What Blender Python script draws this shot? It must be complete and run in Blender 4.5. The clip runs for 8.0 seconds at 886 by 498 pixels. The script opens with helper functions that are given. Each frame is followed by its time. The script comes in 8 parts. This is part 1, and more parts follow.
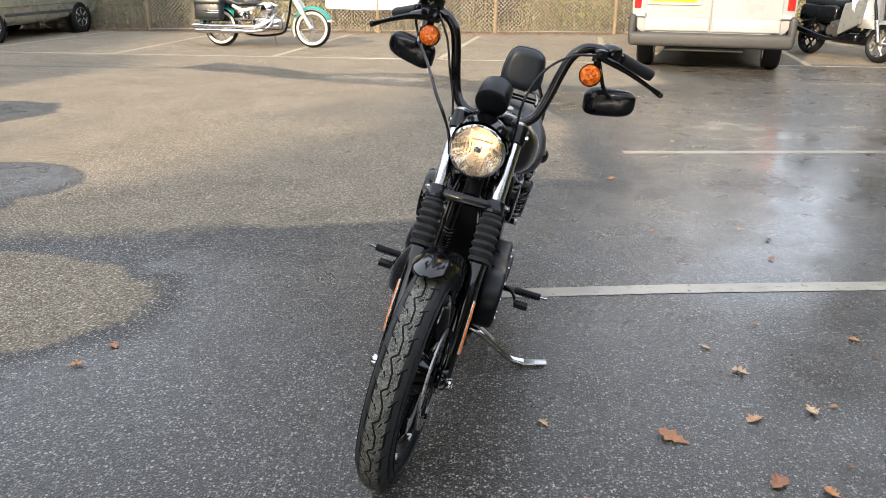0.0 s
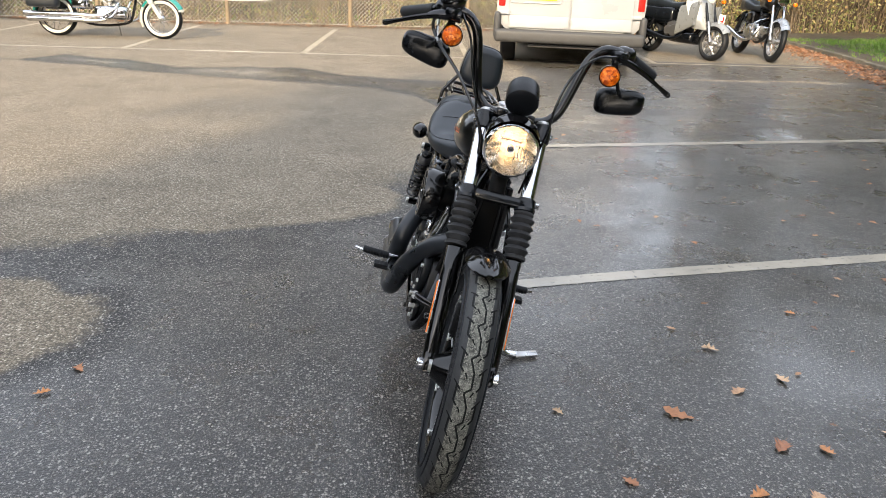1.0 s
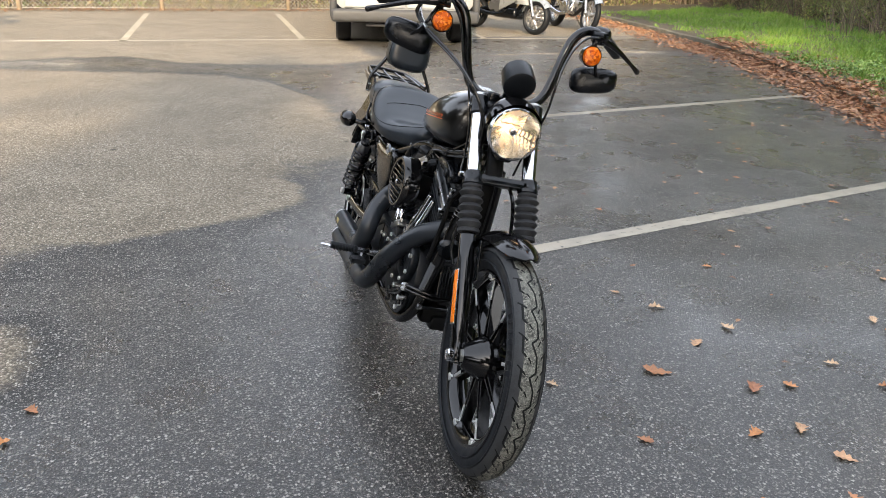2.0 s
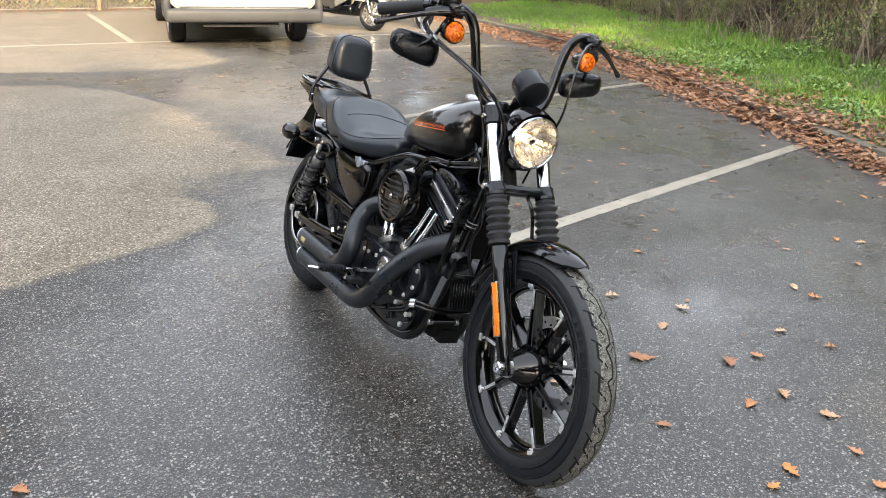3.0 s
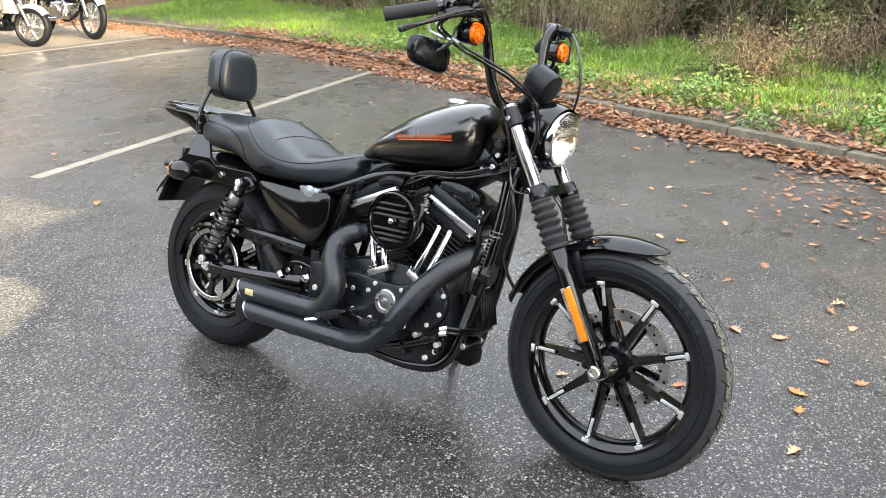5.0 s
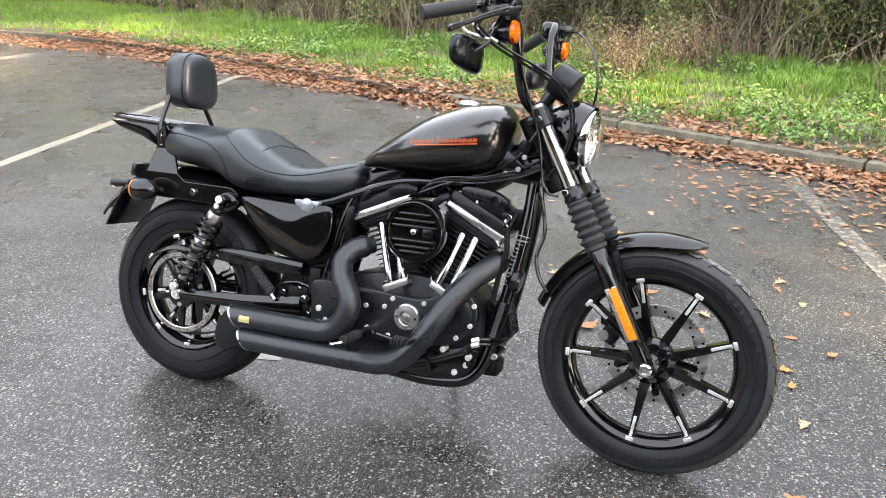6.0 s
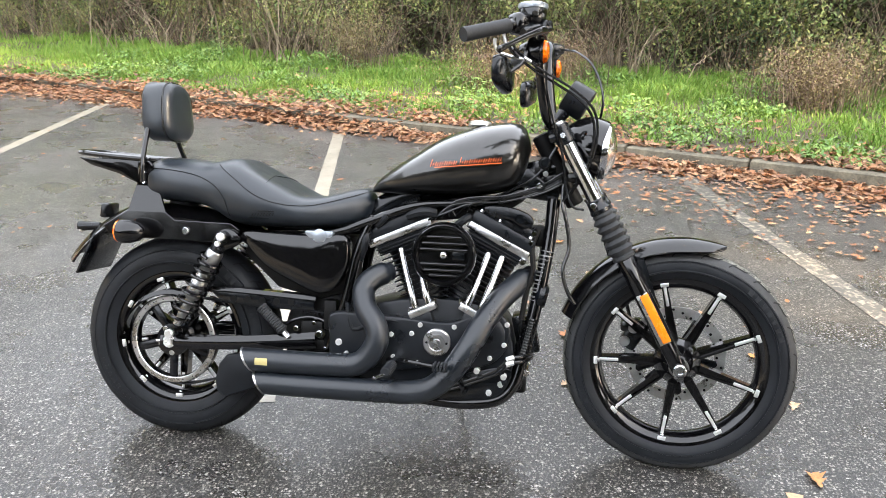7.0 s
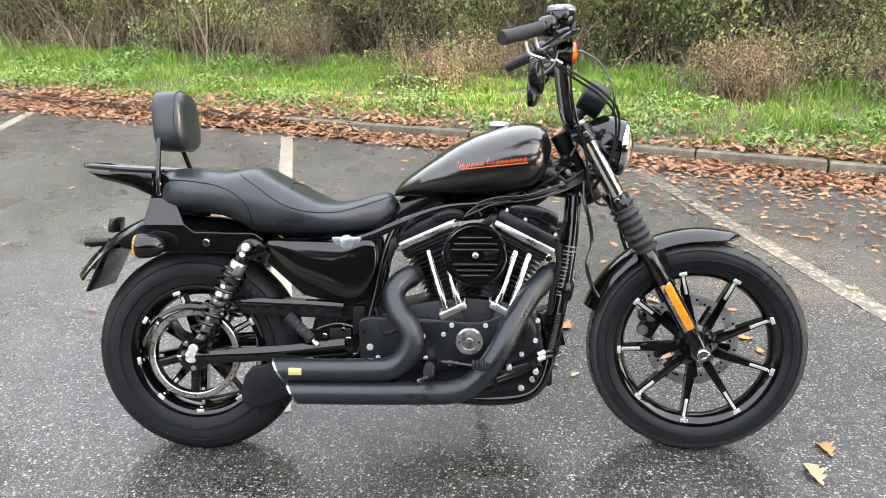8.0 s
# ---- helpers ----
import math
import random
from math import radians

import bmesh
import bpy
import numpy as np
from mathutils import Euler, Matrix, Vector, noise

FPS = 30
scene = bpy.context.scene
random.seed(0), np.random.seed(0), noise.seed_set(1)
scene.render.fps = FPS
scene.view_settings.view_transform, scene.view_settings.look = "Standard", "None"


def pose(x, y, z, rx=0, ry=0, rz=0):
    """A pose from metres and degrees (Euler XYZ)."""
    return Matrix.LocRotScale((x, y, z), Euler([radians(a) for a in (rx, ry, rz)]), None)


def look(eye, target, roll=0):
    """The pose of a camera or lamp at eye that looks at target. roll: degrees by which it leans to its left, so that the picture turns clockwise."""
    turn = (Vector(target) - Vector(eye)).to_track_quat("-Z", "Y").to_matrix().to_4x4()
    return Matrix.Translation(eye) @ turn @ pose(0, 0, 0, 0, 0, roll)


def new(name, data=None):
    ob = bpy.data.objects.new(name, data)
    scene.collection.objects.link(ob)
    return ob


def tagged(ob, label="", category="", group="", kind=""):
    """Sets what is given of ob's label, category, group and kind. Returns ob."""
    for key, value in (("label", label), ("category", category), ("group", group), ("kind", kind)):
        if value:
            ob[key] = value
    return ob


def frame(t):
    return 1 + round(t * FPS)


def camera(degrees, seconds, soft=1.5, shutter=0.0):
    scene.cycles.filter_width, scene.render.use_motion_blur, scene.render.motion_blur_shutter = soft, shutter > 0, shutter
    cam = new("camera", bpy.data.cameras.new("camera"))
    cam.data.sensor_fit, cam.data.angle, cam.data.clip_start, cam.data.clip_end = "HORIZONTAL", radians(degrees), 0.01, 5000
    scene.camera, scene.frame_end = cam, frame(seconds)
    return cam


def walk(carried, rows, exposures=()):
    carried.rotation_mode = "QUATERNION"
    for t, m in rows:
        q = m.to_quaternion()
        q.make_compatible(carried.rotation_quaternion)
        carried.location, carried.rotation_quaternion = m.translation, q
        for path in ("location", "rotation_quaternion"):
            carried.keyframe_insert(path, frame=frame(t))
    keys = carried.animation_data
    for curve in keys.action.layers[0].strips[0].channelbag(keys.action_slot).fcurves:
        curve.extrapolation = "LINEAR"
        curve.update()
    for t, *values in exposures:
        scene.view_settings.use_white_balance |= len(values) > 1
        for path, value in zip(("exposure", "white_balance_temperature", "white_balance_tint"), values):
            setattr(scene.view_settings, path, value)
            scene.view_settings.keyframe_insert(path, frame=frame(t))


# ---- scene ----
cam = camera(60.4, 8.0, soft=0.8)
PATH = [
    (0, (0.173, 0.264, 1.382), (0.032, 2.134, 0.686), 0.2),
    (0.5, (-0.092, 0.257, 1.4), (-0.026, 2.128, 0.697), 1.3),
    (1, (-0.389, 0.279, 1.39), (-0.109, 2.131, 0.687), 2.3),
    (1.5, (-0.66, 0.335, 1.395), (-0.151, 2.128, 0.671), 2.1),
    (1.7, (-0.756, 0.371, 1.384), (-0.159, 2.135, 0.654), 2.0),
    (2.8, (-1.33, 0.721, 1.412), (-0.274, 2.252, 0.676), 2.4),
    (3, (-1.406, 0.784, 1.413), (-0.28, 2.265, 0.679), 2.2),
    (3.5, (-1.558, 0.981, 1.399), (-0.265, 2.319, 0.663), 1.5),
    (4, (-1.696, 1.196, 1.406), (-0.272, 2.39, 0.667), 0.8),
    (4.5, (-1.84, 1.454, 1.401), (-0.296, 2.49, 0.663), 0.1),
    (4.7, (-1.883, 1.552, 1.404), (-0.29, 2.513, 0.667), -0.1),
    (5.8, (-1.989, 2.114, 1.39), (-0.213, 2.661, 0.653), 0.3),
    (6, (-2.019, 2.234, 1.386), (-0.216, 2.695, 0.653), 0.6),
    (6.5, (-2.08, 2.508, 1.399), (-0.228, 2.765, 0.69), 0.7),
    (7, (-2.068, 2.73, 1.388), (-0.192, 2.811, 0.7), 0.4),
    (7.5, (-2.073, 2.915, 1.399), (-0.195, 2.868, 0.711), -0.1),
    (8, (-2.085, 3.044, 1.406), (-0.214, 2.915, 0.712), -0.0),
]
walk(cam, [(t, look(eye, target, roll)) for t, eye, target, roll in PATH], exposures=[(0.0, 1.52, 6620, 10), (1.5, 1.58, 6540, 10), (3.5, 2.22, 6820, 10), (4.5, 2.40, 6820, 10), (6.5, 2.71, 6900, 10), (8.0, 2.75, 7000, 11)])

# ---- sky and sun ----
SUN_EL, SUN_AZ = radians(24), radians(205)
world = bpy.data.worlds.new("sky")
scene.world = world
world.use_nodes = True
wn = world.node_tree
sky = wn.nodes.new("ShaderNodeTexSky")
sky.sky_type, sky.sun_disc = "NISHITA", False
sky.sun_elevation, sky.sun_rotation = SUN_EL, SUN_AZ
sky.dust_density, sky.air_density = 3.0, 1.0
haze = wn.nodes.new("ShaderNodeHueSaturation")
haze.inputs["Saturation"].default_value = 0.6
wn.links.new(sky.outputs[0], haze.inputs["Color"])
veil = wn.nodes.new("ShaderNodeMix")
veil.data_type = "RGBA"
veil.inputs[0].default_value = 0.6
wn.links.new(haze.outputs[0], veil.inputs[6])
veil.inputs[7].default_value = (6.5, 7.0, 7.95, 1)
wn.links.new(veil.outputs[2], wn.nodes["Background"].inputs[0])
wn.nodes["Background"].inputs[1].default_value = 0.14
sun = new("sun", bpy.data.lights.new("sun", "SUN"))
sun.data.energy, sun.data.angle, sun.data.color = 2.9, radians(1.2), (1.0, 0.80, 0.55)
SUN_DIR = Vector((math.sin(SUN_AZ) * math.cos(SUN_EL), math.cos(SUN_AZ) * math.cos(SUN_EL), math.sin(SUN_EL)))
sun.matrix_world = look(SUN_DIR * 50, (0, 0, 0))

# ---- materials ----


class Nodes:
    """A material's node tree, with short calls."""

    def __init__(self, name):
        self.m = bpy.data.materials.new(name)
        self.m.use_nodes = True
        self.t = self.m.node_tree
        self.b = self.t.nodes["Principled BSDF"]
        self.co = self.t.nodes.new("ShaderNodeTexCoord")

    def add(self, kind, **inputs):
        n = self.t.nodes.new(kind)
        for k, v in inputs.items():
            self.put(n.inputs[k.replace("_", " ")], v)
        return n

    def put(self, socket, v):
        if isinstance(v, bpy.types.NodeSocket):
            self.t.links.new(v, socket)
        else:
            socket.default_value = v

    def math(self, op, a, b=0.0, c=0.0, clamp=False):
        n = self.t.nodes.new("ShaderNodeMath")
        n.operation, n.use_clamp = op, clamp
        for i, v in enumerate((a, b, c)):
            self.put(n.inputs[i], v)
        return n.outputs[0]

    def noise(self, scale, detail=4.0, rough=0.55, vec=None):
        n = self.add("ShaderNodeTexNoise", Scale=scale, Detail=detail, Roughness=rough)
        self.t.links.new(vec or self.co.outputs["Object"], n.inputs["Vector"])
        return n.outputs["Fac"]

    def cells(self, scale, feature="F1", vec=None, rnd=1.0):
        n = self.add("ShaderNodeTexVoronoi", Scale=scale, Randomness=rnd)
        n.feature = feature
        self.t.links.new(vec or self.co.outputs["Object"], n.inputs["Vector"])
        return n

    def ramp(self, fac, *stops):
        n = self.t.nodes.new("ShaderNodeValToRGB")
        e = n.color_ramp.elements
        while len(e) < len(stops):
            e.new(0.5)
        for s, (p, c) in zip(e, stops):
            s.position, s.color = p, (*c, 1) if len(c) == 3 else c
        self.put(n.inputs[0], fac)
        return n.outputs[0]

    def mix(self, fac, a, b, kind="MIX"):
        n = self.t.nodes.new("ShaderNodeMix")
        n.data_type, n.blend_type = "RGBA", kind
        for i, v in ((0, fac), (6, a), (7, b)):
            self.put(n.inputs[i], v if isinstance(v, (bpy.types.NodeSocket, float, int)) else (*v, 1))
        return n.outputs[2]

    def span(self, v, a, b, c, d):
        n = self.add("ShaderNodeMapRange", Value=v, From_Min=a, From_Max=b, To_Min=c, To_Max=d)
        return n.outputs[0]

    def bump(self, height, strength=0.3, distance=0.002):
        n = self.add("ShaderNodeBump", Height=height, Strength=strength, Distance=distance)
        self.t.links.new(n.outputs[0], self.b.inputs["Normal"])

    def set(self, **inputs):
        for k, v in inputs.items():
            if isinstance(v, tuple) and len(v) == 3:
                v = (*v, 1)
            self.put(self.b.inputs[k.replace("_", " ")], v)
        return self


def shade(c, k):
    return tuple(min(1.0, v * k) for v in c)


def plain(name, col, rough=0.5, metal=0.0, var=0.25, scale=14.0, bump=0.0, fine=300.0, rvar=0.12, coat=0.0, random_by=0.0, dist=0.001, spec=0.5):
    """A surface with a broad mottling, fine grain and uneven gloss."""
    g = Nodes(name)
    broad, grain = g.noise(scale, 5.0), g.noise(fine, 2.0)
    f = g.math("ADD", g.math("MULTIPLY", broad, 0.7), g.math("MULTIPLY", grain, 0.3))
    c = g.ramp(f, (0.3, shade(col, 1 - var)), (0.7, shade(col, 1 + var)))
    if random_by:
        info = g.t.nodes.new("ShaderNodeObjectInfo")
        c = g.mix(g.math("MULTIPLY", info.outputs["Random"], random_by), c, shade(col, 0.45))
    g.set(Base_Color=c, Metallic=metal, Roughness=g.span(broad, 0.3, 0.7, max(0.02, rough - rvar), min(1.0, rough + rvar)))
    g.set(Specular_IOR_Level=spec)
    if coat:
        g.set(Coat_Weight=coat, Coat_Roughness=0.03)
    if bump:
        g.bump(grain, bump, dist)
    return g.m


def asphalt():
    """Coarse tarmac: pale chippings in dark binder; dry in some parts, wet and shiny in the others."""
    g = Nodes("asphalt")
    sep = g.add("ShaderNodeSeparateXYZ", Vector=g.co.outputs["Object"])
    wob1, wob2 = g.noise(0.9, 4.0), g.noise(5.0, 5.0)
    x = g.math("ADD", sep.outputs[0], g.math("MULTIPLY", g.math("SUBTRACT", wob1, 0.5), 0.8))
    y = g.math("ADD", sep.outputs[1], g.math("MULTIPLY", g.math("SUBTRACT", g.noise(0.7, 4.0, 0.5), 0.5), 0.6))
    fray = g.math("ADD", g.math("MULTIPLY", g.math("SUBTRACT", wob2, 0.5), 0.12), g.math("MULTIPLY", g.math("SUBTRACT", g.noise(38.0, 3.0), 0.5), 0.07))

    def oval(cx, cy, rx, ry):
        a = g.math("POWER", g.math("DIVIDE", g.math("SUBTRACT", x, cx), rx), 2.0)
        b = g.math("POWER", g.math("DIVIDE", g.math("SUBTRACT", y, cy), ry), 2.0)
        return g.math("SUBTRACT", 1.0, g.math("SQRT", g.math("ADD", a, b)))

    dry = g.math("MAXIMUM", oval(-3.0, 6.9, 3.75, 2.98), g.math("MAXIMUM", oval(-2.2, 3.18, 0.94, 0.64), oval(-1.0, 4.95, 1.0, 0.72)))
    dry = g.math("MAXIMUM", dry, g.math("MAXIMUM", oval(2.9, 8.75, 1.2, 0.85), oval(5.2, 10.2, 1.9, 0.36)))
    # north of the motorcycle the tarmac is dry up to a straight edge, but for a wet runnel that crosses it
    xs = g.math("ADD", sep.outputs[0], g.math("MULTIPLY", g.math("SUBTRACT", wob1, 0.5), 0.16))
    ys = g.math("ADD", sep.outputs[1], g.math("MULTIPLY", g.math("SUBTRACT", g.noise(1.1, 4.0), 0.5), 0.22))

    def edge(*pts):
        out = pts[0][1]
        for (x0, y0), (x1, y1) in zip(pts, pts[1:]):
            out = g.math("ADD", out, g.span(xs, x0, x1, 0.0, y1 - y0))
        return out

    upper = edge((-4.5, 11.1), (-4.1, 11.75), (-3.2, 11.37), (-2.4, 10.65), (-1.5, 10.85), (-0.9, 10.88), (-0.2, 10.22), (0.9, 9.82), (1.5, 9.80), (2.6, 10.3))
    lower = edge((-4.5, 11.15), (-3.9, 10.95), (-2.9, 10.42), (-1.8, 9.95), (-0.6, 9.55), (0.08, 9.23), (0.53, 8.74), (0.80, 7.6))
    north = g.math("MINIMUM", g.math("SUBTRACT", ys, 5.45), g.math("SUBTRACT", 0.80, xs))
    north = g.math("MAXIMUM", north, g.math("MINIMUM", g.math("SUBTRACT", ys, upper), g.math("SUBTRACT", 2.3, xs)))
    dry = g.math("MAXIMUM", dry, g.math("MULTIPLY", north, 0.4))
    # wet up to here before the van, whose shadow is coloured as wet too
    dry = g.math("MAXIMUM", dry, g.math("MULTIPLY", g.math("SUBTRACT", y, 12.45), 0.4))
    for pool in ((-5.0, 7.5, 0.75, 0.62), (-3.35, 5.08, 0.64, 0.5), (-3.75, 4.35, 0.95, 0.62)):
        dry = g.math("MINIMUM", dry, g.math("MULTIPLY", oval(*pool), -1.0))

    runnel = g.math("MINIMUM", g.math("SUBTRACT", upper, ys), g.math("SUBTRACT", ys, lower))
    dry = g.math("MINIMUM", dry, g.math("MULTIPLY", runnel, -0.5))
    fray = g.math("ADD", fray, g.math("MULTIPLY", g.math("SUBTRACT", g.noise(1.5, 3.0), 0.5), 0.16))
    dry = g.math("ADD", dry, fray)
    d = g.span(dry, -0.025, 0.055, 0.0, 1.0)
    # water stands as a film only some way in from the dry edge; the rim is merely soaked
    pond = g.span(g.math("ADD", dry, g.math("MULTIPLY", g.math("SUBTRACT", wob2, 0.5), 0.3)), -0.05, -0.22, 0.15, 1.0)
    # packed stones: cells of two sizes with wavering outlines, a few of them pale
    waver = g.t.nodes.new("ShaderNodeTexNoise")
    waver.inputs["Scale"].default_value, waver.inputs["Detail"].default_value = 240.0, 1.0
    g.t.links.new(g.co.outputs["Object"], waver.inputs["Vector"])
    bent = g.t.nodes.new("ShaderNodeVectorMath")
    bent.operation = "MULTIPLY_ADD"
    g.t.links.new(waver.outputs["Color"], bent.inputs[0])
    bent.inputs[1].default_value = (0.0065, 0.0065, 0.0)
    g.t.links.new(g.co.outputs["Object"], bent.inputs[2])
    stone_at = bent.outputs[0]
    chips = g.cells(98.0, vec=stone_at)
    small = g.cells(185.0, vec=stone_at)
    chips.distance = small.distance = "MANHATTAN"
    pick = g.add("ShaderNodeSeparateColor", Color=chips.outputs["Color"])
    pick2 = g.add("ShaderNodeSeparateColor", Color=small.outputs["Color"])
    pale = g.math("MULTIPLY", g.span(pick.outputs[0], 0.70, 0.96, 0.0, 1.0), g.span(chips.outputs["Distance"], 0.50, 0.58, 1.0, 0.0))
    pale2 = g.math("MULTIPLY", g.span(pick2.outputs[0], 0.62, 0.97, 0.0, 0.85), g.span(small.outputs["Distance"], 0.46, 0.58, 1.0, 0.0))
    damp_sheen = g.math("MULTIPLY", g.span(g.math("ADD", x, g.math("MULTIPLY", y, 0.12)), 0.3, 2.8, 0.0, 1.0), g.span(g.noise(0.8, 3.0), 0.3, 0.6, 0.6, 1.0))
    worn = g.math("MULTIPLY", g.span(g.noise(0.75, 4.0), 0.35, 0.65, 0.72, 1.0), g.span(damp_sheen, 0.0, 1.0, 1.0, 0.75))
    pale = g.math("MAXIMUM", pale, pale2)
    broad = g.noise(1.6, 6.0, 0.6)
    binder_wet = g.mix(broad, (0.0115, 0.0112, 0.0107), (0.032, 0.0312, 0.030))
    binder_dry = g.mix(broad, (0.184, 0.159, 0.122), (0.422, 0.362, 0.278))
    # damp zone's binder is paler: part of its sky sheen sits in the colour
    binder_wet = g.mix(damp_sheen, binder_wet, g.mix(broad, (0.062, 0.059, 0.055), (0.125, 0.120, 0.111)))
    tones = ((0.0, (0.010, 0.010, 0.010)), (0.36, (0.042, 0.040, 0.037)), (0.58, (0.155, 0.145, 0.130)), (0.80, (0.31, 0.292, 0.262)), (1.0, (0.50, 0.475, 0.43)))
    big_stone = g.math("MULTIPLY", g.span(chips.outputs["Distance"], 0.52, 0.62, 1.0, 0.0), g.span(pick.outputs[0], 0.36, 0.46, 0.0, 1.0))
    small_stone = g.math("MULTIPLY", g.span(small.outputs["Distance"], 0.50, 0.64, 1.0, 0.0), 0.8)
    wet = g.mix(g.math("MULTIPLY", small_stone, worn), binder_wet, g.ramp(pick2.outputs[0], *tones))
    wet = g.mix(g.math("MULTIPLY", big_stone, worn), wet, g.ramp(pick.outputs[0], *tones))
    drycol = g.mix(pale, binder_dry, (0.64, 0.575, 0.48))
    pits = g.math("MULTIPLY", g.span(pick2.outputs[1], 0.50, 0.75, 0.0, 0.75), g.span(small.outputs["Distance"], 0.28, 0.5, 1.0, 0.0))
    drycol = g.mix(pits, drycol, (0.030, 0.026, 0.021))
    # gaps round the chips darkened in the colour, for the shade of their relief
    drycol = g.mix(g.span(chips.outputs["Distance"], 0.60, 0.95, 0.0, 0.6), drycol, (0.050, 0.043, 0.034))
    spots = g.span(g.noise(11.0, 2.0), 0.68, 0.76, 0.0, 0.6)
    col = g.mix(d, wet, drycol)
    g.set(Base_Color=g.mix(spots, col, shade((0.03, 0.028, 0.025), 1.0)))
    # where the film is deep it drowns the stones and lies flat
    deep = g.math("MULTIPLY", g.span(dry, -0.12, -0.45, 0.0, 1.0), g.math("MULTIPLY", g.math("MULTIPLY", g.span(g.noise(0.9, 3.0), 0.40, 0.58, 0.0, 1.0), g.span(y, 7.5, 9.5, 1.0, 0.0)), g.span(damp_sheen, 0.05, 0.5, 0.15, 1.0)))
    film = g.span(g.noise(3.0, 5.0), 0.35, 0.7, 0.22, 0.46)
    film = g.math("ADD", g.math("MULTIPLY", film, pond), g.math("MULTIPLY", g.math("SUBTRACT", 1.0, pond), 0.62))
    g.set(Roughness=g.math("ADD", g.math("MULTIPLY", film, g.math("SUBTRACT", 1.0, d)), g.math("MULTIPLY", d, 0.85)))
    g.set(Specular_IOR_Level=g.span(d, 0.0, 1.0, 0.35, 0.08), Coat_Weight=g.math("MULTIPLY", g.math("MULTIPLY", g.math("SUBTRACT", 1.0, d), g.span(deep, 0.0, 0.7, 0.72, 1.0)), g.span(pond, 0.0, 1.0, 0.12, 1.0)), Coat_Roughness=g.span(deep, 0.0, 1.0, 0.13, 0.06), Coat_IOR=1.33)
    hgt = g.math("ADD", g.math("MULTIPLY", chips.outputs["Distance"], -0.7), g.math("MULTIPLY", small.outputs["Distance"], -0.4))
    g.bump(hgt, 0.95, 0.007)
    ripple = g.add("ShaderNodeBump", Height=g.math("MULTIPLY", hgt, g.span(deep, 0.0, 1.0, 1.0, 0.12)), Strength=0.22, Distance=0.004)
    g.t.links.new(ripple.outputs[0], g.b.inputs["Coat Normal"])
    return g.m


def road_paint(name, wear, white=1.0):
    g = Nodes(name)
    worn = g.noise(26.0, 6.0, 0.7)
    dirt = g.noise(4.0, 5.0)
    c = g.mix(g.span(dirt, 0.3, 0.75, 0.0, 0.7), (0.38, 0.335, 0.26), (0.19, 0.167, 0.13))
    c = g.mix(1.0, c, (white, white, white), "MULTIPLY")
    chips = g.cells(95.0)
    g.set(Base_Color=g.mix(g.span(worn, 0.60 - wear, 0.70 - wear, 0.0, 0.9), c, (0.06, 0.057, 0.053)), Roughness=0.5, Coat_Weight=0.8, Coat_Roughness=0.22, Coat_IOR=1.33)
    g.bump(chips.outputs["Distance"], 0.3, 0.003)
    return g.m


def scatter_mat(name, *cols, rough=0.7, patch=0.0, patch_col=(0.3, 0.3, 0.1)):
    """Leaves and blades: each piece its own tone out of a few."""
    g = Nodes(name)
    geo_in = g.t.nodes.new("ShaderNodeNewGeometry")
    stops = [(i / max(1, len(cols) - 1), c) for i, c in enumerate(cols)]
    c = g.ramp(geo_in.outputs["Random Per Island"], *stops)
    if patch:
        c = g.mix(g.span(g.noise(0.9, 4.0), 0.42, 0.62, 0.0, patch), c, patch_col)
    g.set(Base_Color=g.mix(g.span(g.noise(45.0, 3.0), 0.4, 0.8, 0.0, 0.35), c, (0.08, 0.05, 0.02)), Roughness=rough)
    return g.m


def tread_mat():
    """Tyre tread: black rubber with pale grit caught in patches."""
    g = Nodes("tyre_tread")
    grit = g.cells(420.0)
    pick = g.add("ShaderNodeSeparateColor", Color=grit.outputs["Color"])
    dust = g.noise(60.0, 4.0, 0.65)
    base = g.mix(g.span(dust, 0.35, 0.68, 0.0, 1.0), (0.030, 0.030, 0.027), (0.17, 0.17, 0.145))
    g.set(Base_Color=g.mix(g.span(pick.outputs[0], 0.60, 0.95, 0.0, 0.75), base, (0.30, 0.29, 0.25)), Roughness=0.75, Specular_IOR_Level=0.25)
    g.bump(grit.outputs["Distance"], 0.35, 0.0015)
    return g.m


def amber_mat():
    """Amber lens moulded in small prisms."""
    g = Nodes("amber_plastic")
    prism = g.cells(150.0)
    pick = g.add("ShaderNodeSeparateColor", Color=prism.outputs["Color"])
    g.set(Base_Color=g.ramp(pick.outputs[0], (0.0, (0.40, 0.045, 0.0)), (0.55, (0.80, 0.13, 0.0)), (1.0, (1.0, 0.30, 0.02))), Roughness=0.14, Specular_IOR_Level=0.35, Coat_Weight=0.4, Coat_Roughness=0.03)
    g.bump(prism.outputs["Distance"], 0.6, 0.002)
    return g.m


M_ASPHALT, M_PAINT, M_PAINT_WHITER, M_PAINT_WORN = asphalt(), road_paint("road_paint", 0.02), road_paint("whiter_road_paint", -0.02, 1.45), road_paint("worn_road_paint", 0.19)
M_KERB = plain("kerb_concrete", (0.138, 0.121, 0.086), 0.9, var=0.7, scale=11, bump=0.8, fine=60, dist=0.006, random_by=0.45)
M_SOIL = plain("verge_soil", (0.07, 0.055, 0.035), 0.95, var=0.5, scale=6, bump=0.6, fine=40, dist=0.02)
M_GLOSS = plain("gloss_black_paint", (0.003, 0.003, 0.0035), 0.07, var=0.3, rvar=0.04, spec=0.5)
M_TANK = plain("charcoal_metallic_paint", (0.024, 0.0235, 0.0225), 0.30, metal=0.85, var=0.2, fine=900, rvar=0.03, coat=1.0, spec=0.3)
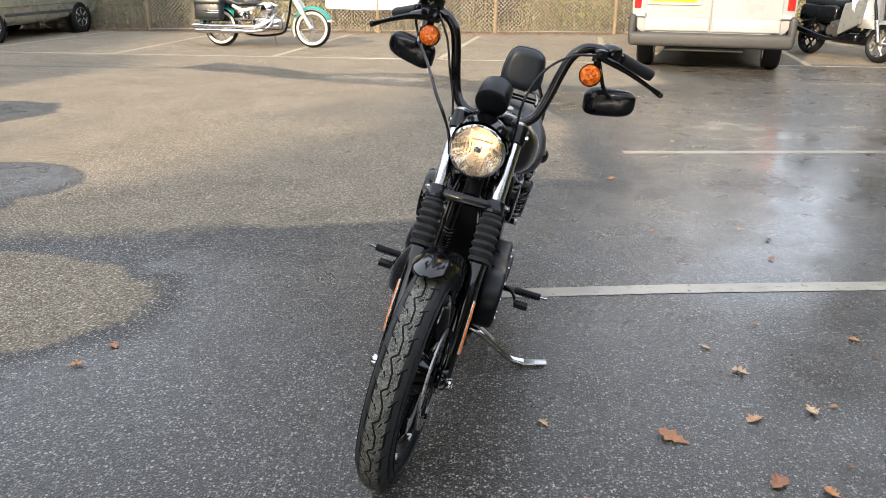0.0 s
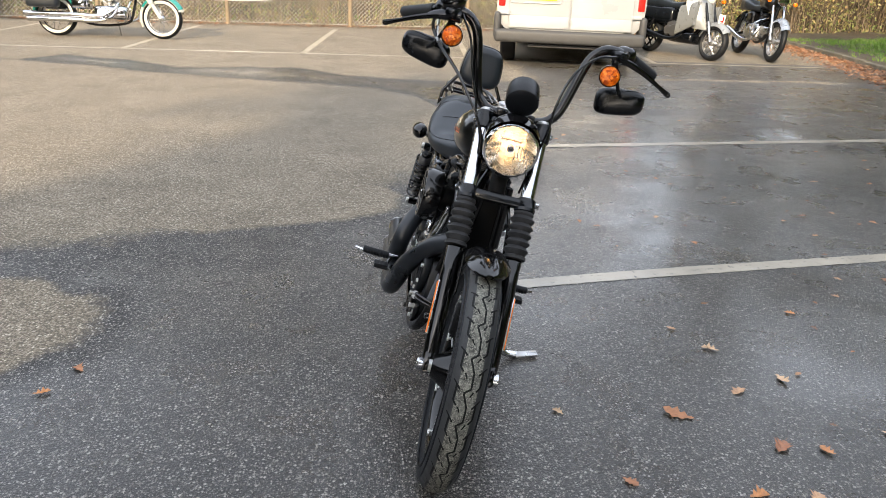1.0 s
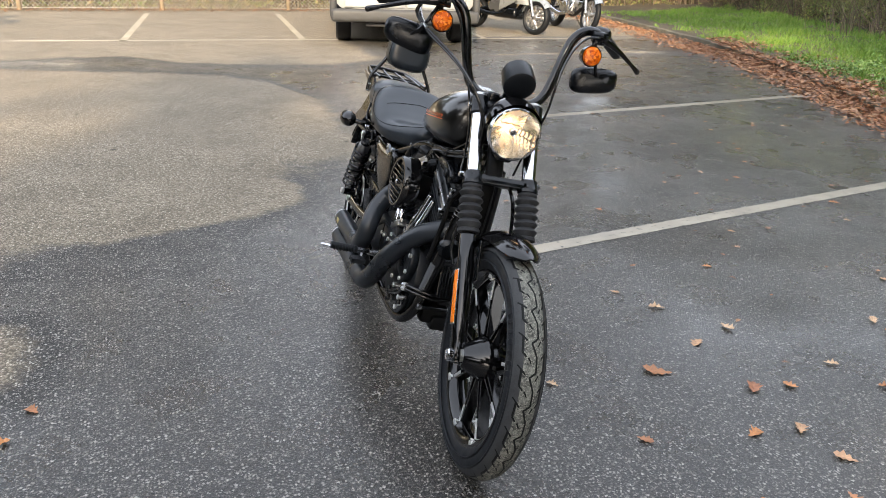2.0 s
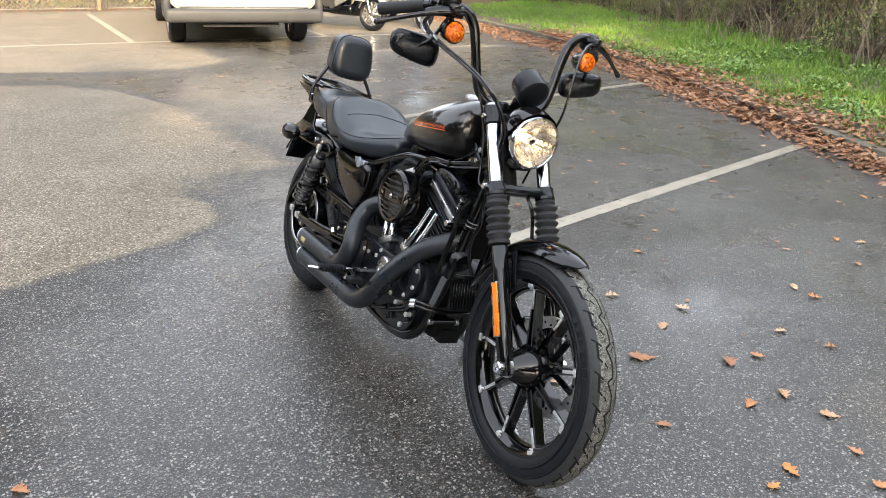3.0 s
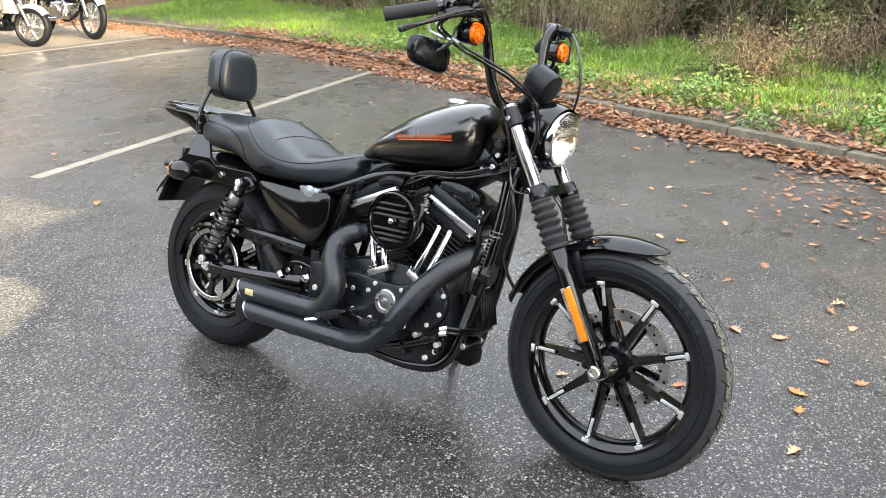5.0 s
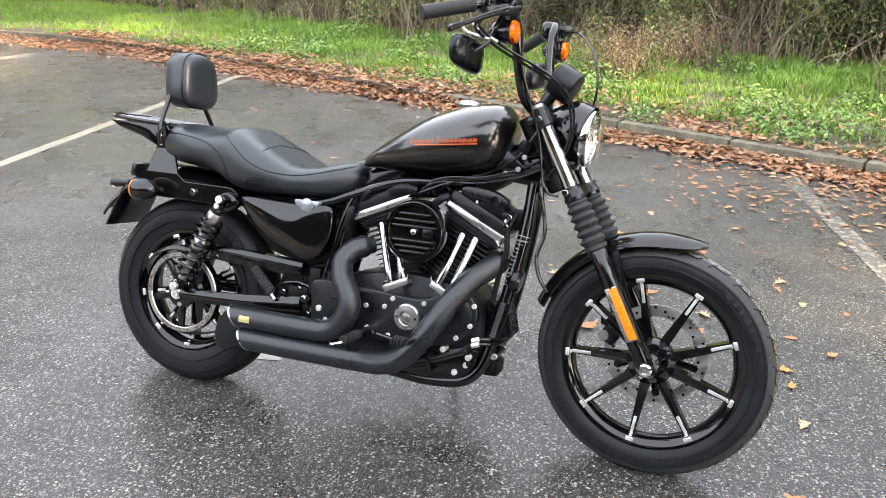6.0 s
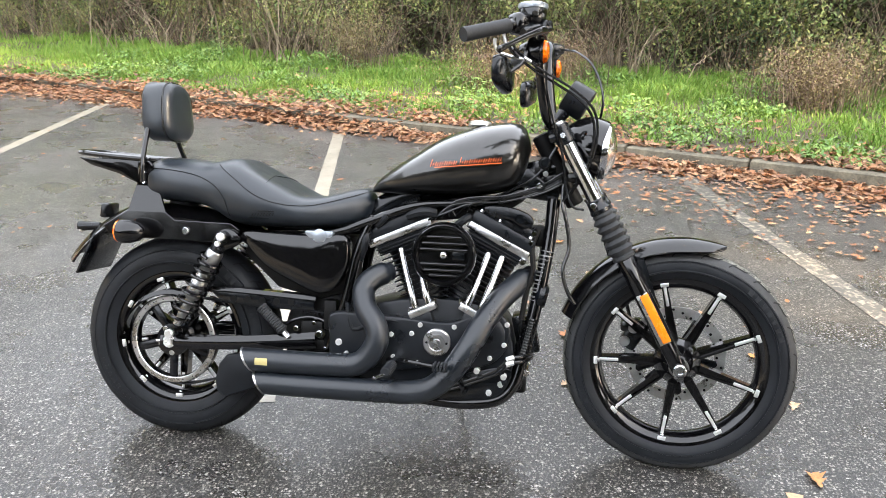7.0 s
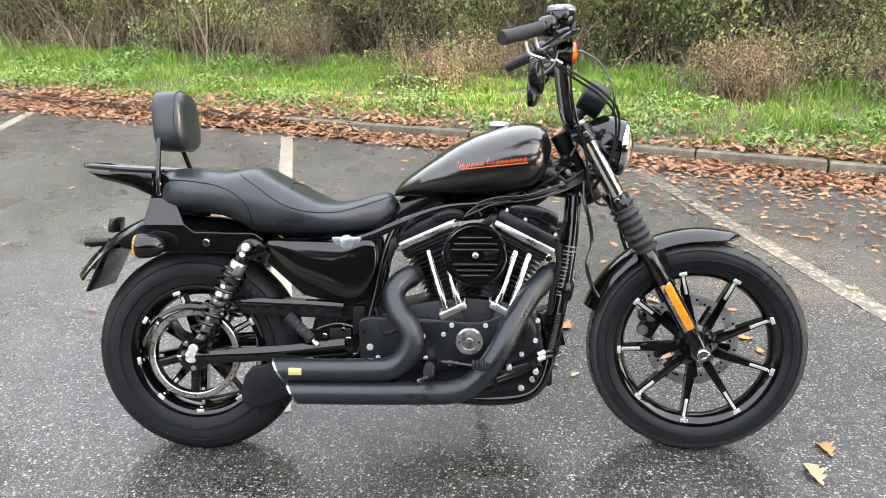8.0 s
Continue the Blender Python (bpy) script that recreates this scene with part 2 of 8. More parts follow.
M_SATIN = plain("satin_black_coat", (0.0034, 0.0044, 0.0060), 0.20, var=0.3, bump=0.03, fine=500, spec=0.38)
M_MATT = plain("matt_black_pipe", (0.0105, 0.0132, 0.0172), 0.34, var=0.25, scale=8, bump=0.02, fine=700, spec=0.45)
M_WRINKLE = plain("wrinkle_black", (0.0055, 0.0070, 0.0094), 0.36, var=0.35, bump=0.2, fine=420, spec=0.30)
M_RUBBER = plain("black_rubber", (0.0095, 0.0108, 0.0130), 0.5, var=0.4, scale=18, bump=0.12, fine=260, spec=0.20)
M_BOOT = plain("grey_rubber_boot", (0.024, 0.025, 0.027), 0.6, var=0.4, scale=30, bump=0.1, fine=260, spec=0.25)
M_TREAD = tread_mat()
# paler than the tyre: dust, and the sky's sheen put into the colour
M_DUSTY_SHEEN = plain("dusty_sheen_rubber", (0.030, 0.031, 0.032), 0.55, var=0.45, scale=40, bump=0.1, fine=320, spec=0.35)
M_LEATHER = plain("black_vinyl", (0.0118, 0.0160, 0.0215), 0.37, var=0.2, bump=0.04, fine=420, rvar=0.05, spec=0.5)
M_CHROME = plain("chrome", (0.56, 0.57, 0.59), 0.08, 1.0, var=0.05, rvar=0.04)
M_STEEL = plain("machined_aluminium", (0.46, 0.46, 0.46), 0.30, 1.0, var=0.15, fine=500, rvar=0.1)
M_TIP = plain("bright_cut_metal", (0.74, 0.74, 0.73), 0.38, 0.8, var=0.08, fine=500, rvar=0.06)
M_DISC = plain("brake_steel", (0.62, 0.61, 0.60), 0.35, 1.0, var=0.2, scale=30)
M_AMBER = amber_mat()
M_REFLECTOR = plain("orange_reflector", (0.95, 0.22, 0.01), 0.3, var=0.08, fine=800, bump=0.2)
M_ORANGE = plain("orange_decal", (0.75, 0.13, 0.03), 0.35, var=0.05)
M_SILVER = plain("silver_emblem", (0.30, 0.33, 0.37), 0.3, 0.6, var=0.1)
M_CABLE = plain("cable_sheath", (0.006, 0.0065, 0.0075), 0.17, rvar=0.05, spec=0.6)
M_LABEL = plain("pale_label", (0.45, 0.38, 0.16), 0.5, var=0.2, fine=200)
M_PRINT = plain("grey_print", (0.17, 0.17, 0.17), 0.5, var=0.3)
# dark parts, and the shade of holes and grooves laid on as dark pieces
M_DARK = plain("dark_metal_and_recesses", (0.004, 0.004, 0.004), 0.5, var=0.5, spec=0.15)
M_FACET = plain("faceted_reflector", (0.80, 0.72, 0.60), 0.20, 1.0, var=0.05, bump=0.05, fine=55, dist=0.004)
M_CLEARLENS = plain("clear_lens", (0.62, 0.60, 0.55), 0.15, var=0.1, coat=0.5)
M_MIRROR = plain("mirror_glass", (0.85, 0.86, 0.88), 0.02, 1.0, var=0.01, rvar=0.0)


def clear_glass(name, col=(1, 1, 1), rough=0.02):
    g = Nodes(name)
    g.set(Base_Color=col, Roughness=rough, Transmission_Weight=1.0, IOR=1.45)
    g.bump(g.noise(30.0, 2.0), 0.05, 0.002)
    return g.m


M_GLASS = clear_glass("lamp_glass")


def lit(name, col, power):
    g = Nodes(name)
    g.set(Base_Color=col, Emission_Color=col, Emission_Strength=power)
    return g.m


M_BULB = lit("halogen_filament", (1.0, 0.66, 0.34), 1.6)

# ---- mesh helpers ----


def put_mesh(name, vf, mat, parent=None, label="", smooth=40.0):
    v, f = vf
    me = bpy.data.meshes.new(name)
    me.from_pydata([tuple(p) for p in v], [], [tuple(q) for q in f])
    me.materials.append(mat)
    me.validate()
    me.update()
    if smooth:
        me.shade_smooth()
        me.set_sharp_from_angle(angle=radians(smooth))
    ob = new(name, me)
    ob.parent = parent
    if label:
        tagged(ob, label)
    return ob


def part(name, vf, mat, parent, label="", smooth=40.0):
    return put_mesh(name, vf, mat, parent, label, smooth)


def thing(name, m, label, category, group="", kind=""):
    ob = new(name)
    ob.matrix_basis = m
    ob.empty_display_size = 0.1
    return tagged(ob, label, category, group, kind)


def cat(*vfs):
    v, f = [], []
    for a, b in vfs:
        n = len(v)
        v.extend(tuple(p) for p in a)
        f.extend(tuple(i + n for i in q) for q in b)
    return v, f


def moved(vf, m):
    return [tuple(m @ Vector(p)) for p in vf[0]], vf[1]


def flip_y(vf):
    return [(x, -y, z) for x, y, z in vf[0]], [tuple(reversed(q)) for q in vf[1]]


def grid_faces(rows, cols, wrap_c=True, wrap_r=False):
    f = []
    for i in range(rows if wrap_r else rows - 1):
        for j in range(cols if wrap_c else cols - 1):
            a, b = i * cols + j, i * cols + (j + 1) % cols
            c, d = ((i + 1) % rows) * cols + (j + 1) % cols, ((i + 1) % rows) * cols + j
            f.append((a, b, c, d))
    return f


def smooth_line(pts, n):
    """n points on a smooth curve through the given ones (any width of tuple)."""
    p = np.array(pts, float)
    d = np.r_[0, np.cumsum(np.sqrt(((p[1:] - p[:-1]) ** 2).sum(1)) ** 0.5 + 1e-9)]
    out = []
    for s in np.linspace(0, d[-1], n):
        i = min(len(p) - 2, max(0, int(np.searchsorted(d, s, "right")) - 1))
        u = (s - d[i]) / (d[i + 1] - d[i])
        p0, p1, p2, p3 = p[max(i - 1, 0)], p[i], p[i + 1], p[min(i + 2, len(p) - 1)]
        a, b = d[max(i - 1, 0)], d[min(i + 2, len(p) - 1)]
        h = d[i + 1] - d[i]
        m1 = (p2 - p0) / max(1e-9, d[i + 1] - a) * h
        m2 = (p3 - p1) / max(1e-9, b - d[i]) * h
        out.append((2 * u**3 - 3 * u**2 + 1) * p1 + (u**3 - 2 * u**2 + u) * m1 + (3 * u**2 - 2 * u**3) * p2 + (u**3 - u**2) * m2)
    return np.array(out)


def curve_of(pts, xs):
    """Smooth height at xs from (x, value) pairs."""
    p = np.array(pts, float)
    line = smooth_line(p, 400)
    return np.interp(xs, line[:, 0], line[:, 1])


def tube(pts, r, n=10, steps=0, flat=1.0):
    """A round bar along a line; r a number or one per point; flat squashes it sideways."""
    p = smooth_line(pts, steps) if steps else np.array(pts, float)
    k = len(p)
    rad = np.full(k, r) if np.isscalar(r) else np.interp(np.linspace(0, 1, k), np.linspace(0, 1, len(r)), r)
    tang = np.gradient(p, axis=0)
    up = Vector((0, 0, 1)) if abs(Vector(tang[0]).normalized().z) < 0.9 else Vector((1, 0, 0))
    v = []
    side = Vector(tang[0]).cross(up).normalized()
    for i in range(k):
        t = Vector(tang[i]).normalized()
        side = (side - t * side.dot(t)).normalized()
        nor = t.cross(side)
        for j in range(n):
            a = 2 * math.pi * j / n
            v.append(tuple(Vector(p[i]) + (side * math.cos(a) * flat + nor * math.sin(a)) * rad[i]))
    f = grid_faces(k, n)
    f.append(tuple(range(n))[::-1])
    f.append(tuple(range((k - 1) * n, k * n)))
    return v, [tuple(reversed(q)) for q in f]


def turned(profile, n=32, axis="Y", at=(0, 0, 0), caps=True):
    """A lathe shape: profile of (radius, height along the axis)."""
    v = []
    for r, h in profile:
        for j in range(n):
            a = 2 * math.pi * j / n
            c, s = r * math.cos(a), r * math.sin(a)
            v.append({"Y": (c, h, s), "Z": (c, s, h), "X": (h, c, s)}[axis])
    f = grid_faces(len(profile), n)
    if caps:
        f.append(tuple(range(n))[::-1])
        f.append(tuple(range((len(profile) - 1) * n, len(profile) * n)))
    v = [(x + at[0], y + at[1], z + at[2]) for x, y, z in v]
    return fix(v, f)


def fix(v, f):
    """Normals made consistent."""
    bm = bmesh.new()
    bv = [bm.verts.new(p) for p in v]
    for q in f:
        try:
            bm.faces.new([bv[i] for i in q])
        except ValueError:
            pass
    bmesh.ops.remove_doubles(bm, verts=bm.verts, dist=1e-5)
    bmesh.ops.recalc_face_normals(bm, faces=bm.faces)
    return out_of(bm)


def out_of(bm):
    bm.verts.index_update()
    res = [tuple(p.co) for p in bm.verts], [tuple(p.index for p in q.verts) for q in bm.faces]
    bm.free()
    return res


def aimed(a, b):
    """The pose whose z axis runs from a to b."""
    d = Vector(b) - Vector(a)
    return Matrix.Translation(a) @ d.to_track_quat("Z", "Y").to_matrix().to_4x4()


def lathe(a, b, profile, n=20):
    """A lathe shape along the line from a to b; heights run from 0 to 1."""
    length = (Vector(b) - Vector(a)).length
    return moved(turned([(r, h * length) for r, h in profile], n, "Z"), aimed(a, b))


def rod(a, b, r, n=12, r2=None, edge=0.0):
    e = edge or min(r, r2 or r) * 0.15
    length = (Vector(b) - Vector(a)).length
    q = r if r2 is None else r2
    return lathe(a, b, [(r - e, 0), (r, e / length), (q, 1 - e / length), (q - e, 1)], n)


def block(sx, sy, sz, at=(0, 0, 0), bevel=0.004, rot=(0, 0, 0), seg=2, taper=1.0):
    bm = bmesh.new()
    bmesh.ops.create_cube(bm, size=1.0)
    for p in bm.verts:
        k = taper if p.co.z > 0 else 1.0
        p.co = (p.co.x * sx * k, p.co.y * sy * k, p.co.z * sz)
    if bevel:
        bmesh.ops.bevel(bm, geom=bm.edges[:], offset=bevel, segments=seg, affect="EDGES", profile=0.5)
    return moved(out_of(bm), pose(*at, *rot))


def slab(outline, y0, y1, bevel=0.004, seg=2):
    """A plate: an outline of (x, z) points between two y values, edges rounded."""
    bm = bmesh.new()
    n = len(outline)
    a = [bm.verts.new((x, y0, z)) for x, z in outline]
    b = [bm.verts.new((x, y1, z)) for x, z in outline]
    bm.faces.new(a)
    bm.faces.new(b[::-1])
    for i in range(n):
        bm.faces.new((a[i], b[i], b[(i + 1) % n], a[(i + 1) % n]))
    bmesh.ops.recalc_face_normals(bm, faces=bm.faces)
    if bevel:
        rim = [e for e in bm.edges if abs(e.verts[0].co.y - e.verts[1].co.y) < 1e-6]
        bmesh.ops.bevel(bm, geom=rim, offset=bevel, segments=seg, affect="EDGES", profile=0.5)
    return out_of(bm)


def pillow(outline, y0, y1, y2, rings=7):
    """A domed cover: walls from y0 to y1 round the outline, then a swelling face up to y2."""
    cx, cz = (sum(p[i] for p in outline) / len(outline) for i in (0, 1))
    v, n = [], len(outline)
    rows = [(1.0, y0), (1.0, y1 - (y1 - y0) * 0.1)]
    for k in range(rings):
        a = math.pi / 2 * k / (rings - 1)
        rows.append((1 - 0.985 * (1 - math.cos(a)) ** 0.9 if k else 0.995, y1 + (y2 - y1) * math.sin(a)))
    for q, y in rows:
        v += [(cx + (x - cx) * q, y, cz + (z - cz) * q) for x, z in outline]
    return fix(v, grid_faces(len(rows), n) + [tuple(range(n)), tuple(range((len(rows) - 1) * n, len(rows) * n))])


def rounded(outline, n=60):
    """A closed outline smoothed through its points."""
    p = list(outline)
    line = smooth_line(p[-2:] + p + p[:2], n * 3)
    d0 = int(np.argmin([(q[0] - p[0][0]) ** 2 + (q[1] - p[0][1]) ** 2 for q in line[: n * 2]]))
    d1 = len(line) - 1 - int(np.argmin([(q[0] - p[0][0]) ** 2 + (q[1] - p[0][1]) ** 2 for q in line[::-1][: n * 2]]))
    picked = line[np.linspace(d0, d1, n, endpoint=False).astype(int)]
    return [tuple(q) for q in picked]


def loft(xs, top, low, half, e=2.5, n=36, sag=None, wide_at=0.0):
    """A body along x with rounded sections: heights top and low, half width, roundness e."""
    v = []
    for i, x in enumerate(xs):
        mid, h = (top[i] + low[i]) / 2, (top[i] - low[i]) / 2
        for j in range(n):
            a = 2 * math.pi * j / n
            c, s = math.cos(a), math.sin(a)
            y = half[i] * math.copysign(abs(c) ** (2 / e), c)
            z = math.copysign(abs(s) ** (2 / e), s)
            y *= 1 - wide_at * max(0.0, z) ** 2
            zz = mid + h * z
            if sag is not None and z > 0:
                zz -= sag[i] * max(0.0, 1 - (y / half[i] / 0.8) ** 2) * z
            v.append((x, y, zz))
    f = grid_faces(len(xs), n)
    f.append(tuple(range(n)))
    f.append(tuple(range((len(xs) - 1) * n, len(xs) * n))[::-1])
    return fix(v, f)

# ---- ground, lines, kerb ----


def ground_height(x, y):
    """The lot is flat, with a slight hollow under the rear wheel."""
    return -0.017 * math.exp(-((x - 0.05) ** 2 + (y - 3.65) ** 2) / 0.5)


KERB = [(0.6, -5.0), (1.9, -2.4), (2.85, -0.4), (3.57, 1.06), (4.32, 2.6), (5.06, 4.12), (5.8, 5.56), (6.85, 7.6), (7.7, 9.6), (8.4, 11.9), (9.1, 15.0), (9.7, 18.5)]


def kerb_x(y):
    p = np.array(KERB)
    return float(np.interp(y, p[:, 1], p[:, 0]))


def build_ground():
    fine_x = np.r_[[-300, -80, -30, -14], np.linspace(-6, 6, 61), [14, 30, 80, 300]]
    fine_y = np.r_[[-300, -80, -30, -10], np.linspace(-3, 9, 61), [14, 30, 80, 300]]
    v = [(x, y, ground_height(x, y)) for y in fine_y for x in fine_x]
    f = grid_faces(len(fine_y), len(fine_x), wrap_c=False)
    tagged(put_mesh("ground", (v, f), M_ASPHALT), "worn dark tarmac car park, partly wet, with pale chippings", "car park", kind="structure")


def strip(x0, y0, x1, y1, wid, seed):
    """A painted line with slightly frayed edges, lying on the tarmac."""
    rng = random.Random(seed)
    n = max(8, int(math.hypot(x1 - x0, y1 - y0) / 0.03))
    d = Vector((x1 - x0, y1 - y0)).normalized()
    s = Vector((-d.y, d.x))
    v, f = [], []
    for i in range(n + 1):
        k = i / n
        cx, cy = x0 + (x1 - x0) * k, y0 + (y1 - y0) * k
        for sg in (-1, 1):
            h = wid / 2 + rng.uniform(-0.003, 0.002)
            px, py = cx + s.x * sg * h, cy + s.y * sg * h
            v.append((px, py, ground_height(px, py) + 0.0025))
        if i:
            a = 2 * i
            f.append((a - 2, a - 1, a + 1, a))
    return v, f


def build_lines():
    rows = [(0.18, 3.455, 4.68, 3.965, 0.10), (1.15, 6.30, 6.05, 6.755, 0.10), (0.45, 0.90, 3.35, 1.235, 0.11),
            (-14.0, 13.17, 8.1, 12.13, 0.10), (-6.3, 12.82, -6.0, 17.2, 0.10), (-3.55, 12.66, -3.1, 17.2, 0.10), (-0.85, 12.52, -0.33, 17.0, 0.10),
            (1.72, 12.42, 2.2, 17.0, 0.10), (4.77, 12.28, 5.45, 17.0, 0.10), (-9.0, 12.96, -8.5, 17.4, 0.10)]
    for i, r in enumerate(rows):
        tagged(put_mesh("bay_line", strip(*r, i), M_PAINT_WORN if i == 2 else M_PAINT if i < 2 else M_PAINT_WHITER, smooth=0), "worn white painted parking bay line on tarmac", "road marking", "parking bay lines", "structure")


def build_kerb():
    p = smooth_line(KERB, 300)
    d = np.r_[0, np.cumsum(np.hypot(*(p[1:] - p[:-1]).T))]
    n = int(d[-1] / 0.915)
    holder = tagged(new("kerb"), "grey concrete kerb stones edging the car park, leaves against them", "kerb", kind="structure")
    shape = block(0.90, 0.13, 0.26, (0, 0, 0), 0.012)
    me = None
    rng = random.Random(4)
    for i in range(n):
        s = (i + 0.5) * 0.915
        x, y = np.interp(s, d, p[:, 0]), np.interp(s, d, p[:, 1])
        x2, y2 = np.interp(s + 0.1, d, p[:, 0]), np.interp(s + 0.1, d, p[:, 1])
        ang = math.degrees(math.atan2(y2 - y, x2 - x))
        if me is None:
            ob = put_mesh("kerb_stone", shape, M_KERB, holder)
            me = ob.data
        else:
            ob = new("kerb_stone", me)
            ob.parent = holder
        m = pose(x + 0.065, y - 0.03, -0.03 + rng.uniform(-0.006, 0.006), rng.uniform(-1, 1), rng.uniform(-0.4, 0.4), ang + rng.uniform(-0.6, 0.6))
        ob.matrix_basis = m


# ---- the black motorcycle in the middle ----
# its own axes: x ahead, y to its left, z up; it leans on its side stand, the bars turned a little to the right
BIKE_AT = Matrix.Translation((0.0114, 3.6507, -0.0189)) @ Matrix.Rotation(radians(-90 - 5.25), 4, "Z") @ Matrix.Rotation(radians(-14.5), 4, "X")
HEAD, RAKE = Vector((1.12, 0, 0.78)), Vector((-0.5, 0, 0.8660254))
STEER = Matrix.Translation(HEAD) @ Matrix.Rotation(radians(-5.5), 4, RAKE) @ Matrix.Translation(-HEAD)
RAX, FAX = (0.0, 0.0, 0.318), (1.522, 0.0, 0.345)


def ring_at(c, vf):
    return [(x + c[0], y + c[1], z + c[2]) for x, y, z in vf[0]], vf[1]


def tyre_shape(R, w, r_in, n=72):
    prof = []
    for k in range(15):
        a = math.pi * (k / 14)
        prof.append((r_in + (R - r_in) * math.sin(a) ** 0.62 if 0 < k < 14 else r_in, -w * math.cos(a) * (1.0 if 0 < k < 14 else 0.72)))
    prof += [(r_in - 0.006, w * 0.55), (r_in - 0.006, -w * 0.55), prof[0]]
    return turned(prof, n, "Y", caps=False)


def crown(R, w, r_in, y):
    """The tyre's outer radius at a distance y from its middle."""
    q = min(0.999, abs(y) / w)
    return r_in + (R - r_in) * (1 - q * q) ** 0.31


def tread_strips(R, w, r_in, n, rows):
    """Raised dark strips standing in for shaded tread grooves: a zigzag along the middle, long slanted cuts and short
    ones at the shoulders.
    """
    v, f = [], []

    def groove_strip(a0, y0, a1, y1, t0, t1, cuts=3):
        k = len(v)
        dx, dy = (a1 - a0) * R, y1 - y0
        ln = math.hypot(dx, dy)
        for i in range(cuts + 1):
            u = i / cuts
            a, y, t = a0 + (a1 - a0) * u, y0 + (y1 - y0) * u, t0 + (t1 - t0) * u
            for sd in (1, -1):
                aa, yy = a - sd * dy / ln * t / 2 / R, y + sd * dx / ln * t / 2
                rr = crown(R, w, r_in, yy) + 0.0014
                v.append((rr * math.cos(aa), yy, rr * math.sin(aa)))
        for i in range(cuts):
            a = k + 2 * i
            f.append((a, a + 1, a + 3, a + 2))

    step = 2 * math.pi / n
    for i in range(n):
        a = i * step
        groove_strip(a, 0.006, a + step * 0.40, -0.008, 0.0045, 0.005, 2)
        groove_strip(a + step * 0.40, -0.008, a + step * 0.55, 0.007, 0.005, 0.005, 1)
        groove_strip(a + step * 0.55, 0.007, a + step, 0.006, 0.005, 0.0045, 2)
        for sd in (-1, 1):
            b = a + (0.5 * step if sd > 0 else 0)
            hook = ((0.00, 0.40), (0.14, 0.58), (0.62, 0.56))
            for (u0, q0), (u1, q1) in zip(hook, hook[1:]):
                groove_strip(b + step * u0, sd * w * q0, b + step * u1, sd * w * q1, 0.0042, 0.0048, 2)
            groove_strip(b + step * 0.48, sd * w * 0.38, b + step * 0.74, sd * w * 0.74, 0.0048, 0.0030)
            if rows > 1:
                groove_strip(b + step * 0.82, sd * w * 0.16, b + step * 0.98, sd * w * 0.30, 0.0030, 0.0042, 1)
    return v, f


def spoke_shape(r0, r1, w0, w1, y0, y1, depth):
    """One channelled spoke along +x, from hub to rim."""
    parts = []
    for s in (-1, 1):
        v, f = [], []
        for r, w, y in ((r0, w0, y0), ((r0 + r1) / 2, (w0 + w1) / 2, (y0 + y1) / 2), (r1, w1, y1)):
            v += [(r, y - depth, s * w), (r, y + depth, s * w), (r, y + depth, s * (w - 0.006)), (r, y - depth, s * (w - 0.006))]
        parts.append(fix(v, grid_faces(3, 4) + [(0, 1, 2, 3), (11, 10, 9, 8)]))
    v = []
    for r, w, y in ((r0, w0, y0), (r1, w1, y1)):
        v += [(r, y - depth * 0.55, -w + 0.004), (r, y + depth * 0.55, -w + 0.004), (r, y + depth * 0.55, w - 0.004), (r, y - depth * 0.55, w - 0.004)]
    parts.append(fix(v, grid_faces(2, 4) + [(0, 1, 2, 3), (7, 6, 5, 4)]))
    return cat(*parts)


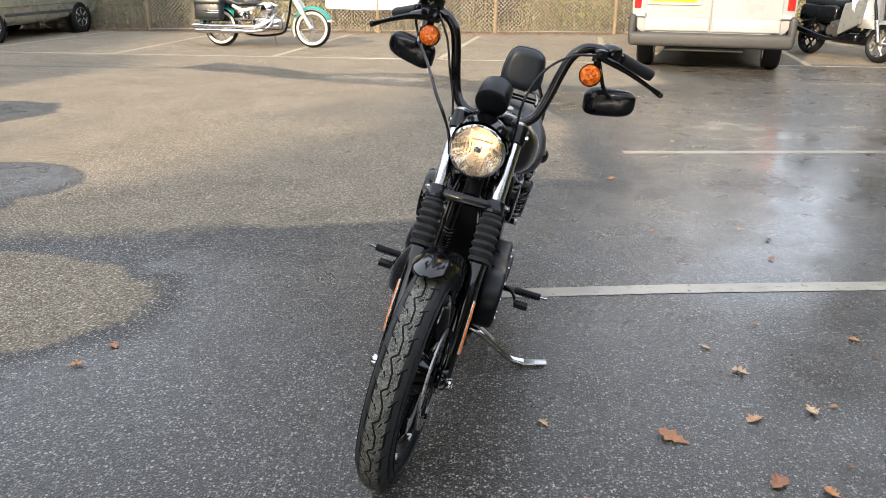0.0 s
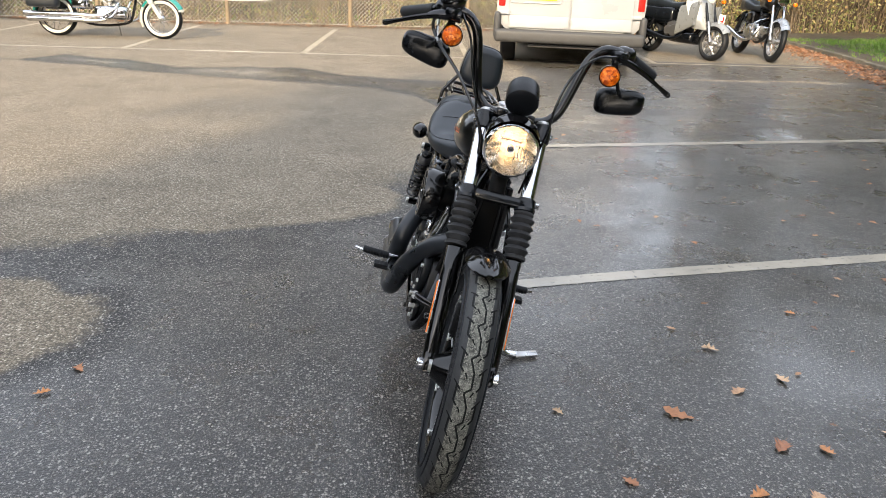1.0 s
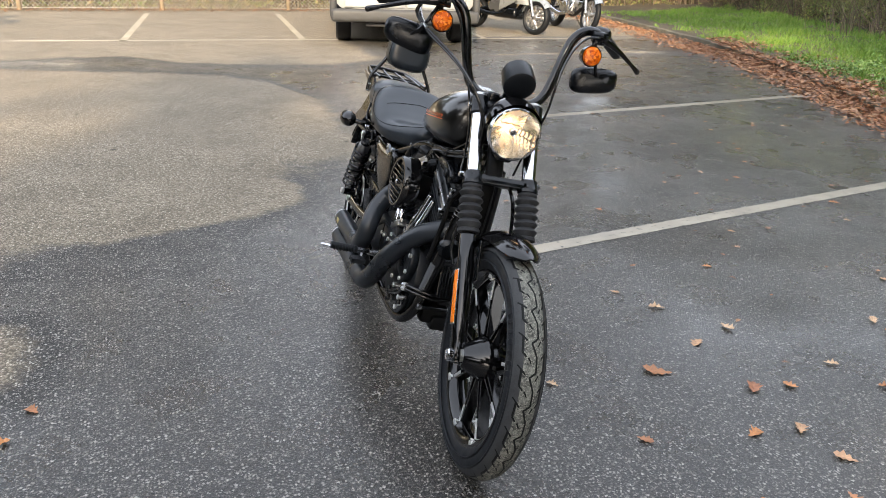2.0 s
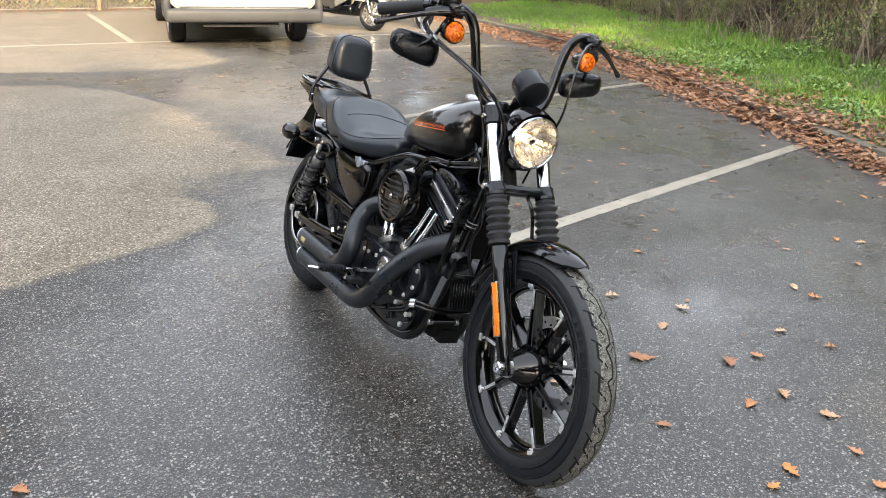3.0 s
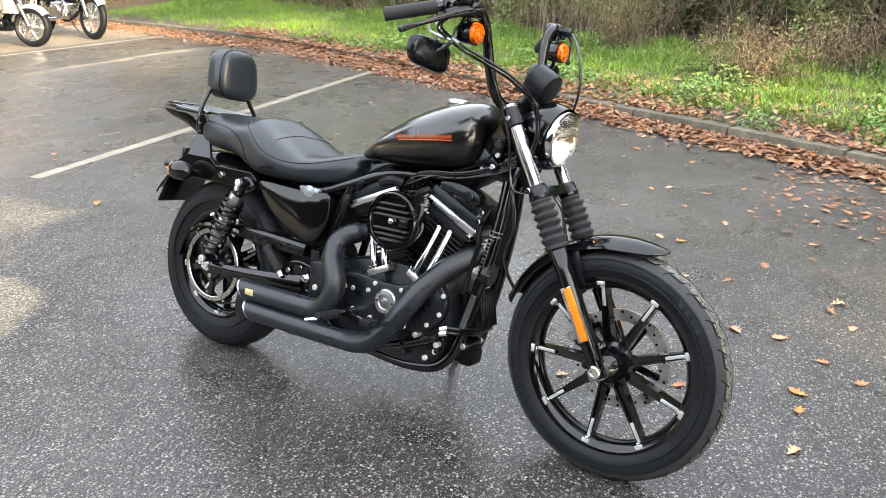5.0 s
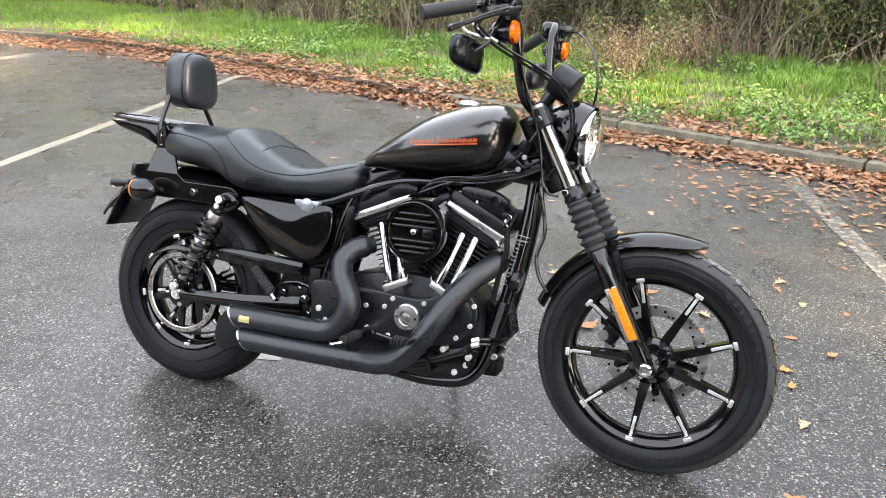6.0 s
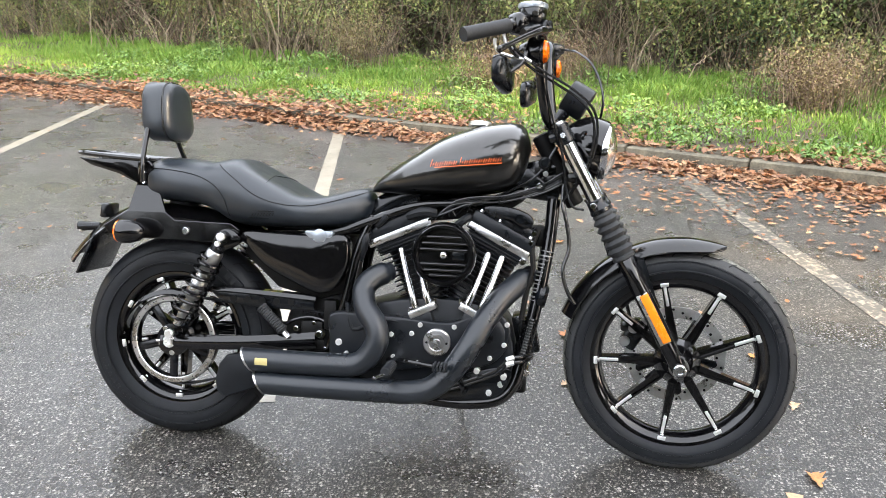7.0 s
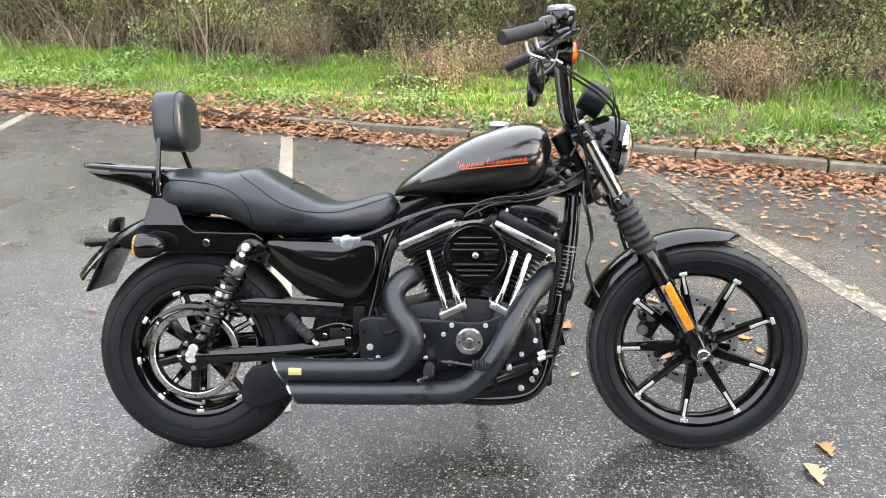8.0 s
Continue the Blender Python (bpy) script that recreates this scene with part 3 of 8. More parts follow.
def wheel(bike, name, c, R, w, rim_r, rim_w, first, xf, pulley):
    """Tyre, rim, nine spokes with bright machined tips, hub and axle."""
    put = lambda vf: moved(ring_at(c, vf), xf)
    hold = part(name, put(turned([(0.030, -0.07), (0.034, -0.066), (0.034, -0.045), (0.045, -0.035), (0.038, 0.0), (0.045, 0.035), (0.034, 0.045), (0.034, 0.066), (0.030, 0.07)], 28)), M_SATIN, bike, "black nine-spoke cast wheel")
    part("tyre", put(tyre_shape(R, w, rim_r)), M_RUBBER, hold, "black rubber tyre with worn tread")
    band = [(crown(R, w, rim_r, w * k / 8 * 0.50) + 0.0008, w * k / 8 * 0.50) for k in range(-8, 9)]
    part("tread_band", put(turned(band, 72, caps=False)), M_RUBBER if pulley else M_TREAD, hold, "worn grey-black tread, gritty with road dirt", smooth=80)
    for sgn in (-1, 1):
        if not pulley:
            edge = [(crown(R, w, rim_r, w * (0.50 + 0.045 * k)) + 0.0007, sgn * w * (0.50 + 0.045 * k)) for k in range(9)]
            part("tread_shoulder", put(turned(edge, 72, caps=False)), M_DUSTY_SHEEN, hold, "grey tread shoulder, dust and sky sheen in its colour", smooth=80)
        rings = []
        for k in (0.30, 0.62):
            rr = rim_r + (R - rim_r) * k
            yy = sgn * w * math.sqrt(max(0.0, 1 - k ** (2 / 0.62)))
            rings.append([(rr - 0.003, yy - sgn * 0.002), (rr - 0.001, yy + sgn * 0.0022), (rr + 0.001, yy + sgn * 0.0022), (rr + 0.003, yy - sgn * 0.002)])
        part("sidewall_ring", put(cat(*[turned(q, 72, caps=False) for q in rings])), M_RUBBER, hold)
    for a0 in (200, 20):
        for k in range(7):
            m = Matrix.Rotation(radians(-(a0 + 5.2 * k)), 4, "Y")
            rr = rim_r + (R - rim_r) * 0.47
            yy = w * math.sqrt(1 - 0.47 ** (2 / 0.62))
            part("sidewall_bar", put(moved(block(0.017, 0.0022, 0.011 if k % 3 else 0.015, (rr, -yy - 0.0002, 0), 0.0006, (0, 0, 18), seg=1), m)), M_RUBBER, hold, "embossed plain bar on the tyre wall")
    part("tread", put(tread_strips(R, w, rim_r, 25, 2)), M_DARK, hold, "raised dark strips for the shaded tread grooves", smooth=0)
    b = rim_w
    rim = [(rim_r + 0.004, -b), (rim_r + 0.004, -b + 0.004), (rim_r - 0.012, -b + 0.010), (rim_r - 0.020, -b + 0.018), (rim_r - 0.024, 0), (rim_r - 0.020, b - 0.018),
           (rim_r - 0.012, b - 0.010), (rim_r + 0.004, b - 0.004), (rim_r + 0.004, b), (rim_r - 0.006, b), (rim_r - 0.018, b - 0.006), (rim_r - 0.030, b - 0.020), (rim_r - 0.034, 0),
           (rim_r - 0.030, -b + 0.020), (rim_r - 0.018, -b + 0.006), (rim_r - 0.006, -b), (rim_r + 0.004, -b)]
    part("rim", put(turned(rim, 64, caps=False)), M_GLOSS, hold, "satin black wheel rim")
    base = spoke_shape(0.034, rim_r - 0.024, 0.0150, 0.0078, 0.0, 0.0, 0.0155)
    for i in range(9):
        a = first + i * 40
        m = Matrix.Rotation(radians(-a), 4, "Y")
        part("spoke", put(moved(base, m)), M_GLOSS, hold)
        for s in (-1, 1):
            tips = []
            tips.append(block(0.060, 0.004, 0.0090, (rim_r - 0.052, s * 0.0185, 0), 0.001))
            tips.append(block(0.012, 0.006, 0.023, (rim_r - 0.016, s * (b - 0.005), 0), 0.0015, (0, 0, 0)))
            tips.append(block(0.016, 0.004, 0.008, (rim_r - 0.024, s * (0.018 + b - 0.006) / 2, 0), 0.001, (0, 0, -s * 70)))
            part("spoke_tip", put(moved(cat(*tips), m)), M_TIP, hold, "bright machined spoke tip")
    return hold


def build_tank(bike):
    xs = np.r_[0.600, np.linspace(0.606, 1.062, 44), 1.068]
    top = curve_of([(0.600, 0.812), (0.620, 0.838), (0.66, 0.870), (0.724, 0.914), (0.797, 0.960), (0.869, 0.990), (0.941, 1.010), (1.010, 1.017), (1.045, 1.006), (1.062, 0.975), (1.068, 0.95)], xs)
    low = curve_of([(0.600, 0.796), (0.70, 0.794), (0.80, 0.795), (0.90, 0.803), (1.00, 0.820), (1.044, 0.850), (1.062, 0.90), (1.068, 0.93)], xs)
    half = curve_of([(0.600, 0.030), (0.62, 0.060), (0.68, 0.098), (0.76, 0.126), (0.86, 0.145), (0.95, 0.148), (1.02, 0.132), (1.05, 0.100), (1.068, 0.045)], xs)
    tank = part("fuel_tank", loft(xs, top, low, half, 2.7, 40, wide_at=0.28), M_TANK, bike, "charcoal black metallic fuel tank", smooth=60)
    part("filler_cap", turned([(0.034, 0), (0.037, 0.004), (0.036, 0.012), (0.028, 0.017), (0.01, 0.019)], 28, "Z", (0.914, -0.002, 1.003)), M_STEEL, tank, "dull silver filler cap")
    # plain slanted orange bars that follow the tank's side
    for s in (-1, 1):
        bars = []

        def on_side(x, z):
            t, lo, h = np.interp(x, xs, top), np.interp(x, xs, low), np.interp(x, xs, half)
            q = (z - (t + lo) / 2) / ((t - lo) / 2)
            y = h * (1 - abs(q) ** 2.7) ** (1 / 2.7) * (1 - 0.28 * max(0, q) ** 2)
            return Vector((x, s * (y + 0.0015), z))

        def dash(x0, z0, x1, z1, t):
            n = 6
            v = []
            for i in range(n + 1):
                x, z = x0 + (x1 - x0) * i / n, z0 + (z1 - z0) * i / n
                v += [tuple(on_side(x, z - t)), tuple(on_side(x, z + t))]
            bars.append(fix(v, [(2 * i, 2 * i + 1, 2 * i + 3, 2 * i + 2) for i in range(n)]))

        dash(0.800, 0.8775, 0.990, 0.8972, 0.0012)
        for x0, count in ((0.788, 6), (0.872, 9)):
            for k in range(count):
                x = x0 + 0.0132 * k
                z = 0.8800 + (x - 0.78) * 0.105
                tall = 0.0180 if k == 0 else 0.0105
                dash(x, z, x + 0.0046, z + tall, 0.0030)
                dash(x + 0.0062, z + 0.0012, x + 0.0100, z + 0.0095, 0.0022)
        part("emblem", cat(*bars), M_ORANGE, tank, "orange-red emblem of slanted bars", smooth=0)
    return tank


def folded(vf, side, rows):
    """A plate bent along level lines: rows of (height, shift of y to its own side)."""
    bm = bmesh.new()
    bv = [bm.verts.new(p) for p in vf[0]]
    for q in vf[1]:
        bm.faces.new([bv[i] for i in q])
    for z, _ in rows:
        bmesh.ops.bisect_plane(bm, geom=bm.verts[:] + bm.edges[:] + bm.faces[:], plane_co=(0, 0, z), plane_no=(0, 0, 1))
    for p in bm.verts:
        p.co.y += side * float(np.interp(p.co.z, [z for z, _ in rows], [d for _, d in rows]))
    return out_of(bm)


def build_seat(bike):
    xs = np.r_[-0.098, np.linspace(-0.09, 0.598, 60), 0.606]
    top = curve_of([(-0.098, 0.835), (-0.08, 0.866), (-0.04, 0.877), (0.03, 0.876), (0.10, 0.872), (0.15, 0.882), (0.195, 0.892), (0.235, 0.880), (0.29, 0.850), (0.355, 0.814), (0.411, 0.788), (0.476, 0.790), (0.54, 0.805), (0.585, 0.806), (0.606, 0.780)], xs)
    low = curve_of([(-0.098, 0.795), (-0.08, 0.755), (-0.02, 0.742), (0.08, 0.736), (0.14, 0.716), (0.19, 0.688), (0.25, 0.679), (0.40, 0.682), (0.55, 0.692), (0.59, 0.715), (0.606, 0.75)], xs)
    half = curve_of([(-0.098, 0.080), (-0.07, 0.118), (-0.02, 0.138), (0.04, 0.150), (0.11, 0.154), (0.18, 0.167), (0.27, 0.184), (0.36, 0.182), (0.44, 0.162), (0.52, 0.120), (0.58, 0.085), (0.606, 0.06)], xs)
    sag = curve_of([(-0.098, 0.0), (0.10, 0.004), (0.19, 0.010), (0.25, 0.020), (0.33, 0.018), (0.45, 0.010), (0.60, 0.0), (0.61, 0)], xs)
    seat = part("seat", loft(xs, top, low, half, 2.9, 44, sag, 0.22), M_LEATHER, bike, "black vinyl stepped dual seat with stitched seams", smooth=70)

    def skin(x, q):
        """A point on the seat's upper skin: q from 0 at the middle to 1 at the widest."""
        t, lo, h, sg = (np.interp(x, xs, k) for k in (top, low, half, sag))
        a = math.acos(min(1, abs(q) ** (2.9 / 2)))
        z = math.sin(a) ** (2 / 2.9)
        y = h * abs(q) * (1 - 0.22 * z * z)
        zz = (t + lo) / 2 + (t - lo) / 2 * z - sg * max(0.0, 1 - (y / h / 0.8) ** 2) * z
        return y, zz

    def flank(x, z):
        """Half width of the seat at a height on its side."""
        t, lo, h = (np.interp(x, xs, k) for k in (top, low, half))
        q = max(-0.98, min(0.98, (z - (t + lo) / 2) / ((t - lo) / 2)))
        return h * (1 - abs(q) ** 2.9) ** (1 / 2.9) * (1 - 0.22 * max(0.0, q) ** 2) + 0.001

    for s in (-1, 1):
        line = []
        for x, z in smooth_line([(-0.05, 0.842), (0.009, 0.840), (0.097, 0.827), (0.159, 0.800), (0.194, 0.759), (0.202, 0.712)], 30):
            line.append((x, s * flank(x, z), z))
        part("seam", tube(line, 0.0012, 5), M_DARK, seat)
    cross = []
    for q in np.linspace(-0.86, 0.86, 25):
        y, z = skin(0.315 - 0.03 * (1 - abs(q)), abs(q))
        cross.append((0.315 - 0.03 * (1 - abs(q)), math.copysign(y, q), z + 0.0008))
    part("seam", tube(cross, 0.0010, 5), M_DARK, seat)
    for sd in (-1, 1):
        welt = [(x, sd * flank(x, z), z) for x, z in smooth_line([(0.158, 0.861), (0.215, 0.827), (0.291, 0.778), (0.366, 0.756), (0.448, 0.755), (0.542, 0.78), (0.594, 0.798)], 40)]
        part("seam", tube(welt, 0.0011, 5), M_DARK, seat)
    mark = []
    for i in range(8):
        x, z = 0.283 + 0.009 * i, 0.722 + 0.0006 * i
        mark.append(block(0.0022, 0.003, 0.017 if i == 0 else 0.010, (x, -flank(x, z), z), 0.0006, (0, 24, 0), seg=1))
    for x, ln, z in ((0.300, 0.060, 0.713), (0.325, 0.050, 0.734)):
        mark.append(block(ln, 0.003, 0.0020, (x, -flank(x, z), z), 0.0006, seg=1))
    part("stitched_mark", cat(*mark), M_DARK, seat, "embossed plain stitched mark")
    # back rest on its sissy bar
    n = 40
    v = []
    for k, (dx, sc) in enumerate(((-0.046, 0.80), (-0.044, 0.93), (-0.036, 1.0), (0.012, 1.0), (0.030, 0.97), (0.042, 0.86), (0.046, 0.6))):
        for j in range(n):
            a = 2 * math.pi * j / n
            c, q = math.cos(a), math.sin(a)
            y = 0.089 * sc * math.copysign(abs(c) ** 0.62, c)
            z = 0.090 * sc * math.copysign(abs(q) ** 0.62, q)
            y *= 1 - 0.10 * (z / 0.09)
            v.append((-0.064 + dx - 0.08 * z, y, 1.016 + z))
    pad = part("backrest", fix(v, grid_faces(7, n) + [tuple(range(n)), tuple(range(6 * n, 7 * n))]), M_LEATHER, bike, "upright black vinyl passenger backrest pad", smooth=70)
    loop = [v[4 * n + j] for j in range(n)] + [v[4 * n]]
    part("piping", tube([(x - 0.006, y * 1.012, 1.016 + (z - 1.016) * 1.012) for x, y, z in loop], 0.003, 6), M_SATIN, pad)
    for s in (-1, 1):
        post = tube([(-0.073, s * 0.139, 0.80), (-0.074, s * 0.138, 0.86), (-0.080, s * 0.118, 0.90), (-0.088, s * 0.085, 0.955), (-0.09, s * 0.07, 1.0)], 0.0075, 10, 16)
        part("sissy_bar", post, M_GLOSS, bike, "gloss black sissy bar upright")
        plate = slab([(-0.094, 0.850), (-0.086, 0.862), (-0.062, 0.862), (-0.052, 0.850), (-0.030, 0.770), (-0.005, 0.715), (0.025, 0.692), (0.20, 0.690), (0.225, 0.672), (0.222, 0.628), (0.05, 0.632), (-0.10, 0.632), (-0.185, 0.640), (-0.205, 0.665), (-0.125, 0.715)], s * 0.124, s * 0.134, 0.003)
        side = part("fender_strut", folded(plate, s, ((0.712, 0.0), (0.789, -0.019), (0.862, -0.010))), M_GLOSS, bike, "gloss black side plate", smooth=4)
        for bx, bz in ((0.061, 0.661), (-0.07, 0.80), (-0.07, 0.83)):
            part("bolt", rod((bx, s * 0.130, bz), (bx, s * 0.143, bz), 0.011 if bz < 0.7 else 0.005, 12), M_CHROME, side)
    rack = []
    for y in (-0.095, -0.035, 0.035, 0.095):
        rack.append(tube([(-0.075, y, 0.868), (-0.19, y, 0.874), (-0.30, y * 0.85, 0.880)], 0.006, 8, 10))
    rack.append(tube([(-0.075, -0.12, 0.868), (-0.18, -0.118, 0.873), (-0.29, -0.10, 0.881), (-0.318, -0.06, 0.884), (-0.322, 0, 0.884), (-0.318, 0.06, 0.884), (-0.29, 0.10, 0.881), (-0.18, 0.118, 0.873), (-0.075, 0.12, 0.868)], 0.008, 8, 40))
    for x in (-0.13, -0.22):
        rack.append(tube([(x, -0.118, 0.869), (x, 0.118, 0.869)], 0.006, 8))
    carrier = part("luggage_rack", cat(*rack), M_GLOSS, bike, "black tubular luggage rack")
    for s in (-1, 1):
        part("rack_plate", slab([(-0.29, 0.866), (-0.25, 0.845), (-0.16, 0.822), (-0.10, 0.795), (-0.10, 0.862)], s * 0.116, s * 0.120, 0.001), M_GLOSS, carrier)


def build_rear(bike):
    hold = wheel(bike, "rear_wheel", RAX, 0.318, 0.070, 0.205, 0.052, 110, Matrix(), True)
    # drive pulley on the right side, bright toothed ring and spokes
    pul = part("pulley", ring_at(RAX, turned([(0.118, -0.088), (0.138, -0.088), (0.138, -0.064), (0.118, -0.064), (0.118, -0.088)], 64, caps=False)), M_SATIN, hold, "black belt pulley with bright rim")
    part("pulley_face", ring_at(RAX, turned([(0.119, -0.089), (0.1215, -0.0915), (0.1345, -0.0915), (0.137, -0.089)], 64, caps=False)), M_STEEL, pul, "bright pulley ring")
    for i in range(5):
        m = Matrix.Rotation(radians(72 * i + 20), 4, "Y")
        part("pulley_spoke", ring_at(RAX, moved(block(0.095, 0.012, 0.026, (0.075, -0.078, 0), 0.005), m)), M_SATIN, pul)
        part("pulley_bolt", ring_at(RAX, moved(rod((0.04, -0.08, 0), (0.04, -0.098, 0), 0.009, 8), m)), M_STEEL, pul)
    for i in range(24):
        a = radians(15 * i)
        part("pulley_rivet", ring_at(RAX, rod((0.128 * math.cos(a), -0.090, 0.128 * math.sin(a)), (0.128 * math.cos(a), -0.0925, 0.128 * math.sin(a)), 0.0022, 6)), M_DARK, pul)
    part("axle_nut", ring_at(RAX, turned([(0.020, -0.095), (0.020, -0.118), (0.013, -0.119), (0.013, -0.128), (0.007, -0.128), (0.006, -0.120)], 12)), M_TIP, hold, "bright axle nut")
    part("sprocket_hub", ring_at(RAX, turned([(0.052, -0.085), (0.050, -0.096), (0.03, -0.098)], 24)), M_SATIN, hold)
    # belt and its guards
    line = [(0.02, -0.076, 0.318 + 0.139), (0.25, -0.076, 0.440), (0.50, -0.076, 0.428), (0.55, -0.076, 0.395), (0.50, -0.076, 0.345), (0.25, -0.076, 0.245), (0.03, -0.076, 0.318 - 0.139), (-0.10, -0.076, 0.225), (-0.139, -0.076, 0.318), (-0.09, -0.076, 0.424), (0.02, -0.076, 0.457)]
    b = smooth_line(line, 80)
    v = []
    for i, p in enumerate(b):
        t = b[(i + 1) % 80] - b[i - 1]
        nrm = np.array([-t[2], 0, t[0]]) / max(1e-9, math.hypot(t[0], t[2]))
        for dy, dn in ((-0.012, -0.002), (0.012, -0.002), (0.012, 0.002), (-0.012, 0.002)):
            v.append((p[0] + nrm[0] * dn, p[1] + dy, p[2] + nrm[2] * dn))
    part("drive_belt", fix(v, grid_faces(80, 4, wrap_r=True)), M_RUBBER, bike, "black toothed drive belt")
    arc = [(0.158 * math.cos(a), -0.10, 0.318 + 0.158 * math.sin(a)) for a in np.linspace(radians(172), radians(78), 14)] + [(0.12, -0.10, 0.494), (0.30, -0.10, 0.490), (0.455, -0.10, 0.482)]
    g1 = smooth_line(arc, 40)
    v = []
    for p in g1:
        for dy, dz in ((-0.006, -0.016), (0.03, -0.004), (0.03, 0.0), (-0.006, 0.0), (-0.010, -0.006), (-0.010, -0.016)):
            v.append((p[0], p[1] + dy, p[2] + dz))
    grd = part("belt_guard", fix(v, grid_faces(40, 6) + [tuple(range(6)), tuple(range(39 * 6, 40 * 6))]), M_GLOSS, bike, "black upper belt guard with round holes")
    part("guard_web", slab([(0.13, 0.480), (0.45, 0.470), (0.45, 0.442), (0.30, 0.440), (0.16, 0.452)], -0.108, -0.103, 0.002), M_SATIN, grd)
    # raised dark discs in place of the shaded round holes
    for i in range(5):
        x = 0.20 + 0.045 * i
        part("guard_hole", turned([(0.0105, -0.1075), (0.0105, -0.1092), (0.003, -0.1092)], 14, "Y", (x, 0, 0.461)), M_DARK, grd)
    low = slab([(0.140, 0.205), (0.152, 0.255), (0.176, 0.284), (0.235, 0.298), (0.330, 0.300), (0.335, 0.225), (0.285, 0.198), (0.235, 0.174), (0.172, 0.152), (0.146, 0.170)], -0.098, -0.086, 0.005, 3)
    part("lower_guard", low, M_WRINKLE, bike, "black lower belt guard")
    # gearbox tail and frame casting between rear wheel and engine
    tail = part("gearbox_tail", cat(slab(rounded([(0.355, 0.300), (0.350, 0.380), (0.375, 0.450), (0.44, 0.478), (0.53, 0.490), (0.555, 0.40), (0.545, 0.29), (0.45, 0.270)], 40), -0.070, 0.070, 0.012), rod((0.475, -0.06, 0.355), (0.475, -0.098, 0.355), 0.036, 20), block(0.075, 0.030, 0.035, (0.445, -0.088, 0.335), 0.006)), M_DARK, bike, "dark gearbox casting behind the belt")
    part("pivot_nut", rod((0.475, -0.098, 0.372), (0.475, -0.116, 0.372), 0.017, 6), M_CHROME, tail, "bright pivot nut")
    for k in range(9):
        part("belt_tooth", block(0.006, 0.022, 0.007, (0.405 + 0.0125 * k, -0.076, 0.429 - 0.0006 * k), 0.001, seg=1), M_RUBBER, tail)
    for x, z in ((0.452, 0.398), (0.428, 0.330), (0.512, 0.325), (0.500, 0.452)):
        part("bolt", rod((x, -0.085, z), (x, -0.104, z), 0.0062, 8), M_CHROME, tail)
    part("breather_hose", tube([(0.36, -0.10, 0.392), (0.40, -0.108, 0.412), (0.445, -0.108, 0.420), (0.49, -0.10, 0.405), (0.53, -0.09, 0.372)], 0.0048, 8, 20), M_CABLE, tail)
    for s in (-1, 1):
        arm = part("swingarm", cat(tube([(-0.03, s * 0.108, 0.316), (0.05, s * 0.108, 0.319), (0.25, s * 0.112, 0.331), (0.46, s * 0.108, 0.352)], [0.018, 0.024, 0.022, 0.026], 10, 14, 0.6), rod((0, s * 0.095, 0.318), (0, s * 0.118, 0.318), 0.024, 16)), M_GLOSS, bike, "black swingarm leg")
        part("adjuster", rod((-0.045, s * 0.108, 0.316), (0.0, s * 0.108, 0.318), 0.006, 8), M_CHROME, arm)
        # shock absorber
        a, c = Vector((0.186, s * 0.150, 0.652)), Vector((0.022, s * 0.140, 0.352))
        ax = (c - a).normalized()
        shock = part("shock_absorber", cat(rod(a + ax * 0.035, a + ax * 0.10, 0.020, 16), rod(a + ax * 0.18, c - ax * 0.02, 0.009, 12), rod(a + Vector((0, s * 0.02, 0)), a - Vector((0, s * 0.05, 0)), 0.016, 14), rod(c + Vector((0, s * 0.016, 0)), c - Vector((0, s * 0.035, 0)), 0.015, 14)), M_SATIN, bike, "rear shock absorber with exposed coil spring")
        part("damper_rod", rod(a + ax * 0.16, c - ax * 0.03, 0.013, 14), M_STEEL, shock)
        part("shock_body", lathe(a + ax * 0.05, a + ax * 0.215, [(0.022, 0), (0.025, 0.05), (0.025, 0.3), (0.022, 0.33), (0.022, 0.6), (0.025, 0.63), (0.025, 0.95), (0.02, 1)], 18), M_STEEL, shock, "bright shock body")
        m = aimed(a, c)
        turns, helix = 8.5, []
        for k in range(200):
            u = k / 199
            h = 0.075 + 0.222 * (u**1.15)
            helix.append(tuple(m @ Vector((0.033 * math.cos(u * turns * 2 * math.pi), 0.033 * math.sin(u * turns * 2 * math.pi), h))))
        part("spring", tube(helix, 0.0052, 8), M_GLOSS, shock, "black coil spring")
        part("top_bolt", rod(a + Vector((0, s * 0.018, 0)), a + Vector((0, s * 0.03, 0)), 0.013, 8), M_TIP, shock)
        part("eye_bolt", rod(a + ax * 0.024 + Vector((0, s * 0.016, 0)), a + ax * 0.024 + Vector((0, s * 0.025, 0)), 0.009, 8), M_TIP, shock)
        part("bottom_bolt", rod(c + Vector((0, s * 0.014, 0)), c + Vector((0, s * 0.027, 0)), 0.014, 8), M_TIP, shock)
        part("shock_cover", slab(rounded([(0.215, 0.668), (0.235, 0.64), (0.20, 0.615), (0.155, 0.605), (0.15, 0.64), (0.18, 0.672)], 30), s * 0.120, s * 0.146, 0.004), M_GLOSS, shock)
    # mudguard over the rear wheel, its tail flaring away from the tyre
    swell = lambda a: 0.034 * min(1.0, max(0.0, (math.degrees(a) - 92) / 22))
    v = []
    arcs = np.linspace(radians(146), radians(48), 34)
    for a in arcs:
        for q in np.linspace(-1, 1, 17):
            r = 0.425 + swell(a) - 0.035 * abs(q) ** 3.2
            y = 0.096 * q
            v.append((0.02 + r * math.cos(a), y, 0.305 + r * math.sin(a)))
        for q in np.linspace(1, -1, 17):
            r = 0.420 + swell(a) - 0.035 * abs(q) ** 3.2
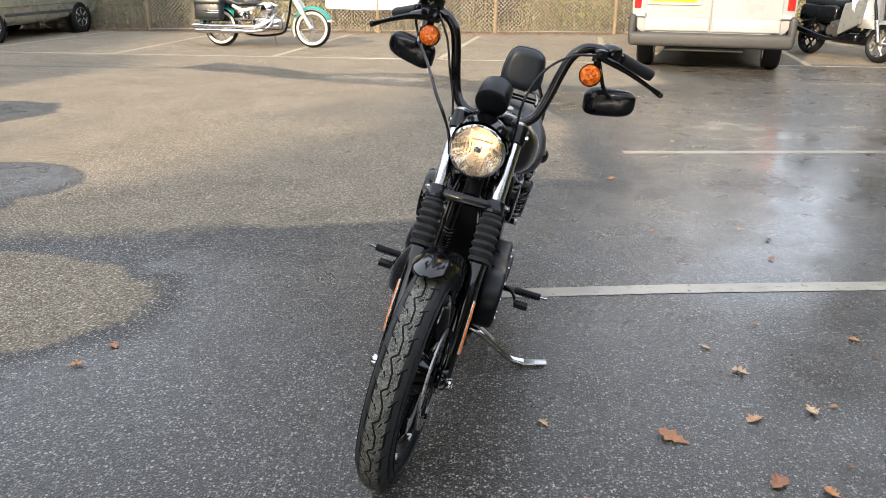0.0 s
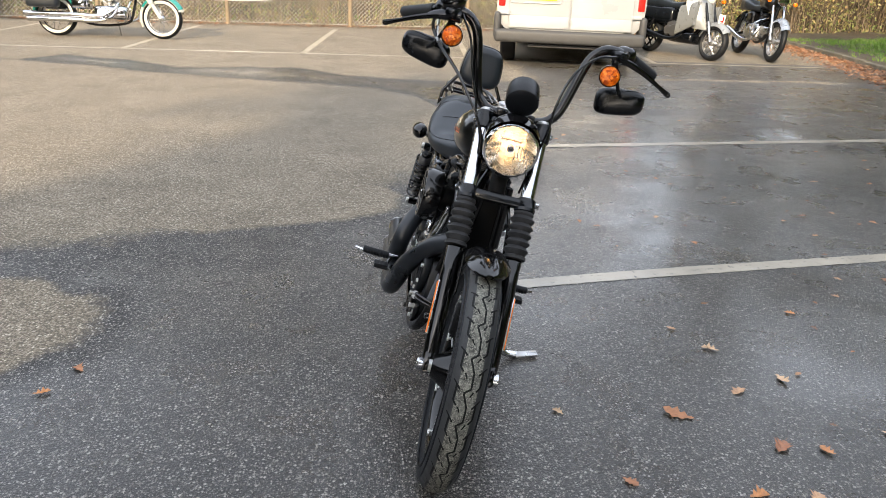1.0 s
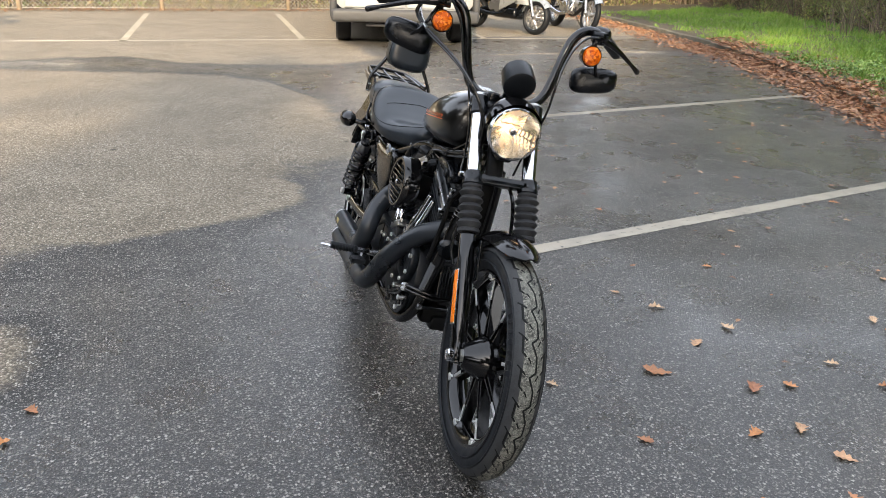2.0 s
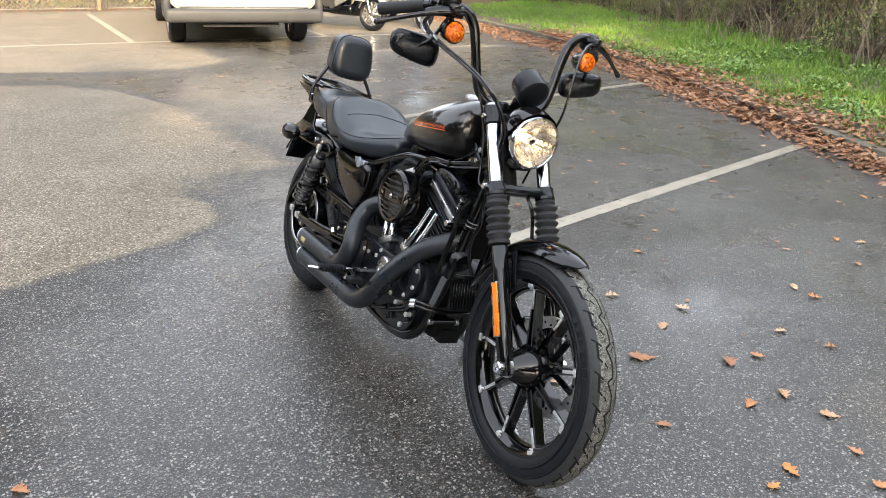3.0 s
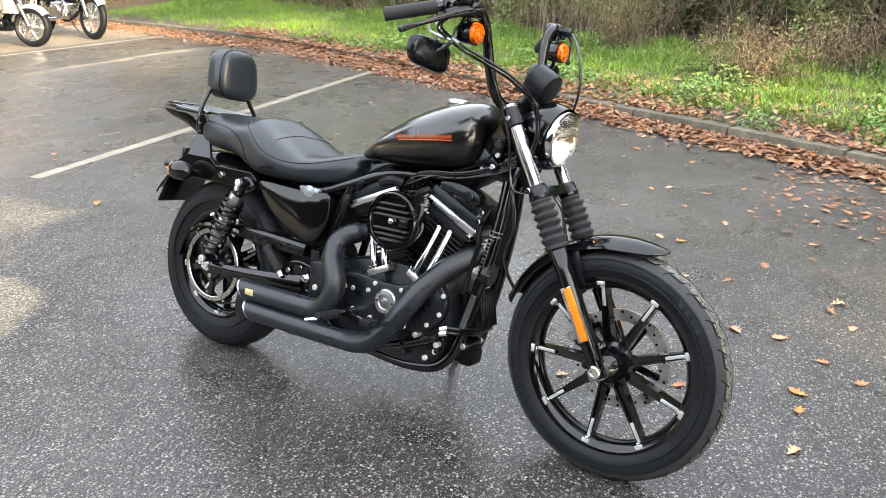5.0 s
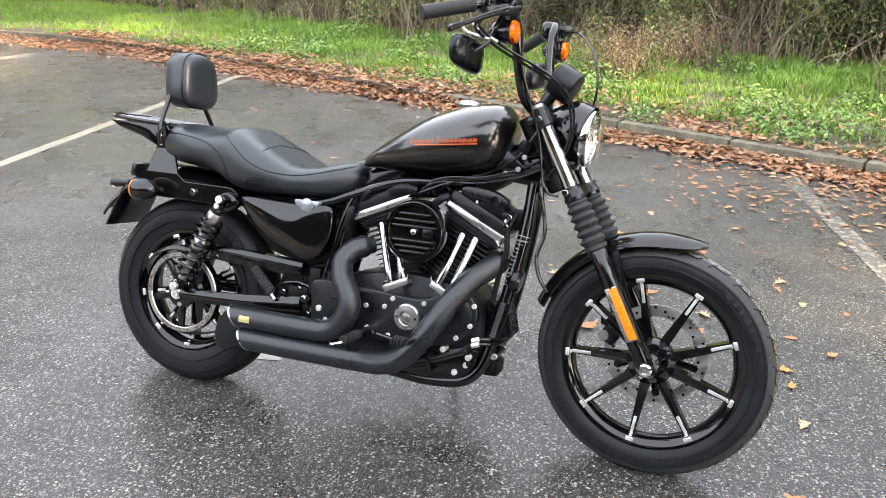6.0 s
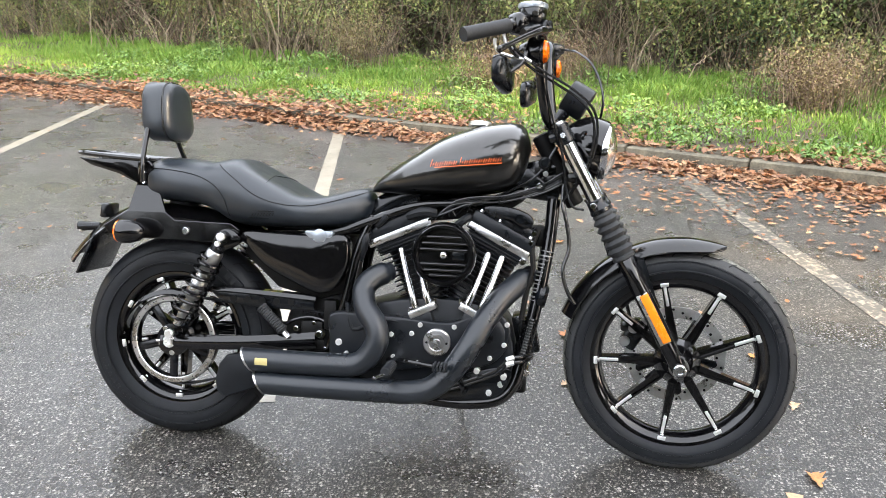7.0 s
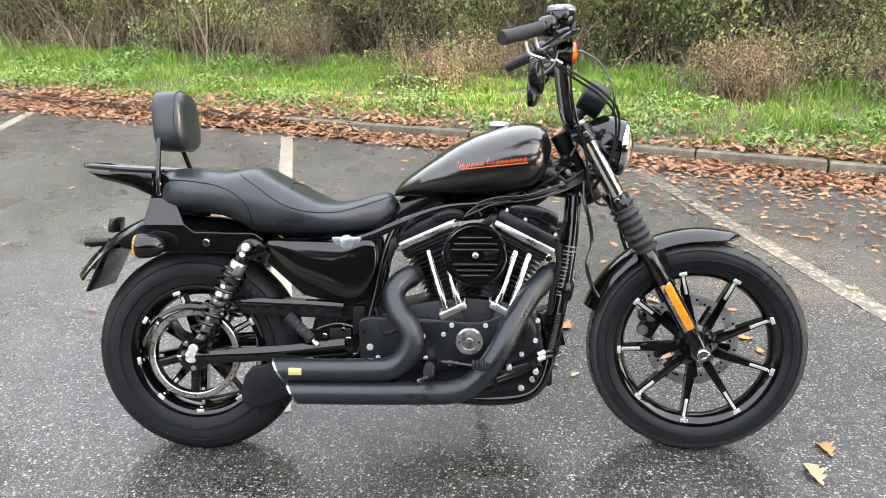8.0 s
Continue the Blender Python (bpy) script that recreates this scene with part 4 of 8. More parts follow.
            v.append((0.02 + r * math.cos(a), 0.092 * q, 0.305 + r * math.sin(a)))
    guard = part("rear_mudguard", fix(v, grid_faces(34, 34) + [tuple(range(34)), tuple(range(33 * 34, 34 * 34))]), M_GLOSS, bike, "short gloss black rear mudguard", smooth=60)
    lamp = part("tail_lamp", block(0.022, 0.075, 0.045, (-0.262, 0, 0.702), 0.006, (0, 8, 0)), M_SATIN, bike, "small dark tail lamp")
    part("lamp_bracket", cat(block(0.045, 0.03, 0.014, (-0.298, -0.02, 0.652), 0.004), rod((-0.262, -0.05, 0.655), (-0.335, -0.05, 0.650), 0.011, 12, 0.016)), M_SATIN, lamp)
    part("plate_lamp", rod((-0.325, -0.05, 0.646), (-0.333, -0.05, 0.640), 0.012, 12), M_CLEARLENS, lamp, "small clear plate lamp")
    part("number_plate_back", block(0.008, 0.19, 0.14, (-0.288, 0, 0.570), 0.003, (0, 26, 0)), M_SATIN, bike, "black number plate holder")
    for s in (-1, 1):
        stem = part("rear_indicator", cat(turned([(0.004, 0.050), (0.014, 0.046), (0.027, 0.030), (0.034, 0.005), (0.036, -0.022), (0.034, -0.028)], 22, "X", (-0.090, s * 0.185, 0.655)), tube([(-0.06, s * 0.115, 0.652), (-0.075, s * 0.165, 0.655)], 0.011, 10)), M_GLOSS, bike, "black bullet rear indicator with amber lens")
        part("lens", turned([(0.034, -0.0225), (0.0345, -0.026), (0.032, -0.034), (0.018, -0.040), (0.004, -0.041)], 22, "X", (-0.090, s * 0.185, 0.655)), M_AMBER, stem, "amber lens")
    # tool and oil tank cover under the seat
    out = rounded([(0.232, 0.664), (0.30, 0.672), (0.45, 0.668), (0.545, 0.668), (0.556, 0.62), (0.545, 0.56), (0.515, 0.512), (0.47, 0.497), (0.40, 0.522), (0.31, 0.568), (0.255, 0.62)], 56)
    for s in (-1, 1):
        cover = part("side_cover", pillow(out, s * 0.085, s * 0.128, s * 0.140), M_GLOSS, bike, "gloss black oil tank side cover", smooth=60)
        part("cover_badge", slab([(0.425, 0.676), (0.430, 0.681), (0.508, 0.681), (0.513, 0.676), (0.507, 0.666), (0.495, 0.655), (0.480, 0.650), (0.458, 0.650), (0.443, 0.655), (0.431, 0.666)], s * 0.118, s * 0.1335, 0.002), M_SILVER, cover, "silver oil filler badge")
        part("badge_disc", turned([(0.021, 0), (0.021, s * 0.004), (0.017, s * 0.006)], 20, "Y", (0.470, s * 0.1320, 0.666)), M_SILVER, cover)
    part("wheel_well", slab([(0.22, 0.60), (0.33, 0.50), (0.46, 0.47), (0.55, 0.5), (0.55, 0.66), (0.25, 0.66)], -0.084, 0.084, 0.01), M_DARK, bike)


def build_engine(bike):
    crank = Vector((0.835, 0, 0.375))
    case = slab(rounded([(0.52, 0.42), (0.515, 0.31), (0.60, 0.235), (0.72, 0.205), (0.90, 0.200), (1.00, 0.225), (1.045, 0.30), (1.04, 0.40), (0.98, 0.475), (0.84, 0.500), (0.66, 0.480)], 60), -0.105, 0.10, 0.012)
    eng = part("engine", case, M_WRINKLE, bike, "black v-twin engine with chrome pushrod tubes")
    cover = slab(rounded([(0.508, 0.440), (0.506, 0.372), (0.512, 0.306), (0.56, 0.296), (0.64, 0.290), (0.72, 0.285), (0.80, 0.300), (0.87, 0.300), (0.93, 0.305), (0.99, 0.325), (1.03, 0.375), (1.036, 0.430), (1.00, 0.472), (0.93, 0.462), (0.86, 0.436), (0.75, 0.440), (0.62, 0.444)], 80), -0.132, -0.10, 0.008, 3)
    part("cam_cover", cover, M_WRINKLE, eng, "satin black gearcase cover with bright bolts")
    part("cover_seam", slab([(0.667, 0.300), (0.669, 0.300), (0.669, 0.438), (0.667, 0.438)], -0.1345, -0.131, 0), M_DARK, eng)
    for bx, bz in ((0.536, 0.357), (0.692, 0.391), (0.662, 0.391), (0.752, 0.397), (0.776, 0.424), (0.875, 0.424), (1.026, 0.440), (1.020, 0.381), (0.981, 0.340), (0.90, 0.315), (0.77, 0.312), (0.70, 0.325), (0.56, 0.325)):
        part("bolt", rod((bx, -0.128, bz), (bx, -0.138, bz), 0.010 if bx < 0.54 else 0.0074, 12), M_TIP, eng)
    part("timer_cover", turned([(0.040, -0.130), (0.040, -0.142), (0.036, -0.146), (0.024, -0.147), (0.022, -0.145), (0.012, -0.145), (0.010, -0.149), (0.003, -0.150)], 36, "Y", (0.827, 0, 0.377)), M_STEEL, eng, "round brushed aluminium timer cover")
    for s in (-1, 1):
        part("bolt", rod((0.827 + s * 0.029, -0.145, 0.377), (0.827 + s * 0.029, -0.150, 0.377), 0.0035, 8), M_DARK, eng)
    part("starter_boss", turned([(0.062, -0.10), (0.062, -0.128), (0.055, -0.134), (0.03, -0.136)], 36, "Y", (0.965, 0, 0.405)), M_WRINKLE, eng)
    # left side primary cover
    prim = slab(rounded([(0.46, 0.40), (0.47, 0.31), (0.55, 0.27), (0.70, 0.262), (0.86, 0.245), (0.97, 0.265), (1.03, 0.33), (1.03, 0.41), (0.97, 0.465), (0.85, 0.465), (0.70, 0.435), (0.55, 0.440)], 70), 0.10, 0.175, 0.016, 3)
    part("primary_cover", prim, M_WRINKLE, eng, "black primary drive cover")
    part("derby_cover", turned([(0.060, 0.170), (0.060, 0.184), (0.052, 0.189), (0.02, 0.190)], 36, "Y", (0.60, 0, 0.355)), M_GLOSS, eng)
    for i in range(14):
        a = 2 * math.pi * i / 14
        part("bolt", rod((0.745 + 0.265 * math.cos(a), 0.172, 0.355 + 0.085 * math.sin(a)), (0.745 + 0.265 * math.cos(a), 0.180, 0.355 + 0.085 * math.sin(a)), 0.006, 8), M_CHROME, eng)
    # the two finned cylinders, heads and rocker boxes
    for tilt in (-24.0, 26.5):
        m = Matrix.Translation(crank) @ Matrix.Rotation(radians(tilt), 4, "Y")
        part("cylinder", moved(cat(turned([(0.067, 0.09), (0.067, 0.30)], 28, "Z")), m), M_WRINKLE, eng)
        for i in range(13):
            h = 0.118 + i * 0.0148
            k = 0.073 if i < 9 else 0.082
            part("fin", moved(block(2 * k, 2 * k * 0.98, 0.0042, (0, 0, h), 0.0018, seg=1), m), M_WRINKLE, eng)
        part("head", moved(block(0.170, 0.155, 0.030, (0, 0, 0.313), 0.008), m), M_WRINKLE, eng)
        part("rocker_strip", moved(block(0.198, 0.180, 0.023, (0, 0, 0.338), 0.004), m), M_STEEL, eng, "bright machined rocker box edge")
        part("rocker_box", moved(cat(block(0.200, 0.176, 0.040, (0, 0, 0.366), 0.010), block(0.170, 0.150, 0.034, (0, 0, 0.396), 0.014), block(0.08, 0.16, 0.02, (-0.02, 0, 0.392), 0.006)), m), M_WRINKLE, eng, "black rocker box")
        part("head_bolt", moved(rod((0.092, -0.080, 0.318), (0.092, -0.098, 0.318), 0.010, 10), m), M_CHROME, eng)
        for k in range(3):
            part("fin", moved(block(0.178 - 0.004 * k, 0.170, 0.004, (0, 0, 0.322 - 0.0085 * k), 0.0015, seg=1), m), M_WRINKLE, eng)
        for dx in (-0.08, -0.02, 0.08):
            part("bolt", moved(rod((dx, -0.078, 0.384), (dx, -0.078, 0.394), 0.007, 8), m), M_CHROME, eng)
        for k in range(8):
            part("rib", moved(block(0.003, 0.06, 0.010, (0.035 + k * 0.007, -0.04, 0.413), 0.001, seg=1), m), M_WRINKLE, eng)
    for a, b in (((0.704, -0.098, 0.640), (0.757, -0.122, 0.470)), ((0.752, -0.098, 0.640), (0.797, -0.122, 0.480)), ((0.962, -0.098, 0.640), (0.908, -0.122, 0.485)), ((1.002, -0.098, 0.632), (0.947, -0.122, 0.470))):
        part("pushrod_tube", lathe(a, b, [(0.008, 0), (0.0098, 0.03), (0.0098, 0.50), (0.0115, 0.52), (0.0115, 0.95), (0.010, 1)], 16), M_CHROME, eng, "chrome pushrod tube")
    for x, z, r in ((0.779, 0.466, 24), (0.925, 0.468, -26)):
        part("tappet_block", block(0.084, 0.040, 0.022, (x, -0.115, z), 0.004, (0, -r + (2 if r < 0 else -2), 0)), M_STEEL, eng, "bright tappet block")
        part("tappet_base", block(0.066, 0.050, 0.040, (x, -0.105, z - 0.03), 0.006, (0, -r, 0)), M_WRINKLE, eng)
        for dx in (-0.036, 0.036):
            part("bolt", rod((x + dx, -0.122, z + dx * math.tan(radians(r)) + 0.005), (x + dx, -0.122, z + dx * math.tan(radians(r)) + 0.021), 0.006, 8), M_CHROME, eng)
    # air cleaner: round ribbed cover
    c = Vector((0.841, 0, 0.635))
    air = part("air_cleaner", turned([(0.080, -0.125), (0.090, -0.130), (0.0915, -0.165), (0.090, -0.180), (0.084, -0.188), (0.076, -0.188), (0.073, -0.184), (0.071, -0.178), (0.03, -0.178), (0.004, -0.178)], 48, "Y", tuple(c)), M_GLOSS, bike, "round gloss black air cleaner with ribbed face", smooth=35)
    for dz in (0.050, 0.032, 0.015, -0.026, -0.043, -0.058):
        w = math.sqrt(0.0705**2 - dz**2) * 0.97
        if abs(dz) > 0.012:
            part("rib", moved(block(2 * w, 0.013, 0.0065, (0, 0, 0), 0.002), Matrix.Translation((c.x, -0.1815, c.z + dz))), M_GLOSS, air)
    part("centre_bolt", turned([(0.008, -0.178), (0.009, -0.188), (0.006, -0.191), (0.002, -0.1915)], 12, "Y", tuple(c)), M_CHROME, air)
    part("badge", slab([(c.x + 0.026, c.z - 0.012), (c.x + 0.058, c.z - 0.012), (c.x + 0.058, c.z + 0.012), (c.x + 0.026, c.z + 0.012)], -0.181, -0.178, 0.001), M_SATIN, air)
    part("intake", cat(rod((0.841, -0.125, 0.635), (0.841, -0.02, 0.62), 0.045, 20), block(0.14, 0.08, 0.09, (0.84, -0.03, 0.60), 0.015)), M_DARK, air)
    # exhaust pipes on the right
    up = smooth_line([(0.672, -0.070, 0.566), (0.650, -0.092, 0.560), (0.624, -0.112, 0.545), (0.607, -0.134, 0.515), (0.622, -0.165, 0.467), (0.653, -0.184, 0.429), (0.664, -0.193, 0.387), (0.638, -0.194, 0.334), (0.600, -0.193, 0.309), (0.54, -0.193, 0.304), (0.40, -0.193, 0.302), (0.285, -0.193, 0.301)], 60)
    dn = smooth_line([(1.085, -0.030, 0.578), (1.060, -0.055, 0.560), (1.032, -0.085, 0.536), (1.004, -0.112, 0.510), (0.962, -0.150, 0.450), (0.923, -0.180, 0.378), (0.878, -0.191, 0.309), (0.826, -0.197, 0.260), (0.775, -0.198, 0.243), (0.73, -0.198, 0.240), (0.60, -0.198, 0.238), (0.45, -0.198, 0.237), (0.325, -0.198, 0.237)], 70)
    for line, r0, mark in ((up, 0.0335, True), (dn, 0.0335, False)):
        rad = np.full(len(line), r0)
        rad[:3] = r0 * 0.8
        vf = tube(line, rad, 20)
        v = vf[0]
        tip = line[-1]
        v = [(p[0] + (p[2] - tip[2]) * -0.55, p[1], p[2]) if i >= (len(line) - 1) * 20 else p for i, p in enumerate(v)]
        pipe = part("exhaust_pipe", (v, vf[1]), M_MATT, bike, "matt black slash-cut exhaust pipe", smooth=60)
        ring = []
        for rr, dx in ((0.0340, 0.002), (0.0350, -0.004), (0.030, -0.005), (0.028, 0.003)):
            for j in range(20):
                a = 2 * math.pi * j / 20
                z = rr * math.sin(a)
                ring.append((tip[0] + dx - 0.55 * z, tip[1] + rr * math.cos(a), tip[2] + z))
        part("pipe_tip", fix(ring, grid_faces(4, 20)), M_STEEL, pipe, "bright slash-cut pipe end")
        part("pipe_bore", turned([(0.029, 0), (0.004, 0.004)], 20, "X", (tip[0] + 0.006, tip[1], tip[2])), M_DARK, pipe)
        if mark:
            lab = []
            for k in range(6):
                a = radians(160 + k * 7)
                for x in (0.315, 0.352):
                    lab.append((x, tip[1] + 0.0339 * math.cos(a), tip[2] + 0.003 - 0.0339 * math.sin(a) * -1))
            part("sticker", fix(lab, [(2 * k, 2 * k + 1, 2 * k + 3, 2 * k + 2) for k in range(5)]), M_LABEL, pipe, "small faded yellow sticker")
    # oil lines, hoses, regulator and filter at the front
    reg = part("regulator", cat(block(0.05, 0.105, 0.115, (1.072, 0.012, 0.395), 0.006, (0, -14, 0))), M_SATIN, eng)
    for k in range(9):
        part("fin", block(0.016, 0.004, 0.106, (1.102, -0.032 + 0.011 * k, 0.396), 0.001, (0, -14, 0), seg=1), M_SATIN, reg)
    part("horn", lathe((1.10, -0.045, 0.520), (1.135, -0.045, 0.512), [(0.030, 0), (0.040, 0.3), (0.040, 0.7), (0.030, 1.0)], 24), M_SATIN, eng, "round black horn")
    part("oil_filter", rod((1.04, 0.02, 0.325), (1.085, 0.02, 0.315), 0.036, 24), M_GLOSS, eng)
    for k in range(2):
        pipe = part("cross_pipe", tube([(1.045, -0.128, 0.330 + 0.014 * k), (1.072, -0.115, 0.333 + 0.014 * k), (1.096, -0.06, 0.329 + 0.013 * k), (1.100, 0.0, 0.328 + 0.013 * k), (1.100, 0.065, 0.329 + 0.013 * k)], 0.0062, 9, 22), M_GLOSS, eng, "thin black pipe across the engine front")
        part("pipe_nut", rod((1.028, -0.131, 0.324 + 0.014 * k), (1.050, -0.127, 0.332 + 0.014 * k), 0.0085, 6), M_TIP, pipe, "bright pipe nut")
    stay = part("cross_stay", rod((1.086, -0.075, 0.290), (1.086, 0.035, 0.292), 0.0075, 10), M_GLOSS, eng)
    for y0, y1 in ((-0.085, -0.068), (0.022, 0.034)):
        part("stay_end", rod((1.086, y0, 0.290), (1.086, y1, 0.291), 0.0105, 8), M_STEEL, stay)
    part("lower_case", cat(block(0.06, 0.13, 0.07, (1.045, 0.01, 0.262), 0.012), block(0.05, 0.08, 0.05, (1.062, 0.02, 0.235), 0.010)), M_DARK, eng)
    for i in range(7):
        y = -0.05 - 0.012 * i
        z0, z1 = 0.50 - 0.012 * i, 0.40 + 0.01 * (i % 3)
        part("hose", tube([(0.52 + 0.006 * i, y, z0 + 0.03), (0.58, y - 0.01, z0 - 0.03), (0.66, y - 0.01, 0.455 - 0.004 * i), (0.74, y, 0.452 - 0.005 * i)], 0.0065, 8, 18), M_RUBBER, eng)
    part("rear_bracket", cat(block(0.07, 0.05, 0.06, (0.445, -0.085, 0.38), 0.01), block(0.04, 0.04, 0.09, (0.50, -0.09, 0.43), 0.008)), M_DARK, eng)
    for bx, bz, r in ((0.47, 0.372, 0.011), (0.43, 0.345, 0.006), (0.455, 0.405, 0.006), (0.40, 0.385, 0.009), (0.49, 0.33, 0.006)):
        part("bolt", rod((bx, -0.10, bz), (bx, -0.122, bz), r, 8), M_CHROME, eng)
    strut = part("gas_strut", lathe((0.292, -0.122, 0.446), (0.366, -0.124, 0.372), [(0.013, 0), (0.0175, 0.04)] + [(0.0172 - 0.0022 * (k % 2), 0.06 + 0.035 * k) for k in range(25)] + [(0.008, 1)], 16), M_BOOT, bike, "grey ribbed spring sleeve")
    part("strut_end", rod((0.362, -0.124, 0.376), (0.380, -0.126, 0.357), 0.009, 8), M_CHROME, strut)


def build_frame_and_controls(bike):
    for s in (-1, 1):
        line = [(1.140, s * 0.035, 0.80), (1.133, s * 0.045, 0.68), (1.110, s * 0.058, 0.52), (1.078, s * 0.068, 0.36), (1.054, s * 0.080, 0.265), (1.015, s * 0.095, 0.215), (0.95, s * 0.102, 0.198), (0.84, s * 0.102, 0.196), (0.62, s * 0.105, 0.225), (0.50, s * 0.108, 0.30)]
        tubey = part("down_tube", tube(line, 0.0190, 16, 50), M_GLOSS, bike, "gloss black frame tube")
        if s < 0:
            for k in range(13):
                u = k / 12
                a = Vector((1.1295 - 0.0235 * u, -0.0475 - 0.0105 * u, 0.650 - 0.145 * u))
                part("label_bar", lathe(a, a + Vector((-0.0005, -0.0002, -0.0032 - 0.0022 * (k % 2))), [(0.0190, 0), (0.0196, 0.1), (0.0196, 0.9), (0.0190, 1)], 14), M_PRINT, tubey, "pale printed label bar")
            part("spiral_wrap", lathe((1.0955, -0.0635, 0.452), (1.068, -0.0715, 0.330), [(0.0196 + 0.0034 * (k % 2), k / 30) for k in range(31)], 18), M_GLOSS, tubey, "shiny black spiral wrap round the tube", smooth=50)
        part("seat_rail", tube([(1.09, s * 0.03, 0.84), (0.95, s * 0.06, 0.785), (0.75, s * 0.085, 0.765), (0.60, s * 0.095, 0.71), (0.50, s * 0.105, 0.675), (0.22, s * 0.108, 0.648)], 0.014, 10, 30), M_GLOSS, bike)
        part("frame_upright", tube([(0.62, s * 0.09, 0.73), (0.575, s * 0.095, 0.62), (0.545, s * 0.10, 0.48), (0.50, s * 0.105, 0.33)], 0.014, 10, 20), M_GLOSS, bike)
        part("neck_plate", slab([(1.165, 0.865), (1.09, 0.885), (1.035, 0.835), (1.06, 0.80), (1.15, 0.79)], s * 0.022, s * 0.030, 0.003), M_SATIN, bike)
        part("bolt", rod((1.060, s * 0.045, 0.826), (1.060, s * 0.070, 0.826), 0.007, 8), M_STEEL, bike)
        # foot pegs
        peg = part("foot_peg", cat(rod((0.715, s * 0.225, 0.325), (0.715, s * 0.325, 0.328), 0.0135, 12), *[rod((0.715, s * (0.235 + 0.012 * k), 0.325), (0.715, s * (0.240 + 0.012 * k), 0.325), 0.0155, 12) for k in range(7)]), M_RUBBER, bike, "black ribbed rubber foot peg")
        part("peg_mount", cat(rod((0.712, s * 0.10, 0.318), (0.713, s * 0.228, 0.325), 0.012, 12)), M_CHROME if s < 0 else M_SATIN, peg)
        part("peg_feeler", rod((0.712, s * 0.320, 0.322), (0.690, s * 0.352, 0.318), 0.005, 8), M_CHROME, peg)
        lever = part("foot_lever", tube([(0.69, s * 0.16, 0.320), (0.76, s * 0.215, 0.335), (0.83, s * 0.235, 0.332), (0.86, s * 0.24, 0.335)], [0.008, 0.007, 0.006, 0.008], 8, 16), M_GLOSS, bike, "black foot lever")
        part("lever_pad", cat(*[block(0.007, 0.05, 0.018, (0.838 + 0.010 * k, s * 0.255, 0.336), 0.002, seg=1) for k in range(4)]), M_RUBBER, lever)
    # harness along the frame below the tank
    rng = random.Random(15)
    for k in range(5):
        j = lambda: rng.uniform(-0.004, 0.004)
        part("wire", tube([(0.78 + 0.02 * k, -0.088, 0.725 + 0.004 * k), (0.845 + j(), -0.095, 0.760 + 0.004 * k + j()), (0.90, -0.097, 0.777 + 0.0045 * k), (1.00, -0.088, 0.787 + 0.005 * k + j()), (1.10, -0.065, 0.815 + 0.006 * k), (1.16, -0.05, 0.845 + 0.008 * k)], 0.0030, 7, 30), M_CABLE, bike)
    part("wire_tie", block(0.004, 0.012, 0.030, (0.985, -0.091, 0.797), 0.001), M_SATIN, bike)
    part("frame_backplate", slab(rounded([(0.60, 0.700), (0.70, 0.755), (0.85, 0.790), (1.00, 0.805), (1.06, 0.800), (1.00, 0.760), (0.90, 0.735), (0.75, 0.715), (0.66, 0.680)], 50), -0.060, 0.060, 0.008), M_DARK, bike)
    coil = part("coil_cover", slab(rounded([(0.945, 0.772), (1.02, 0.772), (1.075, 0.752), (1.085, 0.728), (1.06, 0.715), (1.02, 0.735), (0.96, 0.745)], 40), -0.098, -0.055, 0.006), M_SATIN, bike, "black coil bracket")
    part("coil_bolt", rod((1.048, -0.096, 0.742), (1.048, -0.106, 0.742), 0.015, 18), M_SATIN, coil)
    lock = part("ignition_switch", cat(rod((1.108, -0.030, 0.903), (1.108, -0.075, 0.903), 0.018, 20), block(0.040, 0.035, 0.018, (1.100, -0.050, 0.884), 0.006, (0, -18, 0)), block(0.030, 0.035, 0.026, (1.080, -0.050, 0.862), 0.006, (0, -18, 0))), M_DARK, bike, "black ignition switch behind the tank")
    part("switch_face", rod((1.108, -0.074, 0.903), (1.108, -0.079, 0.903), 0.013, 18), M_SATIN, lock)
    part("switch_bolt", rod((1.112, -0.070, 0.872), (1.112, -0.084, 0.872), 0.008, 10), M_STEEL, lock)
    mount = part("tank_mount", slab([(1.030, 0.842), (1.052, 0.884), (1.062, 0.886), (1.112, 0.846), (1.112, 0.828), (1.095, 0.818), (1.040, 0.832)], -0.070, -0.062, 0.003), M_SATIN, bike, "satin black tank mount plate")
    part("mount_bolt", rod((1.096, -0.069, 0.837), (1.096, -0.077, 0.837), 0.0085, 10), M_STEEL, mount)
    loom = part("engine_front_mount", cat(block(0.030, 0.085, 0.230, (1.122, 0.0, 0.640), 0.008, (0, 7, 0)), block(0.05, 0.07, 0.06, (1.095, -0.01, 0.690), 0.010), tube([(1.10, -0.055, 0.71), (1.085, -0.075, 0.66), (1.09, -0.08, 0.60), (1.075, -0.08, 0.53), (1.065, -0.085, 0.45)], 0.008, 8, 18)), M_DARK, bike)
    part("mount_stay", tube([(1.085, -0.072, 0.690), (1.070, -0.078, 0.660), (1.062, -0.085, 0.610)], 0.004, 7, 8), M_STEEL, loom)
    for x, z in ((1.088, 0.700), (1.080, 0.672), (1.072, 0.640)):
        part("bolt", rod((x, -0.070, z), (x, -0.088, z), 0.008, 8), M_CHROME, loom)
    part("backbone", tube([(1.14, 0, 0.89), (0.95, 0, 0.84), (0.70, 0, 0.79), (0.58, 0, 0.72)], 0.035, 12, 16), M_SATIN, bike)
